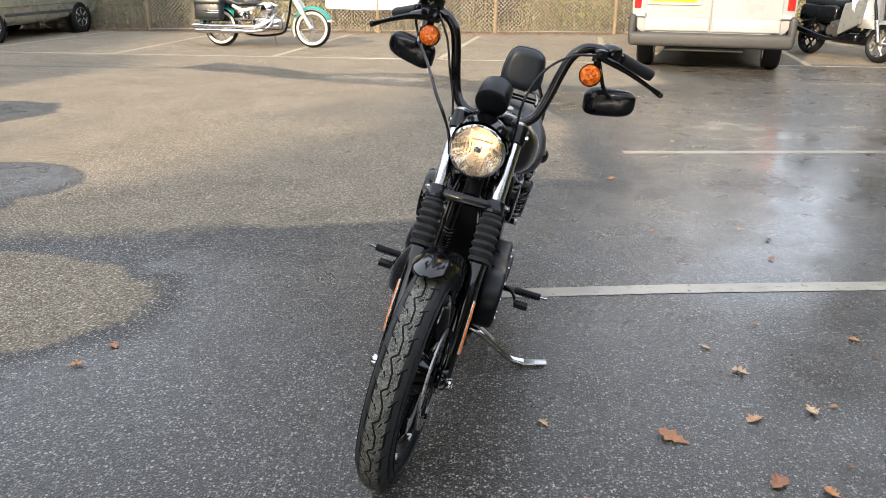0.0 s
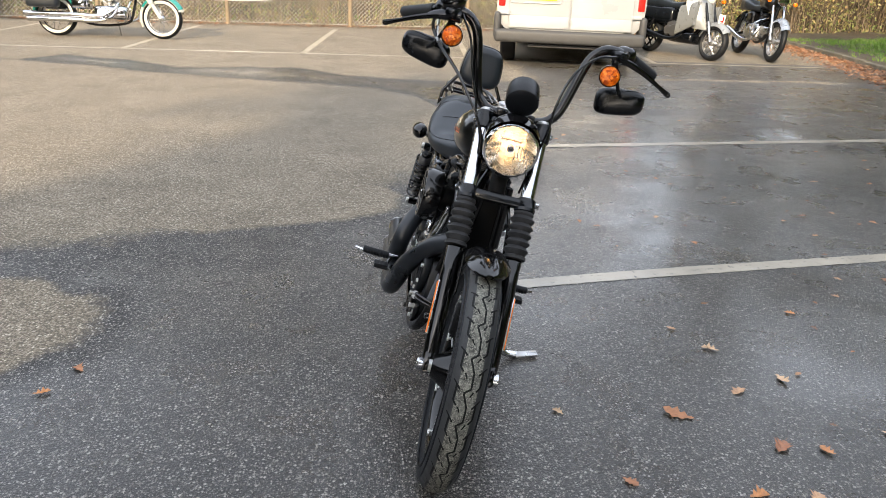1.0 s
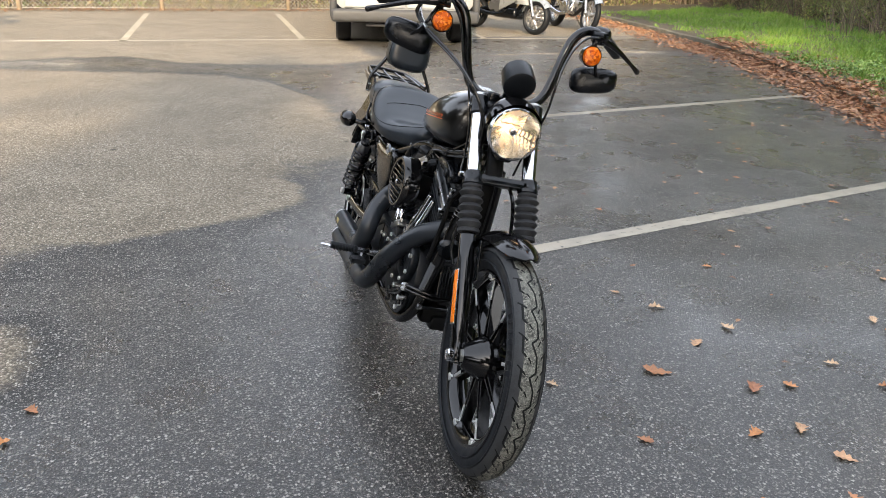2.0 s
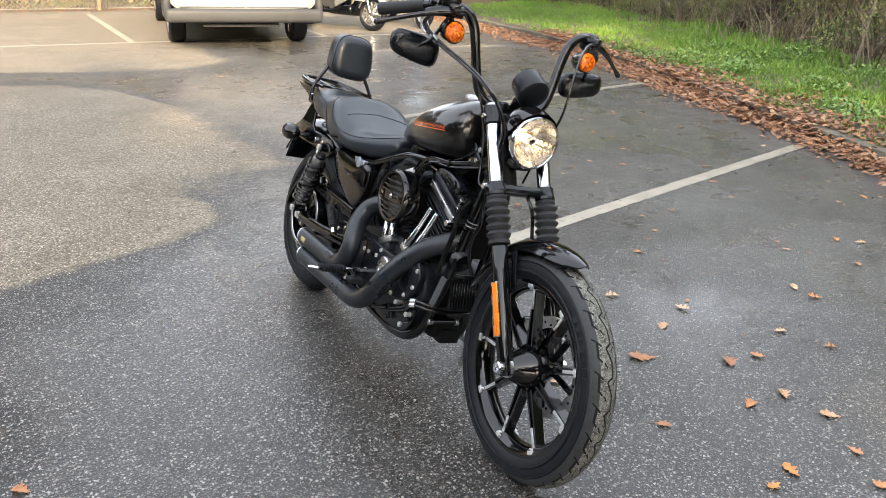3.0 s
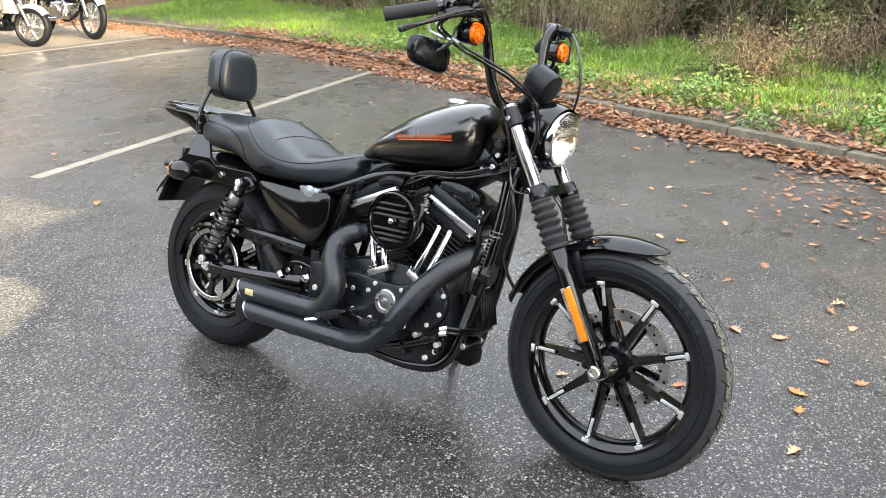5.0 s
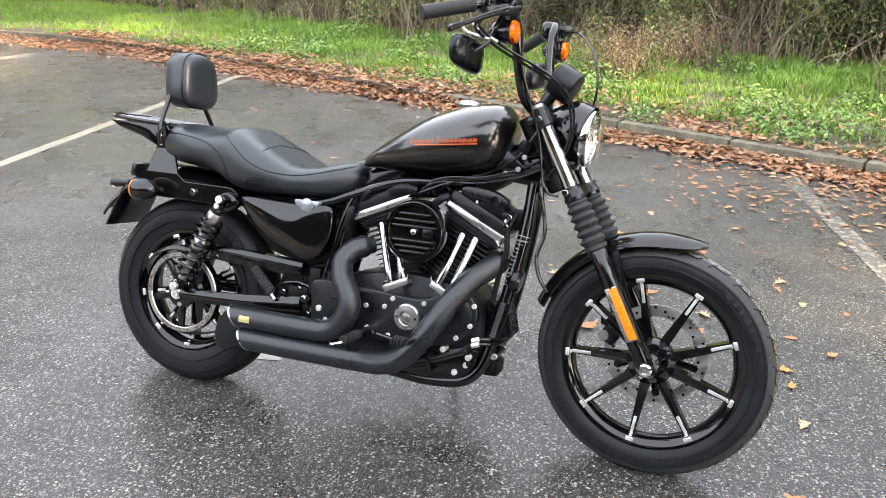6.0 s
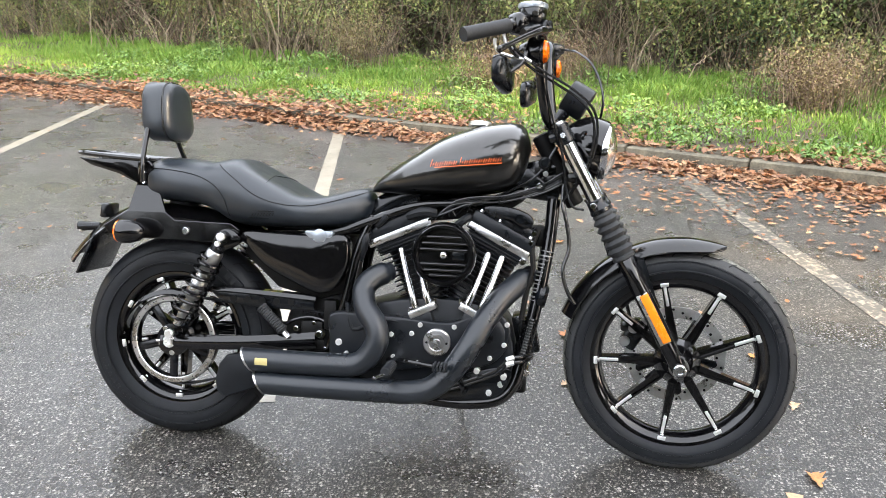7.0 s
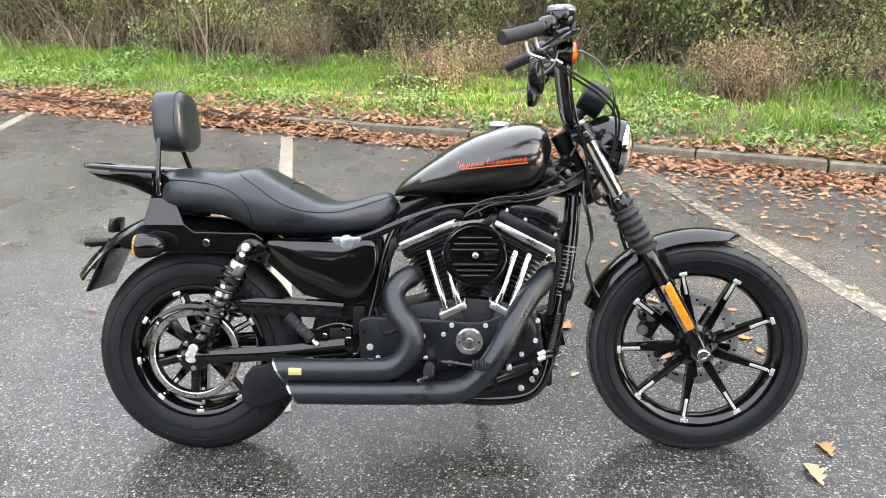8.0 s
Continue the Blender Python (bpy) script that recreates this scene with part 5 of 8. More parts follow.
    part("horn_wire", tube([(1.165, -0.045, 0.845), (1.165, -0.06, 0.79), (1.18, -0.065, 0.73), (1.19, -0.065, 0.66), (1.175, -0.07, 0.60), (1.19, -0.07, 0.54), (1.215, -0.06, 0.50)], 0.0055, 8, 20), M_CABLE, bike)
    for k in range(3):
        part("throttle_wire", tube([(0.86 + 0.03 * k, -0.06, 0.745), (0.90, -0.09 - 0.01 * k, 0.775), (0.96, -0.085, 0.795), (1.08, -0.07, 0.86), (1.14, -0.06, 0.95)], 0.0042, 7, 24), M_CABLE, bike)
    for x0, z0, x1, z1, r in ((0.60, 0.69, 0.58, 0.60, 0.012), (0.63, 0.70, 0.66, 0.735, 0.010), (0.72, 0.735, 0.80, 0.745, 0.014), (0.85, 0.70, 0.90, 0.74, 0.012)):
        part("hose", tube([(x0, -0.085, z0), ((x0 + x1) / 2 + 0.01, -0.10, (z0 + z1) / 2 + 0.01), (x1, -0.085, z1)], r, 8, 10), M_RUBBER, bike)
    # brake line with clamps below the engine cover
    for k in range(2):
        part("brake_line", tube([(1.030, -0.130, 0.322 + 0.014 * k), (1.005, -0.132, 0.297 + 0.012 * k), (0.93, -0.130, 0.262 + 0.01 * k), (0.86, -0.125, 0.235 + 0.01 * k), (0.78, -0.12, 0.215)], 0.005, 7, 20), M_CABLE, bike)
    for x, z in ((1.020, 0.288), (0.905, 0.252)):
        part("clamp", cat(block(0.016, 0.012, 0.05, (x, -0.13, z), 0.003, (0, -20, 0)), rod((x + 0.008, -0.13, z - 0.018), (x + 0.008, -0.142, z - 0.018), 0.007, 6)), M_SATIN, bike)
    for bx, bz in ((1.015, 0.262), (0.982, 0.235), (0.945, 0.30), (1.023, 0.288)):
        part("bolt", rod((bx, -0.10, bz), (bx, -0.138 if bz > 0.27 else -0.126, bz), 0.009, 10), M_TIP, bike)
    part("sump_plate", slab(rounded([(0.80, 0.20), (0.95, 0.205), (1.02, 0.235), (1.045, 0.30), (1.0, 0.31), (0.86, 0.26)], 40), -0.118, -0.10, 0.004), M_SATIN, bike)
    stand = part("side_stand", tube([(0.90, 0.105, 0.215), (0.895, 0.15, 0.200), (0.872, 0.23, 0.150), (0.855, 0.285, 0.118), (0.850, 0.330, 0.116)], [0.013, 0.012, 0.011, 0.013, 0.015], 12, 26, 1.0), M_CHROME, bike, "chrome side stand, folded out")
    part("stand_foot", block(0.038, 0.092, 0.007, (0.838, 0.370, 0.1245), 0.003, (14, 0, 8)), M_STEEL, stand, "dull bright flat foot of the stand")
    part("stand_spring", tube([(0.87, 0.115, 0.235), (0.875, 0.15, 0.212), (0.868, 0.20, 0.180)], 0.006, 8, 10), M_STEEL, stand)


def build_front(bike):
    S = STEER
    put = lambda vf: moved(vf, S)
    wh = wheel(bike, "front_wheel", FAX, 0.329, 0.0495, 0.249, 0.036, 103, S, False)
    part("hub_spool", put(ring_at(FAX, turned([(0.022, -0.085), (0.027, -0.078), (0.036, -0.068), (0.050, -0.042), (0.066, -0.016), (0.068, -0.006), (0.068, 0.006), (0.066, 0.016), (0.050, 0.036), (0.036, 0.062)], 36))), M_GLOSS, wh)
    part("hub_ring", put(ring_at(FAX, turned([(0.024, -0.086), (0.028, -0.086), (0.028, -0.076), (0.024, -0.076)], 28))), M_STEEL, wh)
    # brake disc, drilled, on the left
    disc = part("brake_disc", put(ring_at(FAX, turned([(0.112, 0.062), (0.146, 0.062), (0.146, 0.067), (0.112, 0.067), (0.112, 0.062)], 64, caps=False))), M_DISC, wh, "drilled steel brake disc")
    for i in range(5):
        m = Matrix.Rotation(radians(72 * i + 10), 4, "Y")
        part("disc_arm", put(ring_at(FAX, moved(cat(block(0.085, 0.006, 0.022, (0.078, 0.062, 0), 0.002), rod((0.115, 0.056, 0), (0.115, 0.072, 0), 0.009, 10)), m))), M_SATIN, disc)
    # dark plugs through the disc, for the shade in its drilled holes
    for i in range(30):
        a, r = radians(12 * i), 0.120 + 0.009 * (i % 3)
        part("disc_hole", put(ring_at(FAX, rod((r * math.cos(a), 0.0608, r * math.sin(a)), (r * math.cos(a), 0.0682, r * math.sin(a)), 0.0042, 8))), M_DARK, disc)
    part("caliper", put(cat(block(0.055, 0.045, 0.095, (1.398, 0.075, 0.395), 0.012, (0, 30, 0)), block(0.03, 0.05, 0.03, (1.372, 0.075, 0.42), 0.008), rod((1.385, 0.05, 0.375), (1.385, 0.10, 0.375), 0.018, 16), rod((1.41, 0.05, 0.425), (1.41, 0.10, 0.425), 0.018, 16))), M_SATIN, wh, "black brake caliper")
    for x, z in ((1.372, 0.376), (1.396, 0.418)):
        part("caliper_piston", put(rod((x, 0.055, z), (x, 0.047, z), 0.016, 18)), M_STEEL, wh)
    top, axle = Vector((1.150, 0, 1.008)), Vector((1.522, 0, 0.345))
    d = (axle - top).normalized()
    L = (axle - top).length
    at = lambda z, y: top + d * ((top.z - z) / -d.z) + Vector((0, y, 0))
    for s in (-1, 1):
        y = 0.087 * s
        leg = part("fork_leg", put(lathe(at(0.665, y), at(0.335, y), [(0.018, 0), (0.024, 0.02), (0.024, 0.25), (0.0255, 0.3), (0.024, 0.75), (0.022, 0.93), (0.018, 1)], 22)), M_GLOSS, bike, "gloss black lower fork leg")
        part("axle_clamp", put(block(0.045, 0.032, 0.062, tuple(at(0.352, y)), 0.008, (0, -29, 0))), M_GLOSS, leg)
        part("axle_nut", put(ring_at((FAX[0], y, FAX[2]), turned([(0.018, s * 0.012), (0.019, s * 0.028), (0.015, s * 0.032), (0.009, s * 0.032), (0.008, s * 0.026)], 20))), M_CHROME, leg, "chrome axle end")
        part("pinch_bolt", put(rod(at(0.325, y) + Vector((-0.02, s * 0.01, 0)), at(0.325, y) + Vector((-0.02, s * 0.02, 0)), 0.007, 8)), M_CHROME, leg)
        part("fork_tube", put(rod(at(1.000, y), at(0.665, y), 0.0212, 22)), M_CHROME, bike, "chrome upper fork tube")
        prof = [(0.0265, 0.0), (0.0275, 0.02), (0.030, 0.06)]
        for k in range(5):
            h = 0.10 + 0.155 * k
            prof += [(0.0270, h), (0.0365, h + 0.075), (0.0350, h + 0.100)]
        prof += [(0.0275, 0.90), (0.0325, 0.92), (0.0325, 0.98), (0.027, 1.0)]
        part("fork_boot", put(lathe(at(0.776, y), at(0.648, y), prof, 26)), M_BOOT, bike, "ribbed black rubber fork boot", smooth=30)
        part("fork_cap", put(cat(rod(at(1.012, y), at(0.962, y), 0.027, 18))), M_SATIN, bike)
        part("cap_nut", put(rod(at(1.020, y), at(1.010, y), 0.020, 18)), M_STEEL, bike)
        part("clamp_bolt", put(rod(at(0.985, y) + Vector((0, s * 0.022, 0)), at(0.985, y) + Vector((0, s * 0.034, 0)), 0.008, 8)), M_CHROME, bike)
        part("clamp_bolt", put(rod(at(0.795, y) + Vector((-0.012, s * 0.022, 0)), at(0.795, y) + Vector((-0.012, s * 0.040, 0)), 0.009, 8)), M_CHROME, bike)
        n0, n1 = at(0.552, y + s * 0.0245), at(0.422, y + s * 0.0245)
        part("reflector", put(moved(block(0.024, 0.004, (n1 - n0).length, (-0.004, s * 0.001, 0), 0.0015), Matrix.Translation((n0 + n1) / 2) @ Matrix.Rotation(math.atan2(d.x, d.z), 4, "Y"))), M_REFLECTOR, leg, "orange fork reflector")
        part("reflector_back", put(moved(block(0.032, 0.0045, (n1 - n0).length + 0.006, (0.001, -s * 0.0018, 0), 0.001), Matrix.Translation((n0 + n1) / 2) @ Matrix.Rotation(math.atan2(d.x, d.z), 4, "Y"))), M_STEEL, leg, "bright reflector backing")
        part("guard_bracket", put(cat(slab([(1.385, 0.640), (1.405, 0.652), (1.445, 0.545), (1.425, 0.530)], s * 0.056, s * 0.062, 0.002), *[rod((1.398 + 0.011 * k, s * 0.061, 0.622 - 0.027 * k), (1.398 + 0.011 * k, s * 0.064, 0.622 - 0.027 * k), 0.006, 10) for k in range(4)])), M_SATIN, bike)
    yoke = [block(0.036, 0.165, 0.030, tuple(at(0.793, 0)), 0.010, (0, -29, 0))]
    for sd in (-1, 1):
        yoke.append(lathe(at(0.810, 0.087 * sd), at(0.774, 0.087 * sd), [(0.0235, 0), (0.0275, 0.08), (0.028, 0.65), (0.0305, 0.72), (0.0305, 0.94), (0.027, 1.0)], 24))
    part("lower_yoke", put(cat(*yoke)), M_SATIN, bike, "black lower fork yoke with round collars")
    part("upper_yoke", put(block(0.060, 0.21, 0.026, (1.150, 0, 0.985), 0.009, (0, -29, 0))), M_SATIN, bike)
    part("steering_stem", put(rod((1.09, 0, 0.985), (1.205, 0, 0.785), 0.026, 16)), M_DARK, bike)
    # mudguard over the front tyre
    v = []
    for i, a in enumerate(np.linspace(radians(160), radians(72), 40)):
        taper = math.sqrt(max(0.02, 1 - ((i - 29) / 10.2) ** 2)) if i > 29 else 1.0
        for q in np.linspace(-1, 1, 15):
            r = 0.364 - 0.034 * abs(q) ** 2.4 * taper
            v.append((FAX[0] + r * math.cos(a), 0.064 * q * taper, FAX[2] + r * math.sin(a)))
        for q in np.linspace(1, -1, 15):
            r = 0.360 - 0.034 * abs(q) ** 2.4 * taper
            v.append((FAX[0] + r * math.cos(a), 0.061 * q * taper, FAX[2] + r * math.sin(a)))
    part("front_mudguard", put(fix(v, grid_faces(40, 30) + [tuple(range(30)), tuple(range(39 * 30, 40 * 30))])), M_GLOSS, bike, "narrow gloss black front mudguard", smooth=60)
    # headlamp
    tilt = Matrix.Translation((1.278, 0, 0.942)) @ Matrix.Rotation(radians(6), 4, "Y")
    hp = lambda vf: put(moved(vf, tilt))
    lamp = part("headlamp", hp(turned([(0.02, -0.105), (0.045, -0.098), (0.064, -0.075), (0.073, -0.03), (0.0755, 0.0), (0.074, 0.001), (0.071, -0.03), (0.06, -0.072)], 40, "X", caps=True)), M_GLOSS, bike, "round headlamp, lit, with chrome rim")
    part("lamp_rim", hp(turned([(0.0755, -0.012), (0.0805, -0.008), (0.0812, 0.002), (0.078, 0.009), (0.0735, 0.011), (0.0712, 0.007), (0.0725, 0.000)], 48, "X", caps=False)), M_CHROME, lamp, "chrome headlamp rim")
    bowl = []
    for i in range(16):
        u = i / 15
        r = 0.0722 * (1 - u) + 0.009 * u
        for j in range(120):
            a = 2 * math.pi * j / 120
            y, z = r * math.cos(a), r * math.sin(a)
            flute = 0.0022 * math.cos(y * 2 * math.pi / 0.0085) * min(1.0, max(0.0, (0.006 - z) / 0.006)) * min(1.0, max(0.0, (abs(y) - 0.016) / 0.01))
            step = 0.0035 if (z > 0.012 and abs(y) < 0.030) else 0.0
            bowl.append((0.001 - 0.060 * math.sin(u * math.pi / 2) ** 0.9 + flute * (1 - u) * 2.0 - step * (0.3 + u), y, z))
    part("lamp_bowl", hp(fix(bowl, grid_faces(16, 120) + [tuple(range(15 * 120, 16 * 120))])), M_FACET, lamp, "bright fluted reflector", smooth=25)
    part("lamp_glass", hp(turned([(0.0725, 0.006), (0.064, 0.017), (0.05, 0.025), (0.03, 0.0315), (0.002, 0.0345), (0.002, 0.032), (0.03, 0.029), (0.05, 0.0225), (0.064, 0.0145), (0.0725, 0.0035)], 40, "X", caps=False)), M_GLASS, lamp, "clear domed headlamp glass")
    part("bulb_shield", hp(cat(turned([(0.0085, -0.030), (0.0105, -0.028), (0.0105, -0.010), (0.0085, -0.008), (0.0065, -0.010), (0.006, -0.022)], 20, "X", caps=False))), M_CHROME, lamp, "chrome bulb shield")
    # a dark disc for the shade inside the bulb shield
    part("shield_hole", hp(turned([(0.0066, -0.016), (0.001, -0.0155)], 14, "X")), M_DARK, lamp)
    part("bulb", hp(turned([(0.004, -0.058), (0.013, -0.054), (0.013, -0.036), (0.004, -0.032)], 14, "X")), M_BULB, lamp, "glowing warm bulb")
    brow = []
    for i, x in enumerate(np.linspace(-0.125, 0.004, 16)):
        u = i / 15
        for k, a in enumerate(np.linspace(radians(4), radians(176), 24)):
            r = 0.0795 * (0.42 + 0.60 * math.sin(min(1.0, u * 1.35) * math.pi / 2)) + 0.012 * math.sin(a) * math.sin(math.pi * min(1, 0.25 + u * 0.6))
            brow.append((x - 0.02 * (1 - math.sin(a)) * u, r * math.cos(a) * 1.02, r * math.sin(a) + 0.012 * (1 - u)))
    vis = fix(brow, grid_faces(16, 24, wrap_c=False))
    vis = cat(vis, ([(x, y * 0.965, z - 0.003) for x, y, z in vis[0]], [tuple(reversed(q)) for q in vis[1]]))
    part("lamp_visor", hp(vis), M_GLOSS, lamp, "gloss black headlamp visor")
    part("lamp_mount", put(block(0.08, 0.05, 0.03, (1.215, 0, 0.865), 0.01)), M_SATIN, lamp)
    # speedometer pod, seen from its blank back
    ax = Vector((0.85, 0, -0.50)).normalized()
    c = Vector((1.190, 0, 1.088))
    part("speedometer", put(lathe(c - ax * 0.034, c + ax * 0.040, [(0.040, 0), (0.046, 0.05), (0.0485, 0.4), (0.049, 0.85), (0.0475, 0.93), (0.043, 0.97), (0.030, 0.985), (0.004, 1.0)], 36)), M_WRINKLE, bike, "round black speedometer pod")
    part("speedo_bracket", put(tube([(1.135, 0, 1.02), (1.155, 0, 1.05), (1.185, 0, 1.075)], 0.018, 10, 8)), M_SATIN, bike)
    # handlebar
    half = [(1.128, 0.0, 1.012), (1.128, 0.050, 1.012), (1.122, 0.090, 1.020), (1.112, 0.122, 1.050), (1.102, 0.142, 1.110), (1.094, 0.158, 1.180), (1.090, 0.176, 1.232), (1.086, 0.208, 1.262), (1.072, 0.250, 1.267), (1.035, 0.300, 1.255), (0.985, 0.350, 1.238), (0.938, 0.398, 1.220)]
    bar = [(x, -y, z) for x, y, z in half[:0:-1]] + half
    hb = part("handlebar", put(tube(bar, 0.0145, 14, 110)), M_GLOSS, bike, "gloss black high-rise handlebar")
    for s in (-1, 1):
        sy = lambda p: (p[0], s * p[1], p[2])
        part("riser", put(cat(rod((1.135, s * 0.042, 0.985), (1.128, s * 0.042, 1.03), 0.019, 14), block(0.045, 0.03, 0.03, (1.128, s * 0.042, 1.014), 0.006))), M_SATIN, hb)
        part("grip", put(lathe(sy((1.026, 0.310, 1.252)), sy((0.930, 0.405, 1.217)), [(0.017, 0), (0.0185, 0.03), (0.0178, 0.08), (0.0178, 0.9), (0.0185, 0.95), (0.0175, 1)], 18)), M_BOOT, hb, "black rubber grip")
        sw = part("switch_housing", put(moved(block(0.060, 0.050, 0.056, (0, 0, 0), 0.020, seg=4), Matrix.Translation(sy((1.048, 0.280, 1.260))) @ Matrix.Rotation(radians(s * 42), 4, "Z"))), M_GLOSS, hb, "black switch housing")
        part("switch", put(block(0.012, 0.010, 0.014, sy((1.035, 0.272, 1.262)), 0.003)), M_SATIN, sw)
        part("lever_clamp", put(cat(block(0.050, 0.035, 0.030, sy((1.105, 0.252, 1.258)), 0.009, (0, 0, s * 30)), rod(sy((1.10, 0.245, 1.235)), sy((1.10, 0.245, 1.275)), 0.012, 12))), M_SATIN, hb)
        part("lever", put(tube([sy((1.118, 0.262, 1.250)), sy((1.105, 0.300, 1.240)), sy((1.080, 0.350, 1.222)), sy((1.050, 0.405, 1.198)), sy((1.028, 0.445, 1.180))], [0.010, 0.010, 0.008, 0.007, 0.006, 0.009], 10, 24, 0.6)), M_GLOSS, hb, "black control lever")
        part("lever_ball", put(turned([(0.002, -0.009), (0.007, -0.006), (0.009, 0), (0.007, 0.006), (0.002, 0.009)], 12, "Z", sy((1.027, 0.447, 1.179)))), M_GLOSS, hb)
        # indicator under the lever bracket
        ind = part("front_indicator", put(cat(turned([(0.006, -0.062), (0.018, -0.055), (0.027, -0.035), (0.030, -0.010), (0.030, 0.0)], 24, "X", sy((1.105, 0.241, 1.196))), rod(sy((1.085, 0.245, 1.215)), sy((1.09, 0.250, 1.255)), 0.007, 10))), M_GLOSS, bike, "bullet indicator with round amber lens")
        part("lens", put(turned([(0.027, 0.0), (0.029, 0.003), (0.0292, 0.010), (0.026, 0.016), (0.015, 0.020), (0.003, 0.021)], 26, "X", sy((1.105, 0.241, 1.196)))), M_AMBER, ind, "amber lens")
        part("bezel", put(turned([(0.0300, -0.004), (0.0325, 0), (0.0320, 0.006), (0.0295, 0.004)], 26, "X", sy((1.105, 0.241, 1.196)), caps=False)), M_GLOSS, ind)
        # mirror hanging below the bar
        n = 28
        vv = []
        for k, (dx, sc) in enumerate(((-0.014, 0.90), (-0.010, 1.0), (0.004, 1.0), (0.014, 0.86), (0.020, 0.55))):
            for j in range(n):
                a = 2 * math.pi * j / n
                cc, q = math.cos(a), math.sin(a)
                yy = 0.076 * sc * math.copysign(abs(cc) ** 0.55, cc)
                zz = 0.041 * sc * math.copysign(abs(q) ** 0.60, q) * (1.0 - 0.18 * yy / 0.076 if q > 0 else 1.0)
                vv.append((dx, yy * 1.0, zz + 0.10 * yy))
        shell = fix(vv, grid_faces(5, n) + [tuple(range(n)), tuple(range(4 * n, 5 * n))])
        if s < 0:
            shell = flip_y(shell)
        mm = Matrix.Translation(sy((1.018, 0.311, 1.122 if s > 0 else 1.133))) @ Matrix.Rotation(radians(-8 if s > 0 else -6), 4, "Z") @ Matrix.Rotation(radians(s * 6), 4, "X")
        mir = part("mirror", put(moved(shell, mm)), M_SATIN, bike, "small black teardrop mirror hung below the bar", smooth=60)
        glass = fix([(-0.0148, (0.058 * math.cos(2 * math.pi * j / n)) * s, 0.031 * math.sin(2 * math.pi * j / n) + 0.0058 * math.cos(2 * math.pi * j / n)) for j in range(n)], [tuple(range(n))])
        part("mirror_glass", put(moved(glass, mm)), M_MIRROR, mir)
        part("mirror_stem", put(tube([sy((1.088, 0.250, 1.245)), sy((1.075, 0.262, 1.215)), sy((1.062, 0.285, 1.165)), sy((1.036, 0.305, 1.140)), sy((1.026, 0.318, 1.128))], 0.0058, 8, 18)), M_GLOSS, mir)
    turn_r = Matrix.Translation((1.080, -0.257, 0)) @ Matrix.Rotation(radians(-25), 4, "Z")

    def ovals(rows):
        v = []
        for z, rx, ry in rows:
            for j in range(28):
                a = 2 * math.pi * j / 28
                c, q = math.cos(a), math.sin(a)
                v.append((rx * math.copysign(abs(c) ** 0.75, c), ry * math.copysign(abs(q) ** 0.75, q), z))
        n = len(rows)
        return moved(fix(v, grid_faces(n, 28) + [tuple(range(28)), tuple(range((n - 1) * 28, n * 28))]), turn_r)

    res = part("brake_reservoir", put(ovals([(1.256, 0.023, 0.022), (1.262, 0.030, 0.028), (1.280, 0.0330, 0.031), (1.298, 0.0340, 0.032), (1.300, 0.033, 0.031)])), M_GLOSS, hb, "black brake fluid reservoir")
    part("reservoir_lid", put(ovals([(1.3005, 0.0355, 0.0335), (1.306, 0.0365, 0.0345), (1.312, 0.0355, 0.0335), (1.315, 0.030, 0.028), (1.3135, 0.026, 0.024), (1.3130, 0.012, 0.011)])), M_SILVER, res, "dull silver reservoir lid")
    part("sight_glass", put(rod((1.086, -0.288, 1.284), (1.090, -0.294, 1.284), 0.007, 12)), M_DARK, res)
    part("master_cylinder", put(tube([(1.105, -0.225, 1.252), (1.095, -0.265, 1.250), (1.075, -0.305, 1.240), (1.065, -0.320, 1.234)], [0.017, 0.018, 0.014, 0.010], 12, 14)), M_SATIN, res)
    # cables from the bar ends down to the yokes
    cables = [
        [(1.075, -0.300, 1.236), (1.040, -0.302, 1.205), (1.085, -0.270, 1.164), (1.151, -0.222, 1.127), (1.200, -0.190, 1.098), (1.242, -0.155, 1.058), (1.256, -0.121, 1.013), (1.253, -0.090, 0.956), (1.232, -0.080, 0.89), (1.19, -0.07, 0.82)],
        [(1.065, -0.305, 1.232), (1.030, -0.304, 1.200), (1.080, -0.267, 1.155), (1.146, -0.217, 1.117), (1.194, -0.184, 1.088), (1.235, -0.148, 1.048), (1.248, -0.115, 1.003), (1.244, -0.092, 0.946), (1.222, -0.084, 0.88), (1.17, -0.07, 0.80)],
        [(1.105, -0.225, 1.262), (1.115, -0.185, 1.20), (1.115, -0.160, 1.12), (1.135, -0.125, 1.03), (1.165, -0.105, 0.93), (1.18, -0.10, 0.84), (1.20, -0.105, 0.79), (1.23, -0.09, 0.78)],
        [(1.112, 0.262, 1.258), (1.145, 0.225, 1.252), (1.172, 0.184, 1.243), (1.220, 0.133, 1.205), (1.250, 0.103, 1.150), (1.264, 0.090, 1.085), (1.250, 0.090, 1.013), (1.20, 0.080, 0.90), (1.17, 0.07, 0.80)],
    ]
    for c in cables:
        part("cable", put(tube(c, 0.0036, 8, 44)), M_CABLE, bike, "black control cable")
    for bend in ([(0.990, -0.292, 1.222), (0.991, -0.292, 1.208), (0.999, -0.291, 1.191), (1.024, -0.288, 1.181), (1.065, -0.284, 1.172)], [(1.014, -0.292, 1.240), (1.014, -0.292, 1.228), (1.021, -0.291, 1.207), (1.047, -0.287, 1.188), (1.084, -0.276, 1.167)]):
        part("cable_elbow", put(tube(bend, 0.0046, 8, 20)), M_STEEL, bike, "bright metal cable elbow")
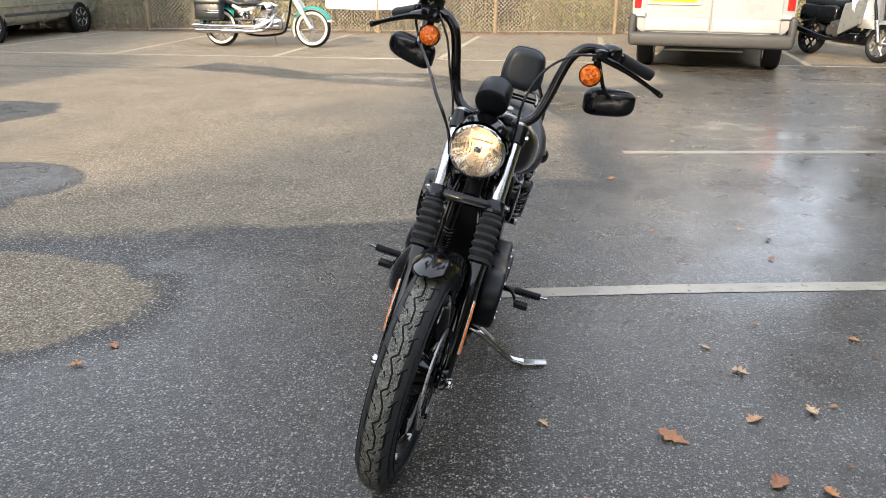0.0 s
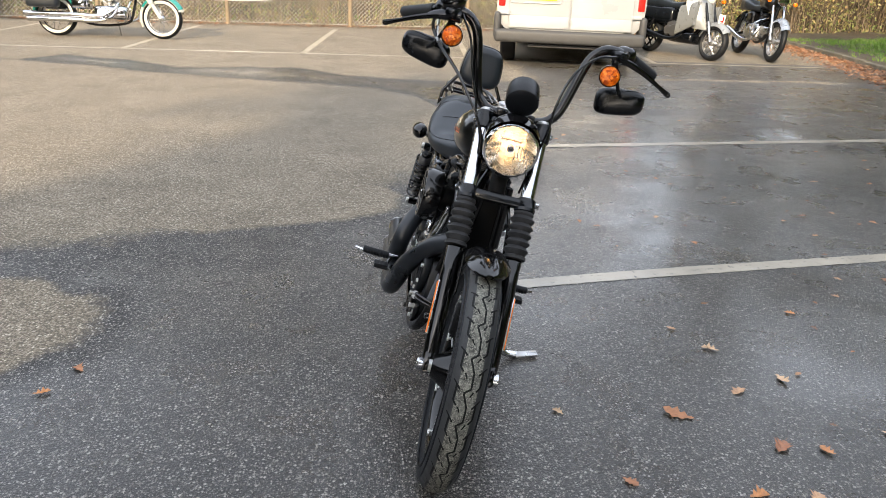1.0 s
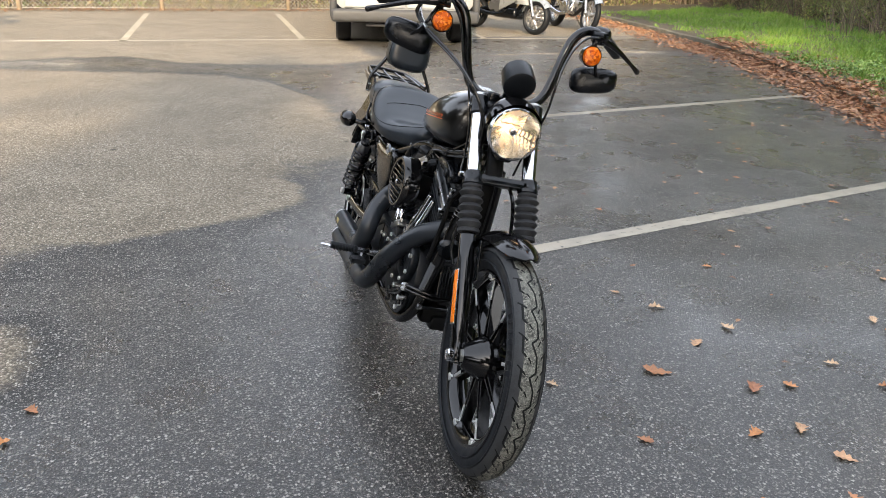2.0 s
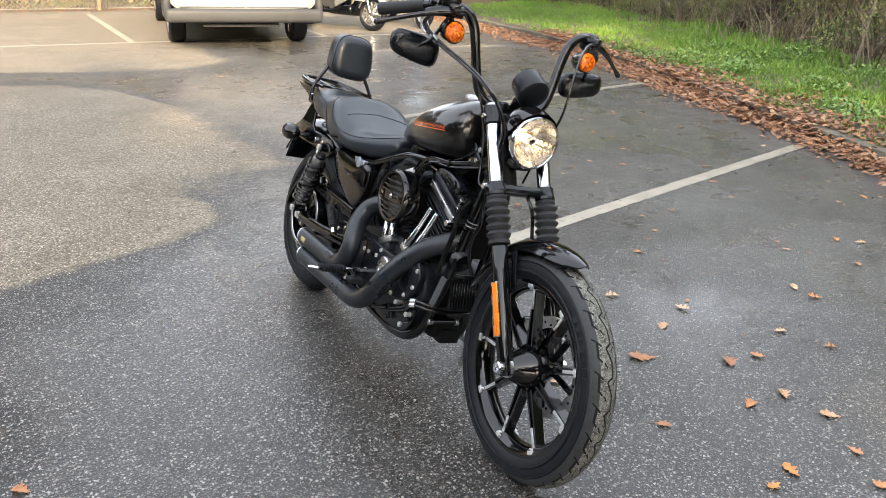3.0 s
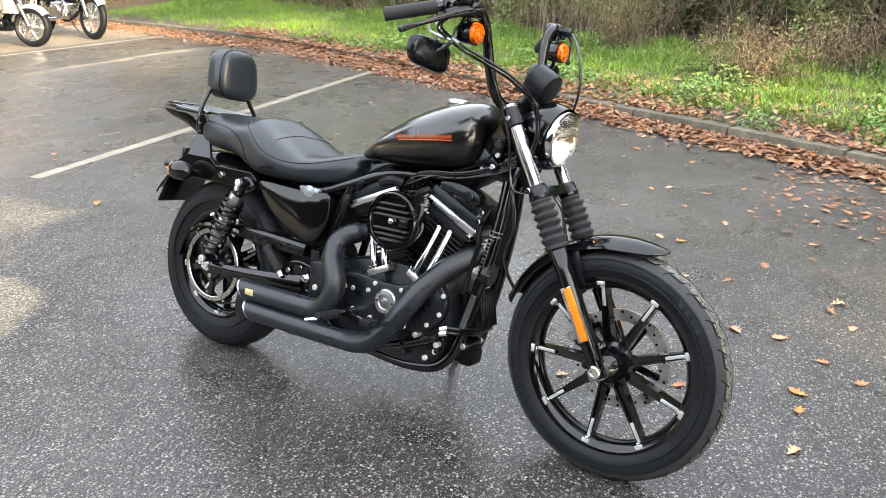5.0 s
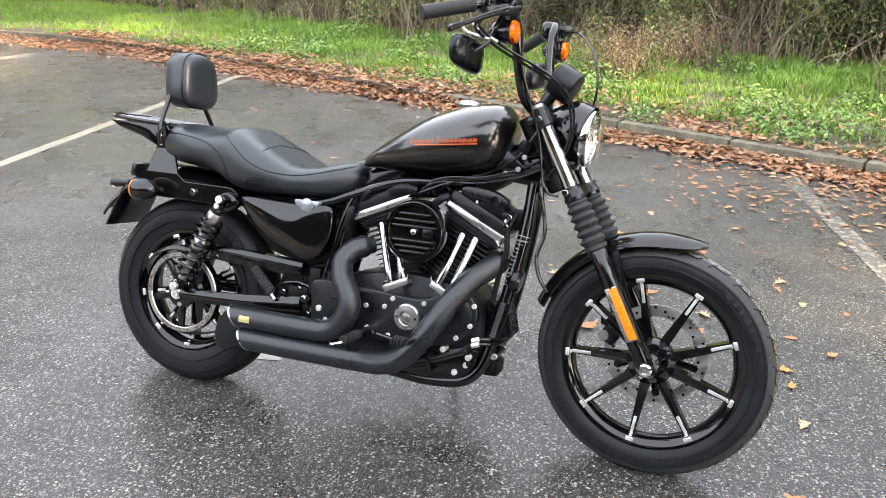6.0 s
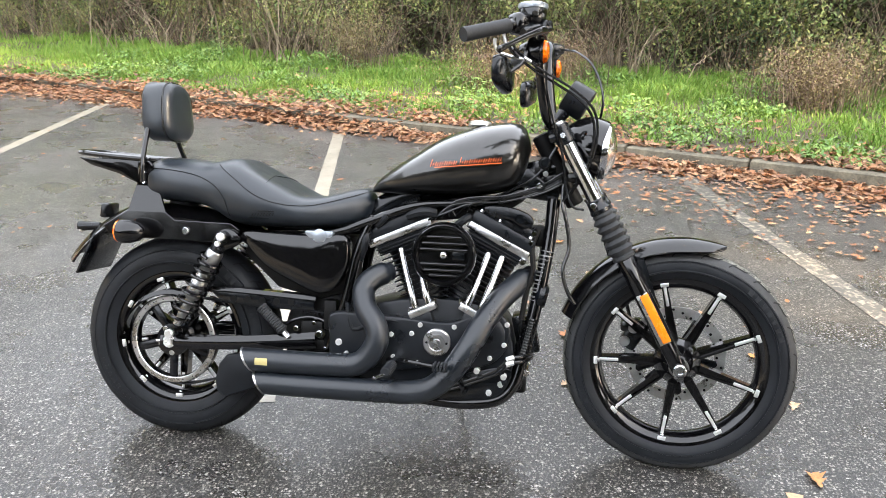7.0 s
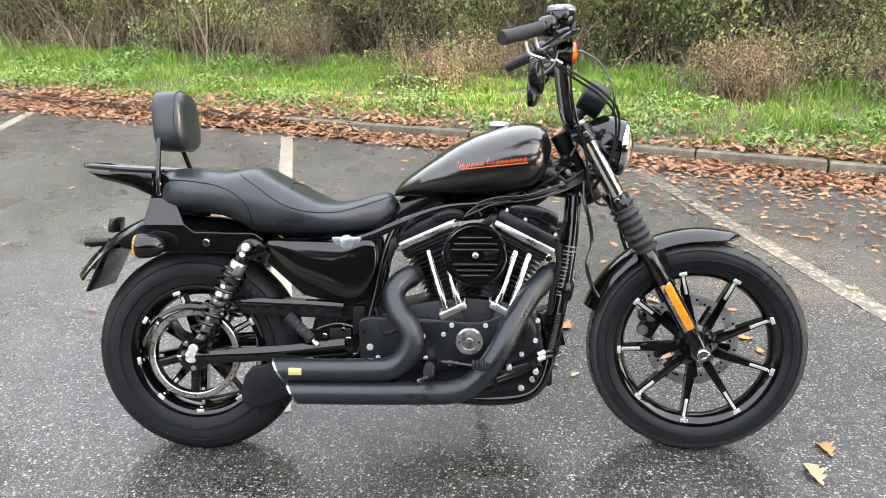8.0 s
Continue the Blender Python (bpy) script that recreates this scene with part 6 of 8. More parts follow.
    part("brake_hose", put(tube([(1.23, 0.03, 0.80), (1.28, 0.05, 0.74), (1.30, 0.06, 0.66), (1.36, 0.07, 0.52), (1.385, 0.08, 0.44)], 0.0055, 8, 24)), M_CABLE, bike)


def build_bike():
    bike = thing("motorcycle", BIKE_AT, "black cruiser motorcycle leaning on its chrome side stand, headlamp lit", "motorcycle")
    build_tank(bike)
    build_seat(bike)
    build_rear(bike)
    build_engine(bike)
    build_frame_and_controls(bike)
    build_front(bike)


build_ground()
build_lines()
build_kerb()
build_bike()

# ---- verge, leaves, hedge ----
M_GRASS = scatter_mat("grass_blades", (0.07, 0.165, 0.014), (0.13, 0.27, 0.027), (0.19, 0.34, 0.042), (0.27, 0.34, 0.07), rough=0.55, patch=0.5, patch_col=(0.12, 0.22, 0.025))
M_WEED = scatter_mat("weed_leaves", (0.05, 0.13, 0.025), (0.10, 0.22, 0.04), (0.17, 0.30, 0.06), (0.24, 0.32, 0.08), rough=0.5)
M_FALLEN = scatter_mat("fallen_leaves", (0.12, 0.06, 0.036), (0.26, 0.125, 0.062), (0.41, 0.21, 0.10), (0.47, 0.29, 0.16), (0.19, 0.092, 0.055), (0.42, 0.17, 0.06), (0.19, 0.085, 0.05), rough=0.6)
M_HEDGE = scatter_mat("hedge_leaves", (0.045, 0.095, 0.026), (0.13, 0.225, 0.06), (0.25, 0.345, 0.10), (0.45, 0.45, 0.15), (0.24, 0.18, 0.09), rough=0.5, patch=0.45, patch_col=(0.25, 0.28, 0.07))
M_PALE = scatter_mat("autumn_shrub_leaves", (0.11, 0.10, 0.04), (0.23, 0.20, 0.075), (0.31, 0.25, 0.10), (0.20, 0.125, 0.085), (0.12, 0.07, 0.05), rough=0.65)
M_SEED = scatter_mat("withered_seed_heads", (0.08, 0.05, 0.035), (0.16, 0.10, 0.07), (0.25, 0.165, 0.115), (0.19, 0.16, 0.06), (0.33, 0.28, 0.11), rough=0.8)
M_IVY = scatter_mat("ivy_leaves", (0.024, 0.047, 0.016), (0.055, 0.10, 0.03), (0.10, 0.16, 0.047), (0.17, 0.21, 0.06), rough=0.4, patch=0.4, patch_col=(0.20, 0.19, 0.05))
M_BLUEGREEN = scatter_mat("blue_green_leaves", (0.05, 0.12, 0.06), (0.09, 0.19, 0.09), (0.15, 0.26, 0.12), rough=0.5)
M_BRACKEN = scatter_mat("dead_bracken", (0.26, 0.17, 0.07), (0.38, 0.31, 0.13), (0.22, 0.28, 0.08), (0.12, 0.18, 0.045), (0.48, 0.38, 0.19), rough=0.75)
M_TWIG = scatter_mat("bare_stems", (0.06, 0.045, 0.031), (0.13, 0.097, 0.066), (0.22, 0.168, 0.115), (0.38, 0.305, 0.22), rough=0.85)
M_BARK = plain("bark", (0.09, 0.07, 0.05), 0.9, var=0.5, scale=12, bump=0.8, fine=40, dist=0.01)
M_CROWN = scatter_mat("tree_leaves", (0.014, 0.022, 0.008), (0.03, 0.042, 0.012), (0.055, 0.050, 0.018), rough=0.6)

HEDGE = [(3.2, -7.0), (4.8, -3.6), (5.9, -1.6), (7.3, 0.0), (7.9, 1.7), (8.4, 3.7), (8.9, 5.2), (9.8, 6.9), (11.2, 9.4), (12.7, 13.9), (13.6, 18.0)]


def hedge_x(y):
    p = np.array(HEDGE)
    return float(np.interp(y, p[:, 1], p[:, 0]))


def verge_height(x, y):
    d = x - kerb_x(y) - 0.13
    w = max(0.5, hedge_x(y) - kerb_x(y))
    k = min(1.0, max(0.0, d / w))
    return 0.075 + 0.10 * k + 0.03 * math.sin(3.1 * x + 1.7 * y) * k + 0.02 * math.sin(5.3 * y - 2.2 * x) * k


def build_verge():
    v = []
    ys = np.linspace(-7.0, 18.5, 90)
    for y in ys:
        k0 = kerb_x(y) + 0.13
        for d in np.r_[np.linspace(0, 5, 20), [8, 14, 40]]:
            v.append((k0 + d, y, verge_height(k0 + d, y) if d < 8 else 0.2))
    tagged(put_mesh("verge", (v, grid_faces(90, 23, wrap_c=False)), M_SOIL), "dark soil of the grass verge behind the kerb", "verge", kind="structure")


def blades(points, rng, lo, hi, wid):
    v, f = [], []
    for x, y, z, k in points:
        a, ln = rng.uniform(0, 6.283), rng.uniform(lo, hi) * k
        lean = rng.uniform(0.2, 1.3) * ln
        b = rng.uniform(0, 6.283)
        cx, cy = math.cos(a) * wid, math.sin(a) * wid
        n = len(v)
        v += [(x - cx, y - cy, z - 0.01), (x + cx, y + cy, z - 0.01), (x + math.cos(b) * lean * 0.4 + cx * 0.7, y + math.sin(b) * lean * 0.4 + cy * 0.7, z + ln * 0.6),
              (x + math.cos(b) * lean * 0.4 - cx * 0.7, y + math.sin(b) * lean * 0.4 - cy * 0.7, z + ln * 0.6), (x + math.cos(b) * lean, y + math.sin(b) * lean, z + ln * 0.92)]
        f += [(n, n + 1, n + 2, n + 3), (n + 3, n + 2, n + 4)]
    return v, f


def leaf_cloud(points, rng, lo, hi, flat=0.0):
    """Many small pointed leaves, each a bent kite, turned at random."""
    v, f = [], []
    for x, y, z in points:
        s = rng.uniform(lo, hi)
        a, t = rng.uniform(0, 6.283), rng.uniform(-1.2, 1.2) * (1 - flat)
        r = rng.uniform(-0.9, 0.9) * (1 - flat)
        dx = Vector((math.cos(a) * math.cos(t), math.sin(a) * math.cos(t), math.sin(t)))
        sd = Vector((-math.sin(a) * math.cos(r), math.cos(a) * math.cos(r), math.sin(r)))
        nm = dx.cross(sd)
        p = Vector((x, y, z))
        n = len(v)
        for q in (p - dx * s * 0.5, p + sd * s * 0.3 + nm * s * 0.08, p + dx * s * 0.5, p - sd * s * 0.3 + nm * s * 0.08):
            v.append(tuple(q))
        f += [(n, n + 1, n + 2), (n, n + 2, n + 3)]
    return v, f


LOBES = [(0.0, 0.03), (0.10, 0.10), (0.20, 0.07), (0.34, 0.29), (0.46, 0.15), (0.60, 0.38), (0.72, 0.19), (0.84, 0.25), (1.0, 0.0)]


def oak_leaf(s, rng):
    """One lobed leaf lying flat, its edges curled."""
    curl, bend = rng.uniform(0.1, 0.9), rng.uniform(-0.3, 0.7)
    v, f = [], []
    for t, w in LOBES:
        for k in (-1, 0, 1):
            x = (t - 0.5) * s
            y = k * w * s * rng.uniform(0.85, 1.1)
            z = s * (curl * (k * w) ** 2 * 2.2 + bend * (t - 0.5) ** 2 * 0.6) + 0.003
            v.append((x, y, z))
    for i in range(len(LOBES) - 1):
        for k in (0, 1):
            a = 3 * i + k
            f.append((a, a + 1, a + 4, a + 3))
    n = len(v)
    v += [(-0.5 * s, -0.008 * s, 0.004), (-0.5 * s, 0.008 * s, 0.004), (-0.72 * s, 0.006 * s, 0.008)]
    f.append((n, n + 1, n + 2))
    return v, f


def stems(points, rng, lo, hi, r, lean=0.25):
    v, f = [], []
    for x, y, z in points:
        h = rng.uniform(lo, hi)
        a = rng.uniform(0, 6.283)
        px, py = x, y
        dx, dy = math.cos(a) * lean * rng.random(), math.sin(a) * lean * rng.random()
        n = len(v)
        for k in range(4):
            u = k / 3
            q = r * (1 - 0.75 * u) * rng.uniform(0.8, 1.2)
            cx, cy = px + dx * h * u * u + rng.uniform(-0.02, 0.02) * h, py + dy * h * u * u + rng.uniform(-0.02, 0.02) * h
            for j in range(3):
                b = 2.094 * j
                v.append((cx + q * math.cos(b), cy + q * math.sin(b), z + h * u))
        f += [tuple(n + i for i in q) for q in grid_faces(4, 3)]
    return v, f


def build_grass():
    rng = random.Random(11)
    pts, weeds = [], []
    while len(pts) < 120000:
        y = rng.uniform(-6.5, 16.5)
        a, b = kerb_x(y) + 0.16, hedge_x(y) + 0.4
        x = a + (b - a) * rng.random()
        if y > 9 and rng.random() < 0.5:
            continue
        c = noise.noise((x * 0.9, y * 0.9, 0)) * 0.5 + 0.5
        tuft = max(0.0, noise.noise((x * 2.6, y * 2.6, 7))) + 0.6 * max(0.0, noise.noise((x * 6.5, y * 6.5, 3)))
        near = (x - a) / (b - a)
        if rng.random() > 0.04 + 0.38 * c + 0.28 * near + 1.2 * tuft - (0.35 if near < 0.12 else 0):
            continue
        pts.append((x, y, verge_height(x, y), (0.34 + 0.72 * c * (0.3 + near)) * (1 + 2.0 * tuft)))
    tagged(put_mesh("grass", blades(pts, rng, 0.03, 0.11, 0.0050), M_GRASS, smooth=0), "bright green rough grass on the verge", "grass", kind="stuff")
    while len(weeds) < 11000:
        y = rng.uniform(-3.5, 8.0)
        a, b = kerb_x(y) + 0.15, hedge_x(y) - 0.2
        x = a + (b - a) * rng.random() ** 1.3
        k = noise.noise((x * 1.3, y * 1.3, 5))
        if k < 0.16:
            continue
        weeds.append((x, y, verge_height(x, y) + rng.uniform(0.01, 0.08 + 0.22 * k)))
    tagged(put_mesh("verge_weeds", leaf_cloud(weeds, rng, 0.02, 0.055, 0.3), M_WEED, smooth=0), "low broad-leaved green weeds in the grass", "weeds", kind="stuff")


def litter():
    """Fallen leaves: thick along the kerb, thinner over verge and bays."""
    rng = random.Random(21)
    v, f = [], []

    def drop(x, y, z, s, tilt):
        lv, lf = oak_leaf(s, rng)
        m = Matrix.Translation((x, y, z)) @ Euler((rng.uniform(-tilt, tilt), rng.uniform(-tilt, tilt), rng.uniform(0, 6.283))).to_matrix().to_4x4()
        n = len(v)
        v.extend(tuple(m @ Vector(p)) for p in lv)
        f.extend(tuple(i + n for i in q) for q in lf)

    for _ in range(15500):
        y = rng.uniform(-3.0, 11.0) if rng.random() < 0.85 else rng.uniform(11, 17)
        wid = np.interp(y, [-3, 0, 1.5, 2.6, 4.0, 7.0, 12], [0.55, 0.42, 0.22, 0.28, 0.32, 0.42, 0.6])
        d = abs(rng.gauss(0, 0.5)) * wid
        drop(kerb_x(y) + (0.03 if 3.4 < y < 10 else -0.03) - d, y, 0.008 + (0.095 if 3.4 < y < 10 else 0.055) * rng.random() * math.exp(-d / 0.18), rng.uniform(0.03, 0.070), 0.42)
    for _ in range(10500):
        y = rng.uniform(-3.0, 11.0)
        a = kerb_x(y) + 0.1
        d = abs(rng.gauss(0, 0.8 if y < 5 else 0.45)) * rng.uniform(0.2, 1.0)
        x = a + d
        if x > hedge_x(y):
            continue
        if noise.noise((x * 1.1, y * 1.1, 9)) < rng.uniform(-0.5, 0.35):
            continue
        drop(x, y, verge_height(x, y) + rng.uniform(0.012, 0.055), rng.uniform(0.035, 0.075), 0.5)
    for _ in range(2100):
        y = rng.uniform(-3.0, 2.0)
        x = kerb_x(y) - abs(rng.gauss(0, 0.85))
        drop(x, y, ground_height(x, y) + 0.006, rng.uniform(0.018, 0.062), 0.16)
    for _ in range(900):
        y = rng.uniform(4.0, 10.5)
        drop(kerb_x(y) + rng.uniform(-0.06, 0.20), y, 0.102 + rng.uniform(0.0, 0.02), rng.uniform(0.04, 0.085), 0.3)
    for _ in range(150):
        x, y = rng.uniform(1.0, 5.5), rng.uniform(2.2, 10.0)
        if x < kerb_x(y) - 0.1:
            drop(x, y, ground_height(x, y) + 0.005, rng.uniform(0.02, 0.05), 0.1)
    tagged(put_mesh("leaf_litter", (v, f), M_FALLEN, smooth=0), "brown fallen oak leaves heaped along the kerb", "leaves", kind="stuff")


def single_leaves():
    """The leaves lying alone round the motorcycle."""
    by_wheel = [(0.99, 2.97), (0.74, 2.34), (1.23, 2.53), (1.03, 2.47), (1.0, 2.14), (1.13, 2.1), (1.4, 2.17), (0.96, 1.89), (0.45, 2.01), (-1.29, 2.79), (-1.36, 2.63), (0.34, 2.39), (1.59, 3.08), (1.45, 1.98),
                (1.71, 1.86), (0.97, 1.73), (0.8, 1.92), (0.84, 1.58), (0.58, 1.64), (0.47, 1.63), (0.74, 1.45), (0.23, 1.63), (1.18, 1.48), (1.4, 1.54), (1.07, 2.78), (-0.17, 1.72), (-0.29, 1.82)]
    in_bays = [(3.23, 4.61), (2.87, 4.29), (3.06, 5.21), (2.3, 4.33), (4.32, 5.68), (5.6, 7.33), (1.87, 2.38), (1.85, 2.27), (2.22, 2.11), (2.5, 2.01), (2.7, 2.62), (2.77, 2.52), (2.74, 2.29), (2.43, 2.36),
               (2.31, 2.68), (3.4, 2.97), (3.67, 2.95), (3.46, 2.5), (3.08, 3.67), (4.52, 5.52), (2.94, 2.1), (3.27, 2.08), (2.09, 1.67), (2.94, 1.84), (1.62, 6.72), (0.95, 5.47), (4.37, 4.11), (4.26, 5.61), (3.48, 4.94)]
    large = {(-0.29, 1.82): 0.10, (-0.17, 1.72): 0.08, (0.74, 2.34): 0.105, (1.0, 2.14): 0.085, (0.97, 1.73): 0.07, (0.34, 2.39): 0.045}
    rng = random.Random(31)
    for x, y in by_wheel + in_bays:
        size = large.get((x, y), rng.uniform(0.045, 0.07))
        ob = put_mesh("fallen_leaf", oak_leaf(size, rng), M_SINGLE, None, smooth=0)
        ob.matrix_basis = pose(x, y, ground_height(x, y) + 0.002, rng.uniform(-6, 6), rng.uniform(-6, 6), rng.uniform(0, 360))
        tagged(ob, "dry brown oak leaf lying on the wet tarmac", "leaf", "loose fallen leaves")


def leaf_single_mat():
    g = Nodes("dry_leaf")
    info = g.t.nodes.new("ShaderNodeObjectInfo")
    c = g.ramp(info.outputs["Random"], (0.0, (0.58, 0.40, 0.24)), (0.35, (0.46, 0.21, 0.10)), (0.7, (0.60, 0.25, 0.06)), (1.0, (0.34, 0.15, 0.08)))
    g.set(Base_Color=g.mix(g.span(g.noise(90.0, 4.0), 0.4, 0.75, 0.0, 0.5), c, (0.10, 0.05, 0.03)), Roughness=0.6)
    return g.m


M_SINGLE = leaf_single_mat()


def arcs(points, rng, lo, hi, r):
    """Bramble runners: thin stems that rise and bow over."""
    v, f = [], []
    for x, y, z in points:
        h, reach, a = rng.uniform(lo, hi), rng.uniform(0.4, 1.7), rng.uniform(0, 6.283)
        n = len(v)
        for k in range(7):
            u = k / 6
            cx, cy = x + math.cos(a) * reach * u + rng.uniform(-0.03, 0.03), y + math.sin(a) * reach * u + rng.uniform(-0.03, 0.03)
            cz = z + h * math.sin(u * rng.uniform(1.9, 2.3)) + 0.02
            for j in range(3):
                q = r * (1.1 - 0.7 * u)
                v.append((cx + q * math.cos(2.094 * j), cy + q * math.sin(2.094 * j), cz + q * 0.8 * math.sin(2.094 * j + 1)))
        f += [tuple(n + i for i in q) for q in grid_faces(7, 3)]
    return v, f


def build_hedge():
    rng = random.Random(41)
    pts = []
    while len(pts) < 185000:
        y = rng.uniform(-7.0, 17.5)
        d = rng.random() ** 1.4 * 2.2
        z = rng.random() ** 1.25 * 3.0
        # leaves hang in masses, with dark hollows low down between them
        mass = noise.noise((y * 1.1, z * 1.3, d * 0.5)) + 0.5 * noise.noise((y * 3.0, z * 3.2, d)) + 0.10 + 0.10 * z
        if mass < rng.random() * 0.55:
            continue
        x = hedge_x(y) + 0.30 + d - 0.22 * z * rng.random() + 0.6 * noise.noise((y * 0.7, z, 3))
        pts.append((x, y, verge_height(x, y) + z + 0.05))
    tagged(put_mesh("hedge", leaf_cloud(pts, rng, 0.024, 0.070), M_HEDGE, smooth=0), "dense dark green bramble hedge behind the verge", "hedge", kind="stuff")
    sp, ar = [], []
    for _ in range(330):
        y = rng.uniform(-7, 17.5)
        if noise.noise((y * 0.8, 1.5, 4)) < rng.uniform(-0.5, 0.3):
            continue
        x = hedge_x(y) + rng.uniform(0.2, 1.5)
        sp.append((x, y, verge_height(x, y)))
    tagged(put_mesh("hedge_stems", stems(sp, rng, 0.5, 2.6, 0.0075, 1.3), M_TWIG, smooth=0), "tangled bare brown stems in the hedge", "stems", kind="stuff")
    for _ in range(900):
        y = rng.uniform(-7, 17.5)
        x = hedge_x(y) + rng.uniform(0.15, 1.3)
        ar.append((x, y, verge_height(x, y)))
    tagged(put_mesh("bramble_runners", arcs(ar, rng, 0.25, 1.5, 0.0045), M_TWIG, smooth=0), "thin bowed brown bramble runners", "stems", kind="stuff")
    # an ivied earth bank added behind the leaves, standing in for their shaded depth
    v, ivy = [], []
    prof = ((2.2, 0.1), (2.6, 1.2), (3.2, 2.4), (4.2, 2.9), (7.0, 2.6), (9.0, 0.0))
    for y in np.linspace(-7.5, 18.5, 40):
        for d, z in prof:
            v.append((hedge_x(y) + d + 0.3 * math.sin(2.3 * y + z), y, z + 0.15 * math.sin(3.7 * y)))
    tagged(put_mesh("hedge_bank", (v, grid_faces(40, 6, wrap_c=False)), M_SOIL), "earth bank added behind the hedge as its shaded depth", "bank", kind="structure")
    while len(ivy) < 42000:
        y, z = rng.uniform(-7.2, 17.8), rng.uniform(0.05, 3.3)
        d = float(np.interp(z, [0.1, 1.2, 2.4, 2.9, 3.3], [2.2, 2.6, 3.2, 4.0, 4.6]))
        ivy.append((hedge_x(y) + d + 0.3 * math.sin(2.3 * y + z) - rng.random() ** 2 * 0.7, y, z + 0.1))
    tagged(put_mesh("ivy", leaf_cloud(ivy, rng, 0.06, 0.14), M_IVY, smooth=0), "dark ivy and bramble leaves covering the added bank", "ivy", kind="stuff")


def shrub(x, y, r, h, mat, label, seed, n=5200, size=(0.012, 0.034)):
    rng = random.Random(seed)
    z0 = verge_height(x, y)
    ob = thing("shrub", Matrix.Translation((x, y, z0)), label, "shrub", "autumn shrubs")
    pts, st = [], []
    for _ in range(130):
        a, d = rng.uniform(0, 6.283), rng.random() ** 0.6 * r * 0.75
        st.append((math.cos(a) * d, math.sin(a) * d, -0.05))
    tops = [(rng.gauss(0, 0.50) * r, rng.gauss(0, 0.50) * r, h * rng.uniform(0.5, 1.0)) for _ in range(90)]
    while len(pts) < n:
        tx, ty, tz = rng.choice(tops)
        u = rng.random() ** 0.75
        pts.append((tx * (0.35 + 0.65 * u) + rng.gauss(0, 0.045), ty * (0.35 + 0.65 * u) + rng.gauss(0, 0.045), max(0.03, tz * u + rng.gauss(0, 0.05))))
    tagged(part("undergrowth", stems(st, rng, h * 0.5, h * 0.98, 0.0035, 0.8), M_TWIG, ob, smooth=0), kind="stuff")
    tagged(part("foliage", leaf_cloud(pts, rng, *size), mat, ob, smooth=0), kind="stuff")


def thicket(x, y, wid, n, hi, seed):
    rng = random.Random(seed)
    ob = thing("bare_thicket", Matrix.Translation((x, y, verge_height(x, y))), "thicket of bare brown upright stems", "thicket", "bare thickets")
    pts = [(rng.gauss(0, 0.4) * wid, rng.gauss(0, 0.5) * wid, -0.05) for _ in range(n)]
    tagged(part("undergrowth", stems(pts, rng, hi * 0.35, hi, 0.008, 1.9), M_TWIG, ob, smooth=0), kind="stuff")


def tree(x, y, h, r, seed, mat=None, n=9000, size=(0.26, 0.46), low=0.14):
    """A tapered trunk with limbs, and a ragged crown of leaf clumps."""
    rng = random.Random(seed)
    ob = thing("tree", Matrix.Translation((x, y, 0)), "tall leafy tree added round the car park to shade and darken it", "tree", "trees round the car park")
    limbs = [tube([(0, 0, -0.1), (0.1, 0.05, h * 0.3), (-0.1, 0.1, h * 0.6), (0.05, 0, h * 0.85)], [0.28, 0.20, 0.12, 0.03], 10, 14)]
    clumps = []
    for i in range(11):
        a, z = i * 2.4 + rng.random(), h * rng.uniform(low, 0.85)
        q = r * rng.uniform(0.5, 1.0) * (1.1 - 0.5 * abs(z / h - 0.55))
        end = (math.cos(a) * q, math.sin(a) * q, z + rng.uniform(0.4, 1.4))
        limbs.append(tube([(0, 0, max(0.1, z - 0.6)), (end[0] * 0.5, end[1] * 0.5, z), end], [0.09, 0.05, 0.015], 7, 8))
        clumps += [(end[0] * k + rng.gauss(0, 0.4), end[1] * k + rng.gauss(0, 0.4), end[2] + rng.gauss(0, 0.5), rng.uniform(0.5, 1.1)) for k in (0.45, 0.75, 1.0, 1.1)]
    clumps += [(rng.gauss(0, 0.5), rng.gauss(0, 0.5), h * rng.uniform(0.75, 1.0), rng.uniform(0.5, 0.9)) for _ in range(6)]
    part("trunk", cat(*limbs), M_BARK, ob)
    pts = []
    for _ in range(n):
        cx, cy, cz, q = rng.choice(clumps)
        pts.append((cx + rng.gauss(0, 0.55) * q, cy + rng.gauss(0, 0.55) * q, cz + rng.gauss(0, 0.45) * q))
    tagged(part("crown", leaf_cloud(pts, rng, *size), mat or M_CROWN, ob, smooth=0), kind="stuff")


# ---- fence at the far end ----
M_POST = plain("weathered_post", (0.22, 0.17, 0.11), 0.85, var=0.4, scale=10, bump=0.4, fine=80)
M_WIRE = plain("galvanised_wire", (0.50, 0.48, 0.42), 0.5, 0.5, var=0.3)
M_CLOTH = plain("white_banner_cloth", (0.80, 0.80, 0.78), 0.7, var=0.08, scale=3)


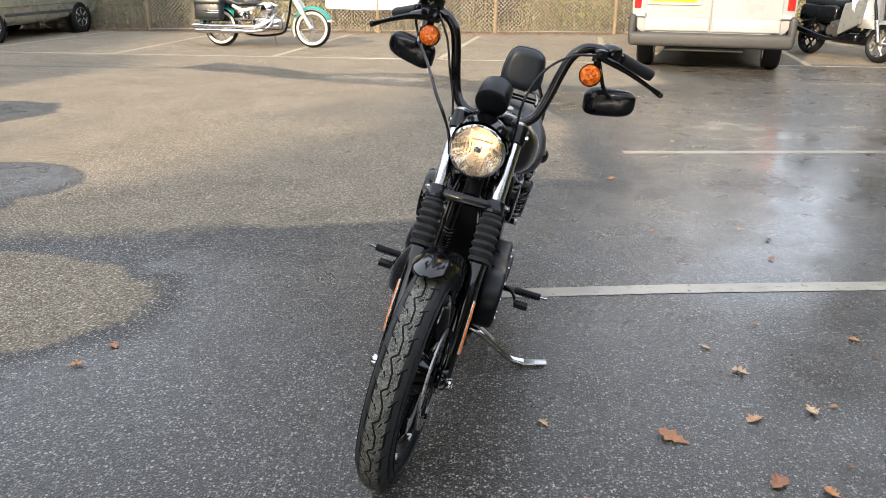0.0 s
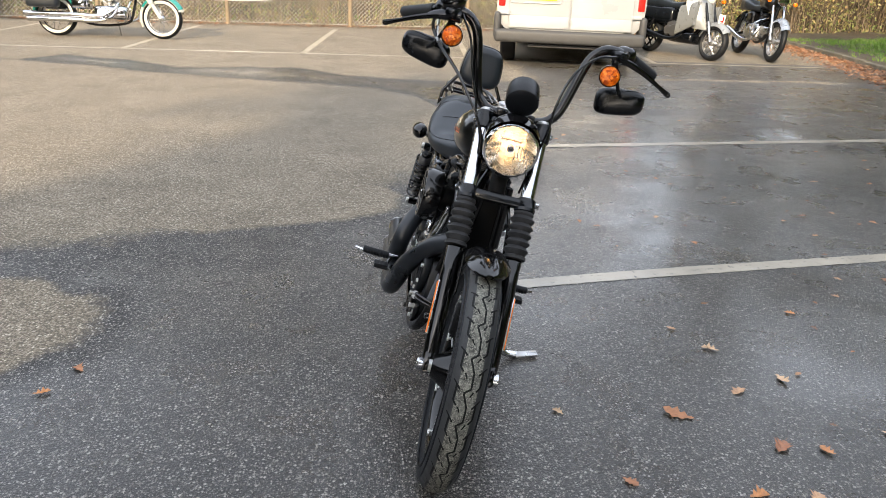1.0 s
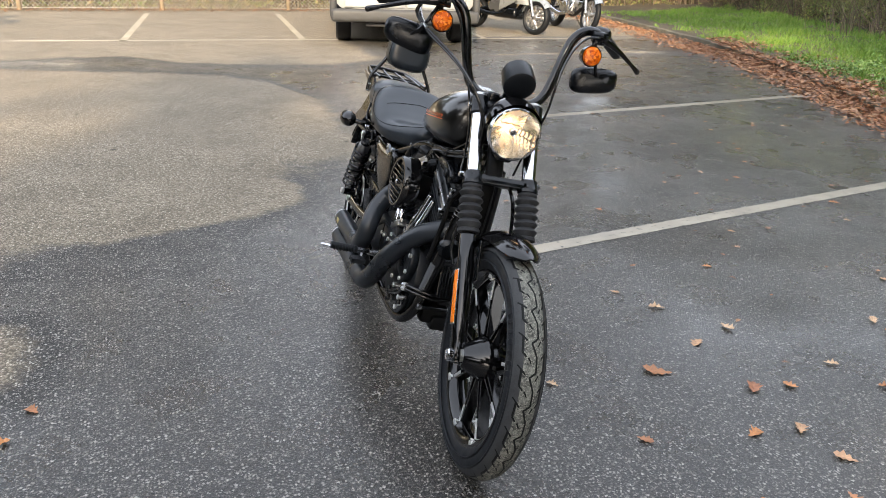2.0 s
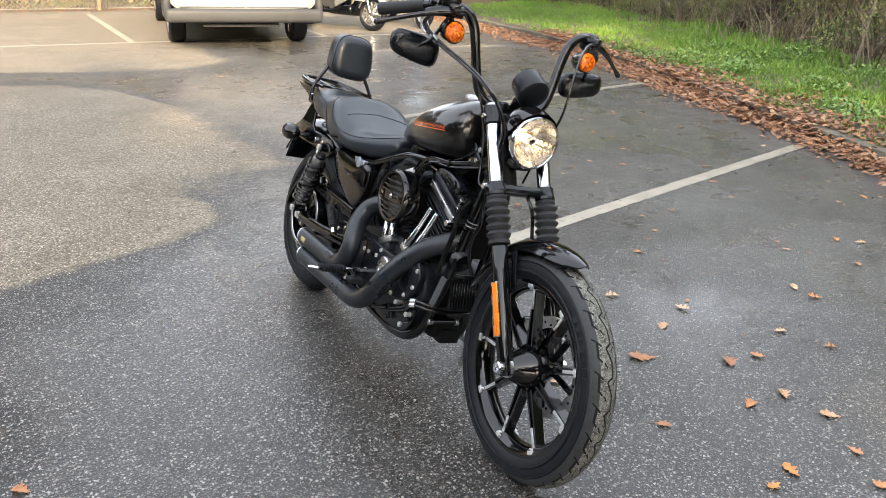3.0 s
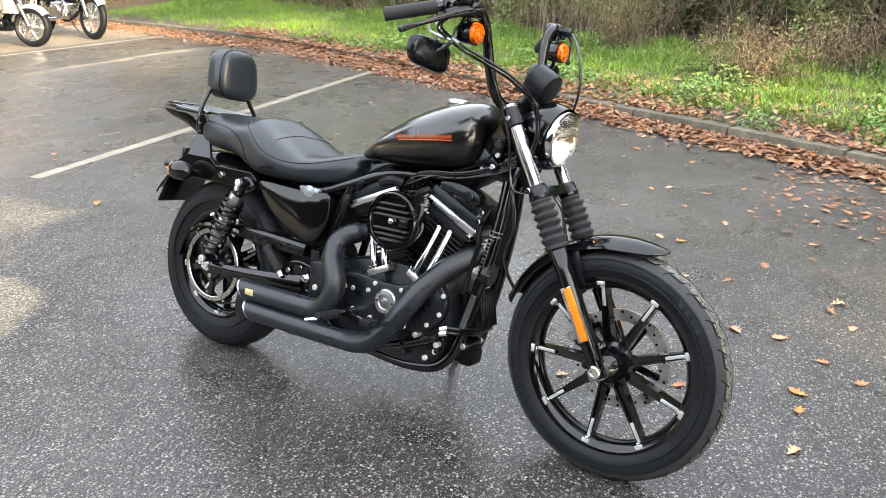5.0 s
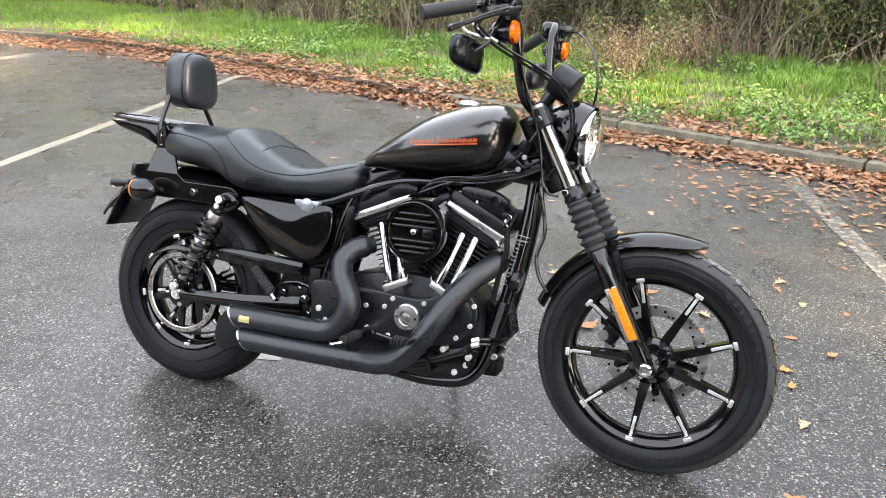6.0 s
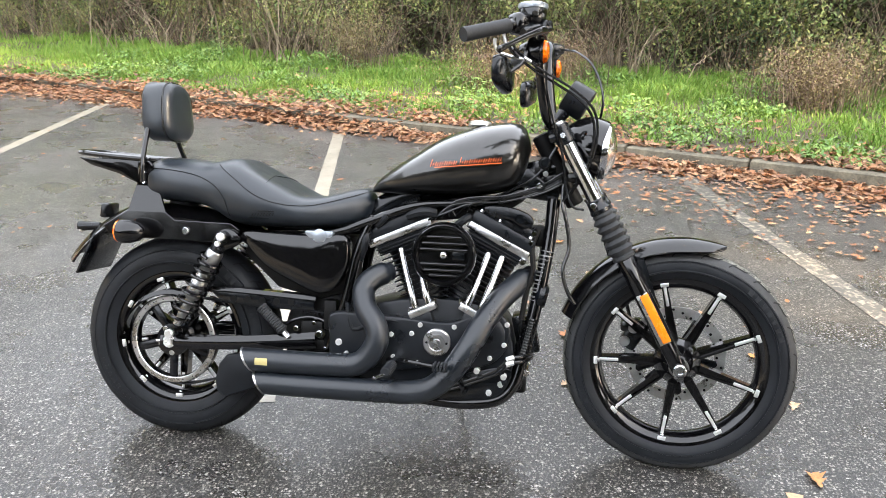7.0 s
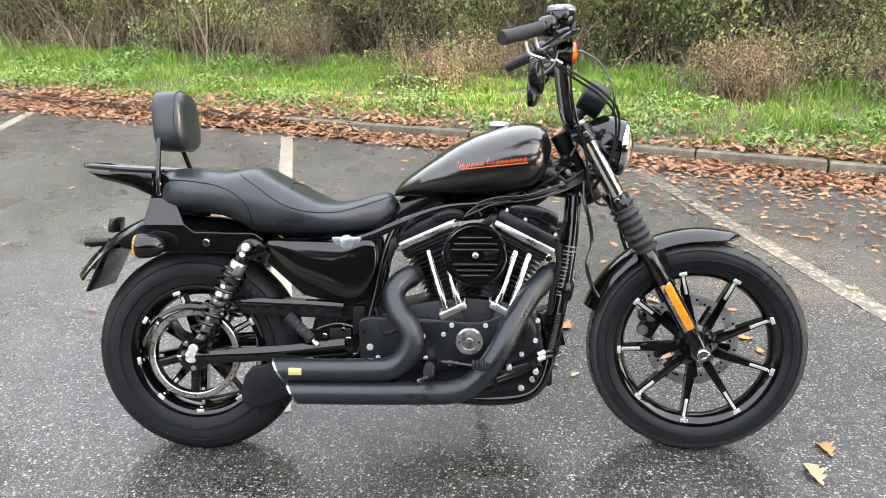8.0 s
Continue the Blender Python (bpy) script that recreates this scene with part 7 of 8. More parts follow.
def build_fence():
    fy = lambda x: 17.65 + 0.02 * (x + 4)
    fence = tagged(new("fence"), "chain-link fence with wooden posts at the edge of the car park", "fence", kind="structure")
    x = -13.0
    while x < 6.2:
        put_mesh("post", cat(rod((x, fy(x), -0.1), (x, fy(x), 1.85), 0.045, 10)), M_POST, fence)
        x += 2.6
    v, f = [], []
    step, top = 0.085, 1.75
    x0, x1 = -13.0, 6.2
    for s in (1, -1):
        n = int((x1 - x0 + top) / step)
        for i in range(n):
            a = x0 + i * step - (top if s > 0 else 0)
            p, q = (a, 0.03), (a + s * top, top) if s > 0 else (a - top, top)
            if s < 0:
                p, q = (a, 0.03), (a - top, top)
            k = len(v)
            t = 0.0036
            for (px, pz) in (p, q):
                v += [(px - t, fy(px) + s * 0.003, pz), (px + t, fy(px) + s * 0.003, pz), (px, fy(px) + s * 0.003 + t, pz)]
            f += [(k, k + 1, k + 4, k + 3), (k + 1, k + 2, k + 5, k + 4), (k + 2, k, k + 3, k + 5)]
    ob = put_mesh("mesh_wire", (v, f), M_WIRE, fence, smooth=0)
    tagged(ob, kind="stuff")
    for z in (0.05, 0.9, 1.75):
        put_mesh("line_wire", tube([(x0, fy(x0) - 0.006, z), (x1, fy(x1) - 0.006, z)], 0.004, 6), M_WIRE, fence)
    rng = random.Random(51)
    pts, sp = [], []
    while len(pts) < 34000:
        px = rng.uniform(-14, 15.5)
        z = rng.random() ** 1.2 * 2.0
        if noise.noise((px * 0.9, z * 1.1, 2)) + 0.45 < rng.random() * 0.9:
            continue
        pts.append((px, fy(px) + 0.12 + rng.random() * 1.3, z + 0.02))
    for _ in range(1700):
        px = rng.uniform(-14, 15.5)
        sp.append((px, fy(px) + rng.uniform(0.08, 1.2), 0))
    tagged(put_mesh("bracken", leaf_cloud(pts, rng, 0.04, 0.11), M_BRACKEN, smooth=0), "dry brown and green bracken behind the fence", "bracken", kind="stuff")
    tagged(put_mesh("bracken_stems", stems(sp, rng, 0.6, 1.9, 0.008, 0.5), M_TWIG, smooth=0), "dry tan stalks behind the fence", "stems", kind="stuff")
    lit_ = []
    for _ in range(1500):
        px = rng.uniform(-14, 7)
        lit_.append((px, fy(px) - abs(rng.gauss(0, 0.22)), 0.012 + 0.03 * rng.random()))
    tagged(put_mesh("fence_litter", leaf_cloud(lit_, rng, 0.05, 0.10, 0.8), M_FALLEN, smooth=0), "brown dead leaves along the foot of the fence", "leaves", kind="stuff")
    v = [(-16, 19.3, 0), (19, 19.9, 0), (19, 20.6, 2.6), (-16, 20.0, 2.6), (-16, 26, 2.8), (19, 26, 2.8)]
    tagged(put_mesh("fence_bank", (v, [(0, 1, 2, 3), (3, 2, 5, 4)]), M_SOIL), "earth bank behind the fence", "bank", kind="structure")
    # white cloth banner tied on the fence, its lower edge in view
    n = 24
    v = []
    for i in range(n + 1):
        u = i / n
        px = -3.75 + 2.1 * u
        for z in np.linspace(0.51, 1.30, 6):
            v.append((px, fy(px) - 0.03 - 0.012 * math.sin(u * 19 + z * 5), z - 0.03 * math.sin(u * math.pi)))
    vf = (v, grid_faces(n + 1, 6, wrap_c=False))
    back = ([(a, b + 0.004, c) for a, b, c in v], [tuple(reversed(q)) for q in vf[1]])
    tagged(put_mesh("banner", cat(vf, back), M_CLOTH), "plain white cloth banner tied to the fence", "banner")


# ---- parked vehicles ----
M_WHITE = plain("white_van_paint", (0.36, 0.375, 0.39), 0.35, var=0.06, scale=2, coat=0.5)
M_GREYPLASTIC = plain("grey_bumper_plastic", (0.048, 0.049, 0.05), 0.6, var=0.2, bump=0.1, fine=200)
M_RED = plain("red_lamp", (0.55, 0.015, 0.01), 0.15, var=0.1, coat=0.5)
M_CLEAR = plain("frosted_lamp", (0.65, 0.63, 0.58), 0.2, var=0.1)
M_YELLOW = plain("yellow_plate", (0.85, 0.62, 0.03), 0.4, var=0.05)
M_CARPAINT = plain("silver_green_car_paint", (0.33, 0.33, 0.27), 0.28, 0.5, var=0.08, scale=2, coat=0.8)
M_WINDOW = plain("dark_window", (0.02, 0.022, 0.024), 0.05, var=0.1, rvar=0.02)
M_ALLOY = plain("alloy_wheel", (0.50, 0.50, 0.50), 0.3, 0.9, var=0.15)
M_TEAL = plain("teal_paint", (0.02, 0.24, 0.20), 0.18, 0.2, var=0.1, coat=1.0)
M_CREAM = plain("cream_paint", (0.52, 0.52, 0.47), 0.3, var=0.06, coat=0.8)
M_WHITEWALL = plain("whitewall_rubber", (0.50, 0.48, 0.42), 0.6, var=0.15)
M_GREYFAIRING = plain("grey_fairing", (0.24, 0.255, 0.26), 0.35, 0.3, var=0.1, coat=0.4)


def road_wheel(host, c, R, w, disc_mat, axis="X"):
    """A car wheel: tyre, dish and hub."""
    tyre_ = turned([(R * 0.62, -w), (R * 0.90, -w * 1.05), (R * 0.985, -w * 0.8), (R, -w * 0.4), (R, w * 0.4), (R * 0.985, w * 0.8), (R * 0.90, w * 1.05), (R * 0.62, w)], 36, axis, c)
    ob = part("wheel", tyre_, M_RUBBER, host, "black car tyre on its rim")
    for s in (-1, 1):
        part("wheel_rim", turned([(R * 0.64, s * w * 0.95), (R * 0.60, s * w * 1.04), (R * 0.52, s * w * 0.7), (R * 0.2, s * w * 0.8), (R * 0.02, s * w * 0.85)], 30, axis, c), disc_mat, ob)
        for i in range(6):
            m = Matrix.Translation(c) @ Matrix.Rotation(radians(60 * i), 4, axis)
            part("wheel_spoke", moved(block(w * 0.3, R * 0.10, R * 0.40, (s * w * 0.92, 0, R * 0.38), 0.006), m), disc_mat, ob)
    return ob


def build_van():
    m = Matrix.Translation((3.20, 12.16, 0.0)) @ Matrix.Rotation(radians(-14.0), 4, "Z") @ Matrix.Scale(1.10, 4)
    van = thing("van", m, "white panel van parked with its rear doors to the camera", "van")
    # cross-section rings along y, from tail to nose
    v = []
    n = 40
    rings = [(-0.80, 0.93, 0.46, 1.92, 4.5), (-0.76, 0.965, 0.42, 1.98, 6), (0.2, 0.985, 0.46, 2.02, 6), (2.4, 0.985, 0.46, 2.02, 6), (2.9, 0.97, 0.46, 1.90, 5), (3.35, 0.94, 0.46, 1.25, 4.5), (3.9, 0.86, 0.46, 1.05, 4), (4.0, 0.75, 0.52, 0.95, 4)]
    for y, w, lo, hi, e in rings:
        for j in range(n):
            a = 2 * math.pi * j / n
            c, s = math.cos(a), math.sin(a)
            z = math.copysign(abs(s) ** (2 / e), s)
            v.append((w * math.copysign(abs(c) ** (2 / e), c) * (1 - 0.06 * max(0, z)), y, (lo + hi) / 2 + (hi - lo) / 2 * z))
    body = part("body", fix(v, grid_faces(len(rings), n) + [tuple(range(n)), tuple(range((len(rings) - 1) * n, len(rings) * n))]), M_WHITE, van, "white painted van body")
    for s in (-1, 1):
        door = part("rear_door", block(0.80, 0.03, 1.34, (s * 0.405, -0.805, 1.17), 0.02), M_WHITE, van, "white rear door")
        part("door_window", block(0.60, 0.012, 0.46, (s * 0.41, -0.822, 1.48), 0.03), M_WINDOW, door)
        part("lower_panel", block(0.76, 0.010, 0.15, (s * 0.405, -0.822, 0.585), 0.006), M_WHITE, door)
        lamp = part("tail_lamp", block(0.085, 0.06, 0.42, (s * 0.895, -0.79, 0.98), 0.015), M_RED, van, "red tail lamp")
        part("reverse_lens", block(0.08, 0.062, 0.10, (s * 0.895, -0.792, 1.10), 0.012), M_CLEAR, lamp)
        part("hinge", cat(block(0.13, 0.03, 0.045, (s * 0.845, -0.825, 0.695), 0.008), rod((s * 0.80, -0.84, 0.67), (s * 0.80, -0.84, 0.72), 0.012, 8)), M_WHITE, van)
        part("bumper_end", block(0.09, 0.34, 0.34, (s * 0.945, -0.68, 0.53), 0.04, seg=3), M_GREYPLASTIC, van)
    part("bumper", cat(block(1.95, 0.14, 0.165, (0, -0.83, 0.405), 0.045, seg=3)), M_GREYPLASTIC, van, "grey plastic rear bumper")
    part("handle_panel", block(0.16, 0.014, 0.08, (0.13, -0.826, 0.97), 0.02), M_GREYPLASTIC, van)
    plate = part("number_plate", block(0.54, 0.012, 0.115, (-0.46, -0.830, 0.915), 0.004), M_YELLOW, van, "yellow number plate with dark bars")
    part("plate_recess", block(0.66, 0.008, 0.20, (-0.46, -0.824, 0.92), 0.02), M_WHITE, plate)
    for k in range(7):
        part("plate_bar", block(0.045, 0.004, 0.075, (-0.46 - 0.22 + 0.073 * k, -0.8375, 0.915), 0), M_DARK, plate)
    under = part("underbody", block(1.7, 4.2, 0.16, (0, 1.6, 0.38), 0.04), M_DARK, van)
    part("tow_step", block(0.95, 0.10, 0.045, (-0.05, -0.72, 0.285), 0.012), M_GREYPLASTIC, van, "grey step below the bumper")
    part("exhaust_box", rod((-0.3, -0.1, 0.36), (0.5, -0.1, 0.36), 0.09, 14), M_STEEL, under)
    for s in (-1, 1):
        for y in (0.0, 2.9):
            road_wheel(van, (s * 0.80, y, 0.325), 0.325, 0.10, M_STEEL)


def build_car():
    m = Matrix.Translation((-9.05, 17.0, 0.0)) @ Matrix.Rotation(radians(-4.0), 4, "Z") @ Matrix.Scale(1.05, 4)
    car = thing("car", m, "silver-green saloon car parked by the fence", "car")
    # profile along y (nose towards the camera), right flank at x = 0
    xs = np.linspace(-3.55, 0.85, 30)
    body_top = np.interp(xs, [-3.55, -3.4, -2.2, -1.6, -0.6, 0.2, 0.7, 0.85], [0.62, 0.74, 0.92, 0.95, 0.96, 0.95, 0.93, 0.80])
    low = np.interp(xs, [-3.55, -3.3, 0.6, 0.85], [0.38, 0.22, 0.24, 0.42])
    half = np.interp(xs, [-3.55, -3.3, -2.6, 0.3, 0.7, 0.85], [0.62, 0.78, 0.87, 0.87, 0.80, 0.70])
    turn = Matrix.Translation((-0.87, 0, 0)) @ Matrix.Rotation(radians(90), 4, "Z")
    part("body", moved(loft(xs, body_top, low, half, 4.5, 36), turn), M_CARPAINT, car, "silver-green car body", smooth=50)
    xs2 = np.linspace(-2.3, 0.35, 16)
    roof = np.interp(xs2, [-2.3, -1.5, -0.6, 0.35], [0.92, 1.36, 1.38, 0.94])
    part("cabin", moved(loft(xs2, roof, np.full(16, 0.85), np.full(16, 0.72), 3.5, 30), turn), M_WINDOW, car, "dark glazed cabin")
    part("sill_strip", block(0.02, 2.0, 0.05, (0.005, -1.3, 0.46), 0.008), M_GREYPLASTIC, car)
    part("rub_strip", block(0.025, 2.2, 0.012, (0.004, -1.3, 0.60), 0.004), M_CHROME, car)
    for y in (0.0, -2.65):
        arch = turned([(0.36, -0.03), (0.36, 0.012), (0.33, 0.014), (0.33, -0.03)], 30, "X", (-0.02, y, 0.31), caps=False)
        wl = road_wheel(car, (-0.085, y, 0.31), 0.31, 0.095, M_ALLOY)
        part("arch_lining", arch, M_DARK, wl)
        road_wheel(car, (-1.655, y, 0.31), 0.31, 0.095, M_ALLOY)


def laced_wheel(host, c, R, w, rim_mat, whitewall, spokes):
    ob = part("wheel", ring_at(c, tyre_shape(R, w, R * 0.72, 48)), M_RUBBER, host, "tyre with a broad white wall" if whitewall else "black motorcycle tyre")
    if whitewall:
        for s in (-1, 1):
            part("white_wall", ring_at(c, turned([(R * 0.735, s * w * 0.80), (R * 0.80, s * w * 1.0), (R * 0.88, s * w * 0.96)], 40, caps=False)), M_WHITEWALL, ob, "white tyre wall")
    part("rim", ring_at(c, turned([(R * 0.735, -w * 0.7), (R * 0.70, -w * 0.6), (R * 0.68, 0), (R * 0.70, w * 0.6), (R * 0.735, w * 0.7)], 40, caps=False)), rim_mat, ob)
    part("hub", ring_at(c, turned([(0.03, -0.06), (0.045, -0.05), (0.03, 0), (0.045, 0.05), (0.03, 0.06)], 18)), rim_mat, ob)
    for i in range(spokes):
        a = 2 * math.pi * i / spokes
        b = a + (0.35 if i % 2 else -0.35)
        s = 1 if i % 2 else -1
        part("spoke", ring_at(c, rod((0.04 * math.cos(b), s * 0.045, 0.04 * math.sin(b)), (R * 0.69 * math.cos(a), 0, R * 0.69 * math.sin(a)), 0.004 if spokes > 10 else 0.014, 5)), rim_mat, ob)
    return ob


def guard(R, w, a0, a1, c):
    v = []
    for a in np.linspace(radians(a0), radians(a1), 20):
        for q in np.linspace(-1, 1, 11):
            r = R - 0.06 * abs(q) ** 2.5
            v.append((c[0] + r * math.cos(a), w * q, c[2] + r * math.sin(a)))
        for q in np.linspace(1, -1, 11):
            r = R - 0.006 - 0.06 * abs(q) ** 2.5
            v.append((c[0] + r * math.cos(a), w * 0.95 * q, c[2] + r * math.sin(a)))
    return fix(v, grid_faces(20, 22) + [tuple(range(22)), tuple(range(19 * 22, 20 * 22))])


def build_cruiser():
    m = Matrix.Translation((-4.97, 14.36, 0)) @ Matrix.Rotation(radians(-5.5), 4, "Z") @ Matrix.Rotation(radians(-7), 4, "X") @ Matrix.Scale(1.0, 4)
    b = thing("touring_motorcycle", m, "teal and cream touring motorcycle with whitewall tyres and black panniers", "motorcycle")
    R, F = (0, 0, 0.33), (1.74, 0, 0.33)
    laced_wheel(b, R, 0.33, 0.065, M_CHROME, True, 20)
    laced_wheel(b, F, 0.33, 0.065, M_CHROME, True, 20)
    part("front_guard", guard(0.385, 0.09, 20, 190, F), M_CREAM, b, "cream front mudguard")
    part("guard_top", guard(0.393, 0.100, 25, 150, F), M_TEAL, b, "teal mudguard top")
    part("guard_skirt", guard(0.375, 0.105, 150, 205, F), M_CREAM, b, "cream mudguard skirt")
    part("saddle_trim", tube([(0.30, -0.17, 0.70), (0.50, -0.19, 0.62), (0.70, -0.17, 0.66)], 0.03, 10, 14), M_CREAM, b)
    for s in (-1, 1):
        part("fork_shroud", rod((1.40, s * 0.11, 0.90), (1.60, s * 0.11, 0.56), 0.045, 14), M_CREAM, b)
        part("crash_bar", tube([(1.28, s * 0.06, 0.62), (1.30, s * 0.28, 0.54), (1.24, s * 0.28, 0.34), (1.16, s * 0.08, 0.26)], 0.016, 10, 20), M_CHROME, b)
        part("oil_tank", block(0.22, 0.04, 0.20, (0.42, s * 0.15, 0.55), 0.03, seg=3), M_CHROME, b)
    part("rear_guard", guard(0.40, 0.10, 20, 170, R), M_TEAL, b, "teal rear mudguard")
    for s in (-1, 1):
        part("fork", rod((1.36, s * 0.10, 0.95), (1.74, s * 0.10, 0.33), 0.032, 14), M_CREAM, b, "cream fork cover")
        bag = part("pannier", block(0.52, 0.18, 0.36, (-0.12, s * 0.23, 0.62), 0.06, seg=3), M_LEATHER, b, "black leather pannier with studs")
        part("pannier_lid", block(0.54, 0.20, 0.13, (-0.12, s * 0.23, 0.75), 0.05, seg=3), M_LEATHER, bag)
        for k in range(6):
            part("stud", rod((-0.30 + 0.075 * k, s * 0.325, 0.70), (-0.30 + 0.075 * k, s * 0.335, 0.70), 0.010, 8), M_CHROME, bag)
        for z in (0.60, 0.56):
            part("strap", block(0.44, 0.006, 0.012, (-0.12, s * 0.322, z), 0.002), M_CHROME, bag)
    xs = np.linspace(0.72, 1.30, 20)
    part("fuel_tank", loft(xs, np.interp(xs, [0.72, 0.95, 1.2, 1.30], [0.86, 1.0, 1.03, 0.95]), np.full(20, 0.80), np.interp(xs, [0.72, 0.95, 1.2, 1.3], [0.07, 0.16, 0.16, 0.08]), 2.6, 28), M_TEAL, b, "teal fuel tank")
    xs = np.linspace(-0.05, 0.75, 18)
    part("seat", loft(xs, np.interp(xs, [-0.05, 0.2, 0.4, 0.75], [0.86, 0.88, 0.76, 0.82]), np.full(18, 0.70), np.interp(xs, [-0.05, 0.2, 0.45, 0.75], [0.10, 0.14, 0.17, 0.07]), 3, 26), M_LEATHER, b, "black leather saddle")
    part("crankcase", cat(block(0.55, 0.26, 0.22, (0.92, 0, 0.40), 0.06, seg=3), rod((0.80, -0.16, 0.38), (0.80, 0.16, 0.38), 0.10, 24)), M_CHROME, b, "chrome engine cases")
    for t in (-22, 22):
        mm = Matrix.Translation((0.92, 0, 0.42)) @ Matrix.Rotation(radians(t), 4, "Y")
        part("cylinder", moved(cat(*[block(0.15, 0.15, 0.008, (0, 0, 0.12 + 0.02 * k), 0.003, seg=1) for k in range(8)], rod((0, 0, 0.05), (0, 0, 0.30), 0.055, 14)), mm), M_STEEL, b)
        part("rocker_cover", moved(block(0.18, 0.17, 0.07, (0, 0, 0.32), 0.02), mm), M_CHROME, b)
    part("air_filter", turned([(0.10, -0.12), (0.10, -0.17), (0.06, -0.185), (0.01, -0.19)], 28, "Y", (0.93, 0, 0.66)), M_CHROME, b)
    for z, x0 in ((0.34, -0.45), (0.26, -0.40)):
        part("exhaust", tube([(x0, -0.20, z), (0.3, -0.20, z), (0.75, -0.20, z), (0.98, -0.18, z + 0.08), (1.05, -0.10, 0.55)], [0.045, 0.045, 0.035, 0.028, 0.028], 14, 30), M_CHROME, b, "long chrome exhaust")
    part("frame_rail", tube([(1.34, 0, 0.85), (1.27, 0, 0.45), (1.15, 0, 0.24), (0.5, 0, 0.22), (0.2, 0, 0.5)], 0.022, 10, 24), M_GLOSS, b)
    part("side_case", block(0.20, 0.24, 0.20, (0.47, 0, 0.56), 0.04), M_CHROME, b)
    part("foot_board", block(0.32, 0.12, 0.02, (1.02, -0.26, 0.30), 0.008), M_SATIN, b)
    part("lamp", turned([(0.02, -0.13), (0.08, -0.09), (0.095, 0.0), (0.085, 0.03), (0.01, 0.04)], 28, "X", (1.50, 0, 0.98)), M_CHROME, b)
    part("handlebar", tube([(1.15, -0.42, 1.05), (1.28, -0.30, 1.12), (1.36, -0.10, 1.05), (1.36, 0.10, 1.05), (1.28, 0.30, 1.12), (1.15, 0.42, 1.05)], 0.014, 10, 30), M_CHROME, b)
    part("stand", rod((0.95, 0.12, 0.25), (0.92, 0.33, 0.045), 0.012, 8), M_CHROME, b)


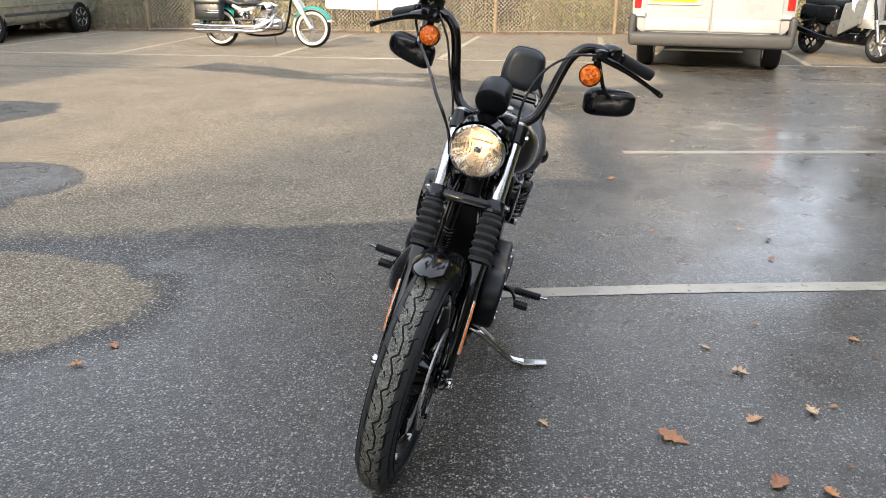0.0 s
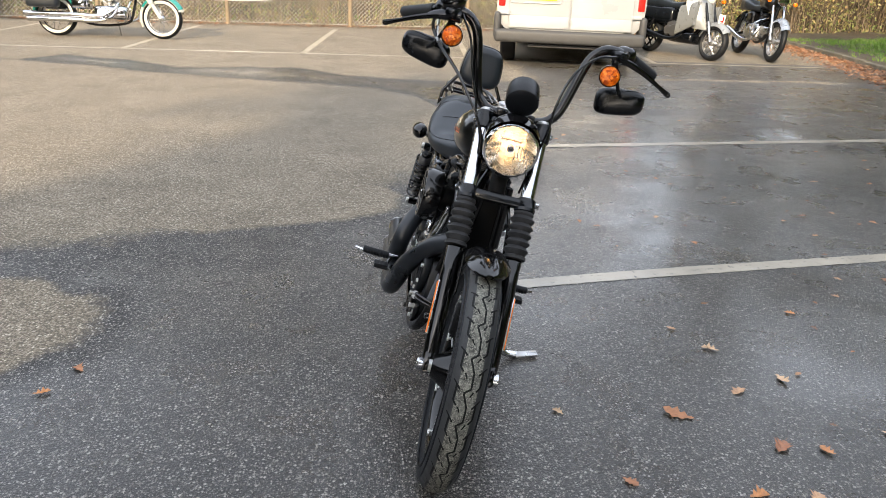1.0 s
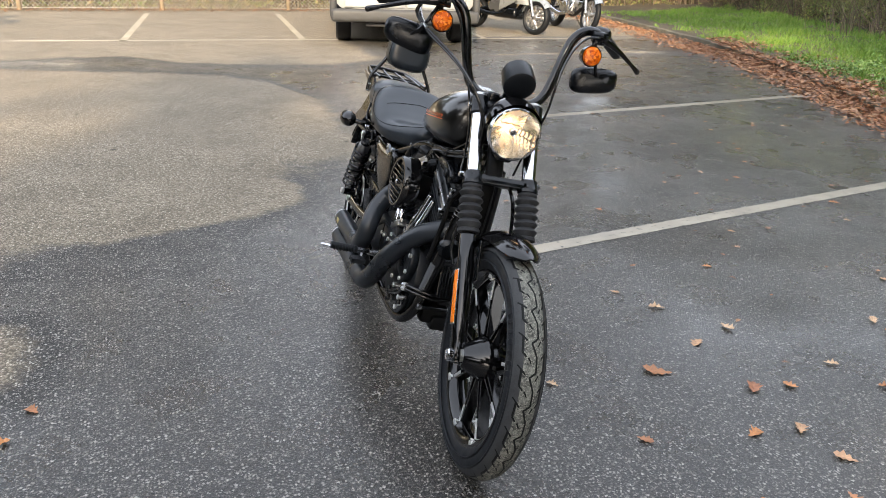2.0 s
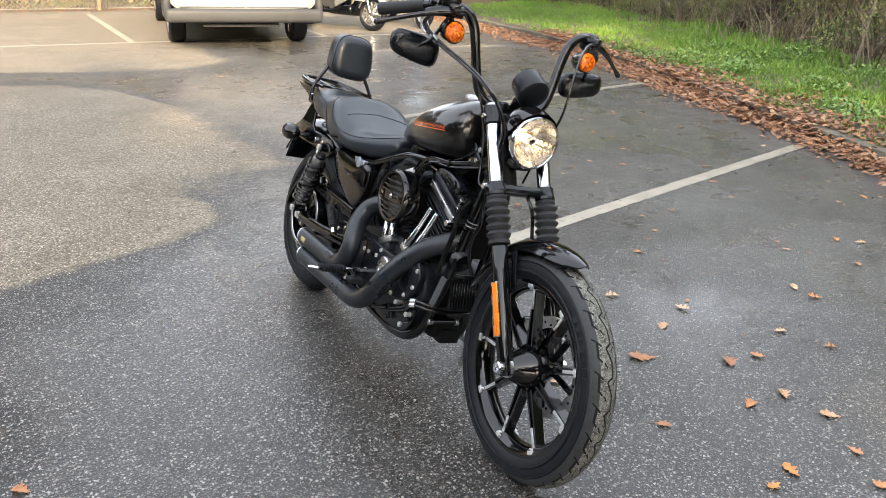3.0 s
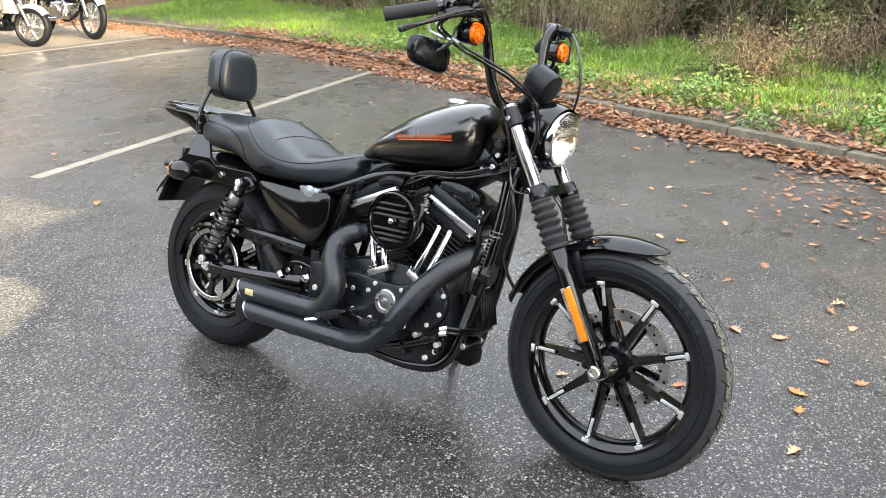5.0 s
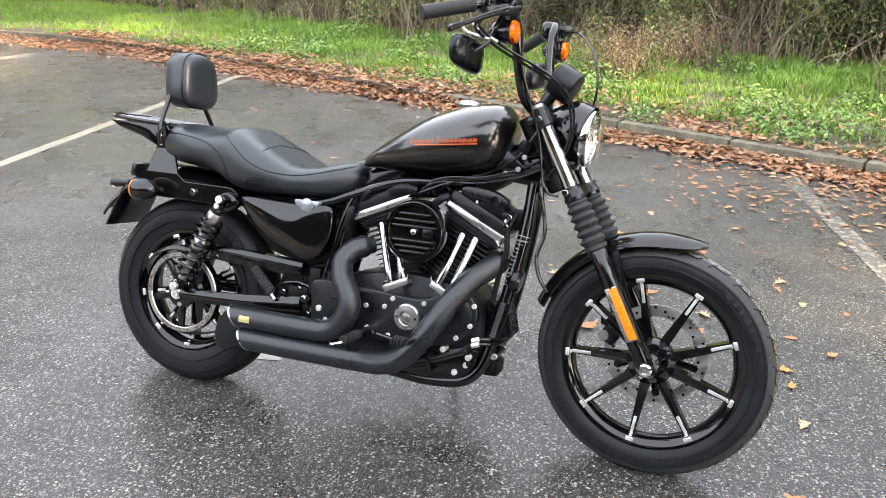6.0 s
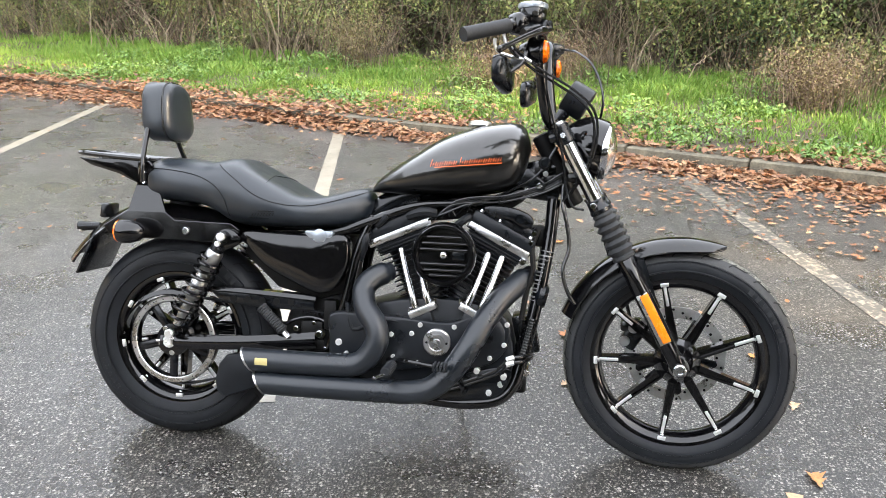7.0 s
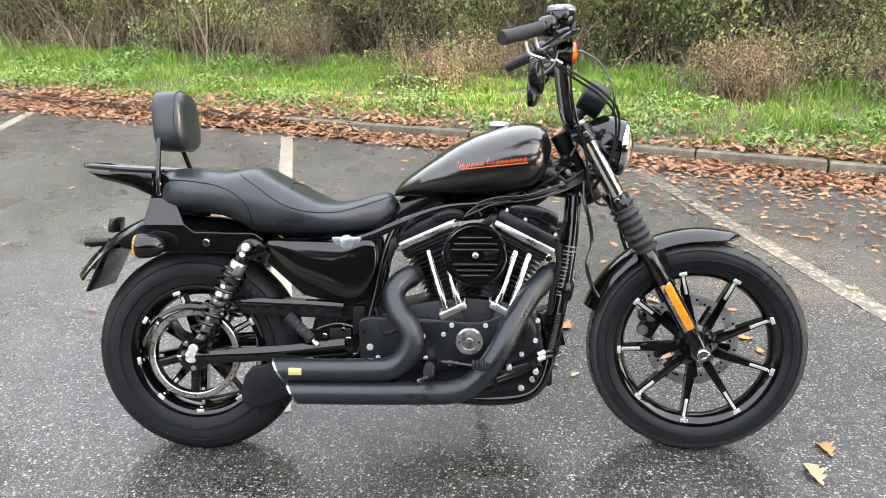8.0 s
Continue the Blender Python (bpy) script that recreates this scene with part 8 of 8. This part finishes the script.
def small_bike(at, turn_deg, label, scooter, name):
    m = Matrix.Translation(at) @ Matrix.Rotation(radians(turn_deg), 4, "Z") @ Matrix.Rotation(radians(-8), 4, "X") @ Matrix.Scale(1.15, 4)
    b = thing(name, m, label, "scooter" if scooter else "motorcycle")
    r = 0.255 if scooter else 0.30
    F, Rr = (1.30, 0, r), (0, 0, r)
    laced_wheel(b, Rr, r, 0.062 if scooter else 0.055, M_SATIN if scooter else M_ALLOY, False, 10 if scooter else 24)
    front = laced_wheel(b, F, r, 0.058 if scooter else 0.046, M_ALLOY, False, 10 if scooter else 24)
    part("brake_disc", ring_at(F, turned([(0.06, 0.055), (0.12, 0.055), (0.12, 0.060), (0.06, 0.060), (0.06, 0.055)], 28, caps=False)), M_DISC, front)
    part("front_guard", guard(r + 0.045, 0.075, 35, 165, F), M_GREYFAIRING if scooter else M_SILVER, b, "pale front mudguard")
    for s in (-1, 1):
        fork = part("fork", rod((1.05, s * 0.085, 0.80), (1.30, s * 0.085, r), 0.022, 12), M_SATIN if scooter else M_CHROME, b)
        part("fork_slider", rod((1.18, s * 0.085, 0.54), (1.30, s * 0.085, r), 0.030, 12), M_STEEL, fork)
    part("handlebar", tube([(0.88, -0.36, 0.98), (0.98, -0.20, 1.03), (1.04, 0, 1.0), (0.98, 0.20, 1.03), (0.88, 0.36, 0.98)], 0.013, 8, 24), M_SATIN, b)
    part("frame_rail", tube([(1.05, 0, 0.80), (0.95, 0, 0.40), (0.60, 0, 0.24), (0.30, 0, 0.45), (0.0, 0, 0.62)], 0.030, 10, 24), M_SATIN, b)
    engine = part("engine", cat(block(0.40, 0.26, 0.26, (0.58, 0, 0.38), 0.06, seg=3), rod((0.60, -0.17, 0.36), (0.60, 0.17, 0.36), 0.095, 20), rod((0.47, -0.16, 0.36), (0.47, 0.16, 0.36), 0.075, 20)), M_GREYPLASTIC if scooter else M_STEEL, b, "finned engine")
    part("cylinder", moved(cat(*[block(0.16, 0.17, 0.010, (0, 0, 0.10 + 0.025 * k), 0.003, seg=1) for k in range(8)], rod((0, 0, 0.0), (0, 0, 0.30), 0.06, 14)), Matrix.Translation((0.66, 0, 0.40)) @ Matrix.Rotation(radians(18), 4, "Y")), M_SATIN, engine)
    part("exhaust", tube([(0.78, -0.08, 0.46), (0.76, -0.15, 0.30), (0.55, -0.17, 0.24), (0.25, -0.18, 0.27), (-0.20, -0.19, 0.36)], [0.02, 0.022, 0.03, 0.045, 0.045], 12, 24), M_SATIN if scooter else M_CHROME, b)
    part("swingarm", cat(*[tube([(0.42, s * 0.09, 0.36), (0.0, s * 0.10, r)], 0.022, 8) for s in (-1, 1)]), M_SATIN, b)
    xs = np.linspace(-0.25, 0.60, 18)
    part("seat", loft(xs, np.interp(xs, [-0.25, 0.1, 0.4, 0.6], [0.86, 0.85, 0.78, 0.80]), np.full(18, 0.68), np.interp(xs, [-0.25, 0.1, 0.6], [0.07, 0.14, 0.08]), 3, 24), M_LEATHER, b, "black saddle")
    part("rear_guard", guard(r + 0.07, 0.085, 50, 150, Rr), M_SATIN, b)
    for s in (-1, 1):
        part("rear_shock", rod((0.05, s * 0.13, 0.34), (0.16, s * 0.13, 0.64), 0.028, 12), M_SATIN, b)
        part("indicator", turned([(0.02, -0.03), (0.03, 0.0), (0.028, 0.02), (0.01, 0.03)], 14, "X", (1.12, s * 0.20, 0.86)), M_AMBER, b)
        mir = part("mirror", block(0.03, 0.12, 0.07, (0.98, s * 0.36, 1.20), 0.012), M_SATIN, b)
        part("mirror_stem", rod((0.94, s * 0.28, 1.02), (0.98, s * 0.35, 1.18), 0.006, 6), M_SATIN, mir)
    if scooter:
        v = []
        for k in (0, 1):
            for z in np.linspace(0.42, 1.02, 14) if not k else np.linspace(1.02, 0.42, 14):
                w = np.interp(z, [0.42, 0.55, 0.78, 1.02], [0.17, 0.27, 0.30, 0.20])
                for q in np.linspace(-1, 1, 15):
                    v.append((1.20 - 0.03 * k - 0.30 * (z - 0.42) - 0.20 * q * q, w * q * (1 - 0.02 * k), z))
        part("leg_shield", fix(v, grid_faces(28, 15, wrap_c=False, wrap_r=True)), M_GREYFAIRING, b, "silver-grey front fairing")
        for s in (-1, 1):
            xs = np.linspace(0.74, 1.06, 10)
            wing = loft(xs, np.interp(xs, [0.74, 1.06], [0.72, 0.80]), np.interp(xs, [0.74, 1.06], [0.30, 0.46]), np.full(10, 0.035), 3.0, 18)
            part("side_fairing", moved(wing, Matrix.Translation((0, s * 0.24, 0))), M_GREYFAIRING, b, "silver-grey side fairing")
        part("side_panel", block(0.75, 0.30, 0.26, (0.12, 0, 0.58), 0.08, seg=3), M_SATIN, b)
        part("under_cowl", block(0.50, 0.30, 0.16, (0.72, 0, 0.28), 0.06, seg=3), M_SATIN, b, "black under-cowl")
        plate = part("learner_plate", block(0.006, 0.13, 0.13, (1.345, 0.0, 0.60), 0.002), M_CLOTH, b, "white learner plate with a red bar")
        part("plate_mark", cat(block(0.004, 0.018, 0.08, (1.351, 0.02, 0.60), 0), block(0.004, 0.06, 0.018, (1.351, 0.0, 0.568), 0)), M_RED, plate)
        part("lamp", turned([(0.01, -0.02), (0.09, 0.0), (0.07, 0.03), (0.01, 0.045)], 24, "X", (1.05, 0, 0.88)), M_CLEAR, b)
        part("wind_shield", block(0.01, 0.36, 0.34, (0.96, 0, 1.16), 0.004, (0, -22, 0)), M_GLASS, b)
    else:
        xs = np.linspace(0.50, 0.98, 16)
        part("fuel_tank", loft(xs, np.interp(xs, [0.5, 0.7, 0.9, 0.98], [0.82, 0.96, 0.98, 0.90]), np.full(16, 0.72), np.interp(xs, [0.5, 0.7, 0.9, 0.98], [0.06, 0.15, 0.15, 0.07]), 2.6, 24), M_TANK, b, "dark fuel tank")
        part("side_panel", block(0.26, 0.24, 0.20, (0.34, 0, 0.58), 0.05, seg=3), M_GLOSS, b)
        part("lamp", turned([(0.02, -0.10), (0.07, -0.06), (0.08, 0.0), (0.07, 0.02), (0.01, 0.03)], 24, "X", (1.16, 0, 0.88)), M_CHROME, b)
        part("crash_bar", tube([(0.93, -0.05, 0.62), (0.98, -0.26, 0.50), (0.92, -0.24, 0.32), (0.80, -0.08, 0.26)], 0.012, 8, 18), M_CHROME, b)
        part("stand", rod((0.5, 0.10, 0.28), (0.48, 0.30, 0.045), 0.010, 8), M_STEEL, b)


build_verge()
build_fence()
build_van()
build_car()
build_cruiser()
small_bike((5.42, 14.2, 0), -69.0, "black and grey scooter with a learner plate parked beside the van", True, "scooter")
small_bike((7.24, 14.30, 0), -97.0, "small black and silver motorcycle on its stand", False, "small_motorcycle")
build_hedge()
shrub(8.3, 4.3, 0.70, 0.85, M_PALE, "yellow-green shrub with brown seed heads at the hedge foot", 61, 6500)
shrub(6.5, 2.5, 0.66, 0.62, M_SEED, "low pinkish brown withered shrub on the verge", 62, 7500)
shrub(7.4, 1.7, 0.55, 0.58, M_SEED, "low brown withered shrub by the hedge", 63, 5000)
shrub(5.7, -0.5, 0.90, 0.64, M_SEED, "pinkish brown withered shrub beside the verge", 64, 10000)
shrub(5.6, -0.7, 0.60, 0.72, M_PALE, "thin yellow-green autumn shrub among brown stems", 68, 2600)
shrub(5.0, -2.2, 0.85, 0.65, M_SEED, "brown seeding shrub at the verge edge", 65, 8000)
shrub(8.3, -1.0, 0.80, 2.1, M_BLUEGREEN, "tall blue-green leafy shrub in front of the hedge", 66, 7000, (0.02, 0.05))
shrub(10.4, 6.1, 0.7, 1.0, M_PALE, "pale yellow-green autumn shrub at the hedge foot", 67)
thicket(9.2, 5.4, 0.75, 60, 2.2, 71)
thicket(7.9, 0.9, 0.8, 80, 1.4, 72)
thicket(11.8, 10.5, 1.2, 90, 1.6, 73)
thicket(10.6, 8.0, 1.0, 70, 1.4, 74)
thicket(6.6, -1.6, 0.8, 50, 1.6, 75)
# trees added beyond the view: south row blocks the sun, the rest darken reflections
for i, (tx, ty, th, tr) in enumerate(((-16.5, 6.5, 8.2, 2.9), (-16.0, 1.8, 9.0, 3.0), (-16.5, -2.6, 8.6, 3.0), (-15.5, -7.0, 9.0, 3.0), (-17.5, 11.5, 6.0, 2.6), (-20.0, 4.0, 9.5, 3.2), (-19.5, -0.5, 9.5, 3.2),
                                       (-12.5, -13.0, 8.6, 2.9), (-9.3, -13.6, 10.8, 3.1), (-6.2, -13.0, 11.0, 3.1), (-3.4, -13.8, 14.0, 3.4), (-0.4, -13.0, 14.6, 3.4), (2.6, -13.4, 14.4, 3.4), (5.4, -13.0, 13.0, 3.2),
                                       (-4.6, 24.0, 11.0, 3.2), (-0.9, 24.5, 13.0, 3.2), (11.4, 23.5, 13.0, 2.9), (17.5, 22.0, 9.5, 3.4), (20.0, 17.5, 9.5, 3.4), (14.5, 18.5, 8.5, 3.0), (-8.0, 25.0, 7.0, 2.8),
                                       (16.5, 17.0, 7.0, 2.8), (16.0, 12.0, 5.0, 2.4), (14.5, 8.0, 5.5, 2.4), (13.0, 4.0, 5.0, 2.3), (12.0, 0.5, 5.0, 2.3), (10.5, -3.5, 5.5, 2.4), (7.5, -8.5, 6.5, 2.6))):
    tree(tx, ty, th, tr, 80 + i)
# a low row added beyond the fence, to keep low sky out of the wet
for i in (0, 1, 2, 3, 4, 5, 6, 7, 8, 9, 14):
    tree(-24.0 + 3.0 * i, 21.6 + 0.7 * (i % 3), 4.2 + 0.5 * ((i * 7) % 4), 2.2, 120 + i, n=5200, size=(0.28, 0.48), low=0.12)


def closing_hedge():
    """A tall dark hedge added out of view behind the walk, to darken the motorcycle's reflections."""
    rng = random.Random(91)
    pts = []
    for _ in range(15000):
        y, z = rng.uniform(-14, 17), rng.random() ** 0.8 * 3.4
        pts.append((-13.6 - rng.random() * 1.6 + 0.5 * noise.noise((y * 0.6, z, 1)), y, z))
    tagged(put_mesh("far_hedge", leaf_cloud(pts, rng, 0.18, 0.38), M_CROWN, smooth=0), "tall dark hedge added out of view to darken reflections", "hedge", kind="stuff")
    v = [(-15.0, -15, 0), (-15.0, 18, 0), (-15.6, 18, 3.0), (-15.6, -15, 3.0), (-19, 18, 0), (-19, -15, 0)]
    tagged(put_mesh("far_bank", (v, [(0, 1, 2, 3), (3, 2, 4, 5)]), M_SOIL), "earth bank added behind the far hedge to close its gaps", "bank", kind="structure")


closing_hedge()
build_grass()
litter()
single_leaves()
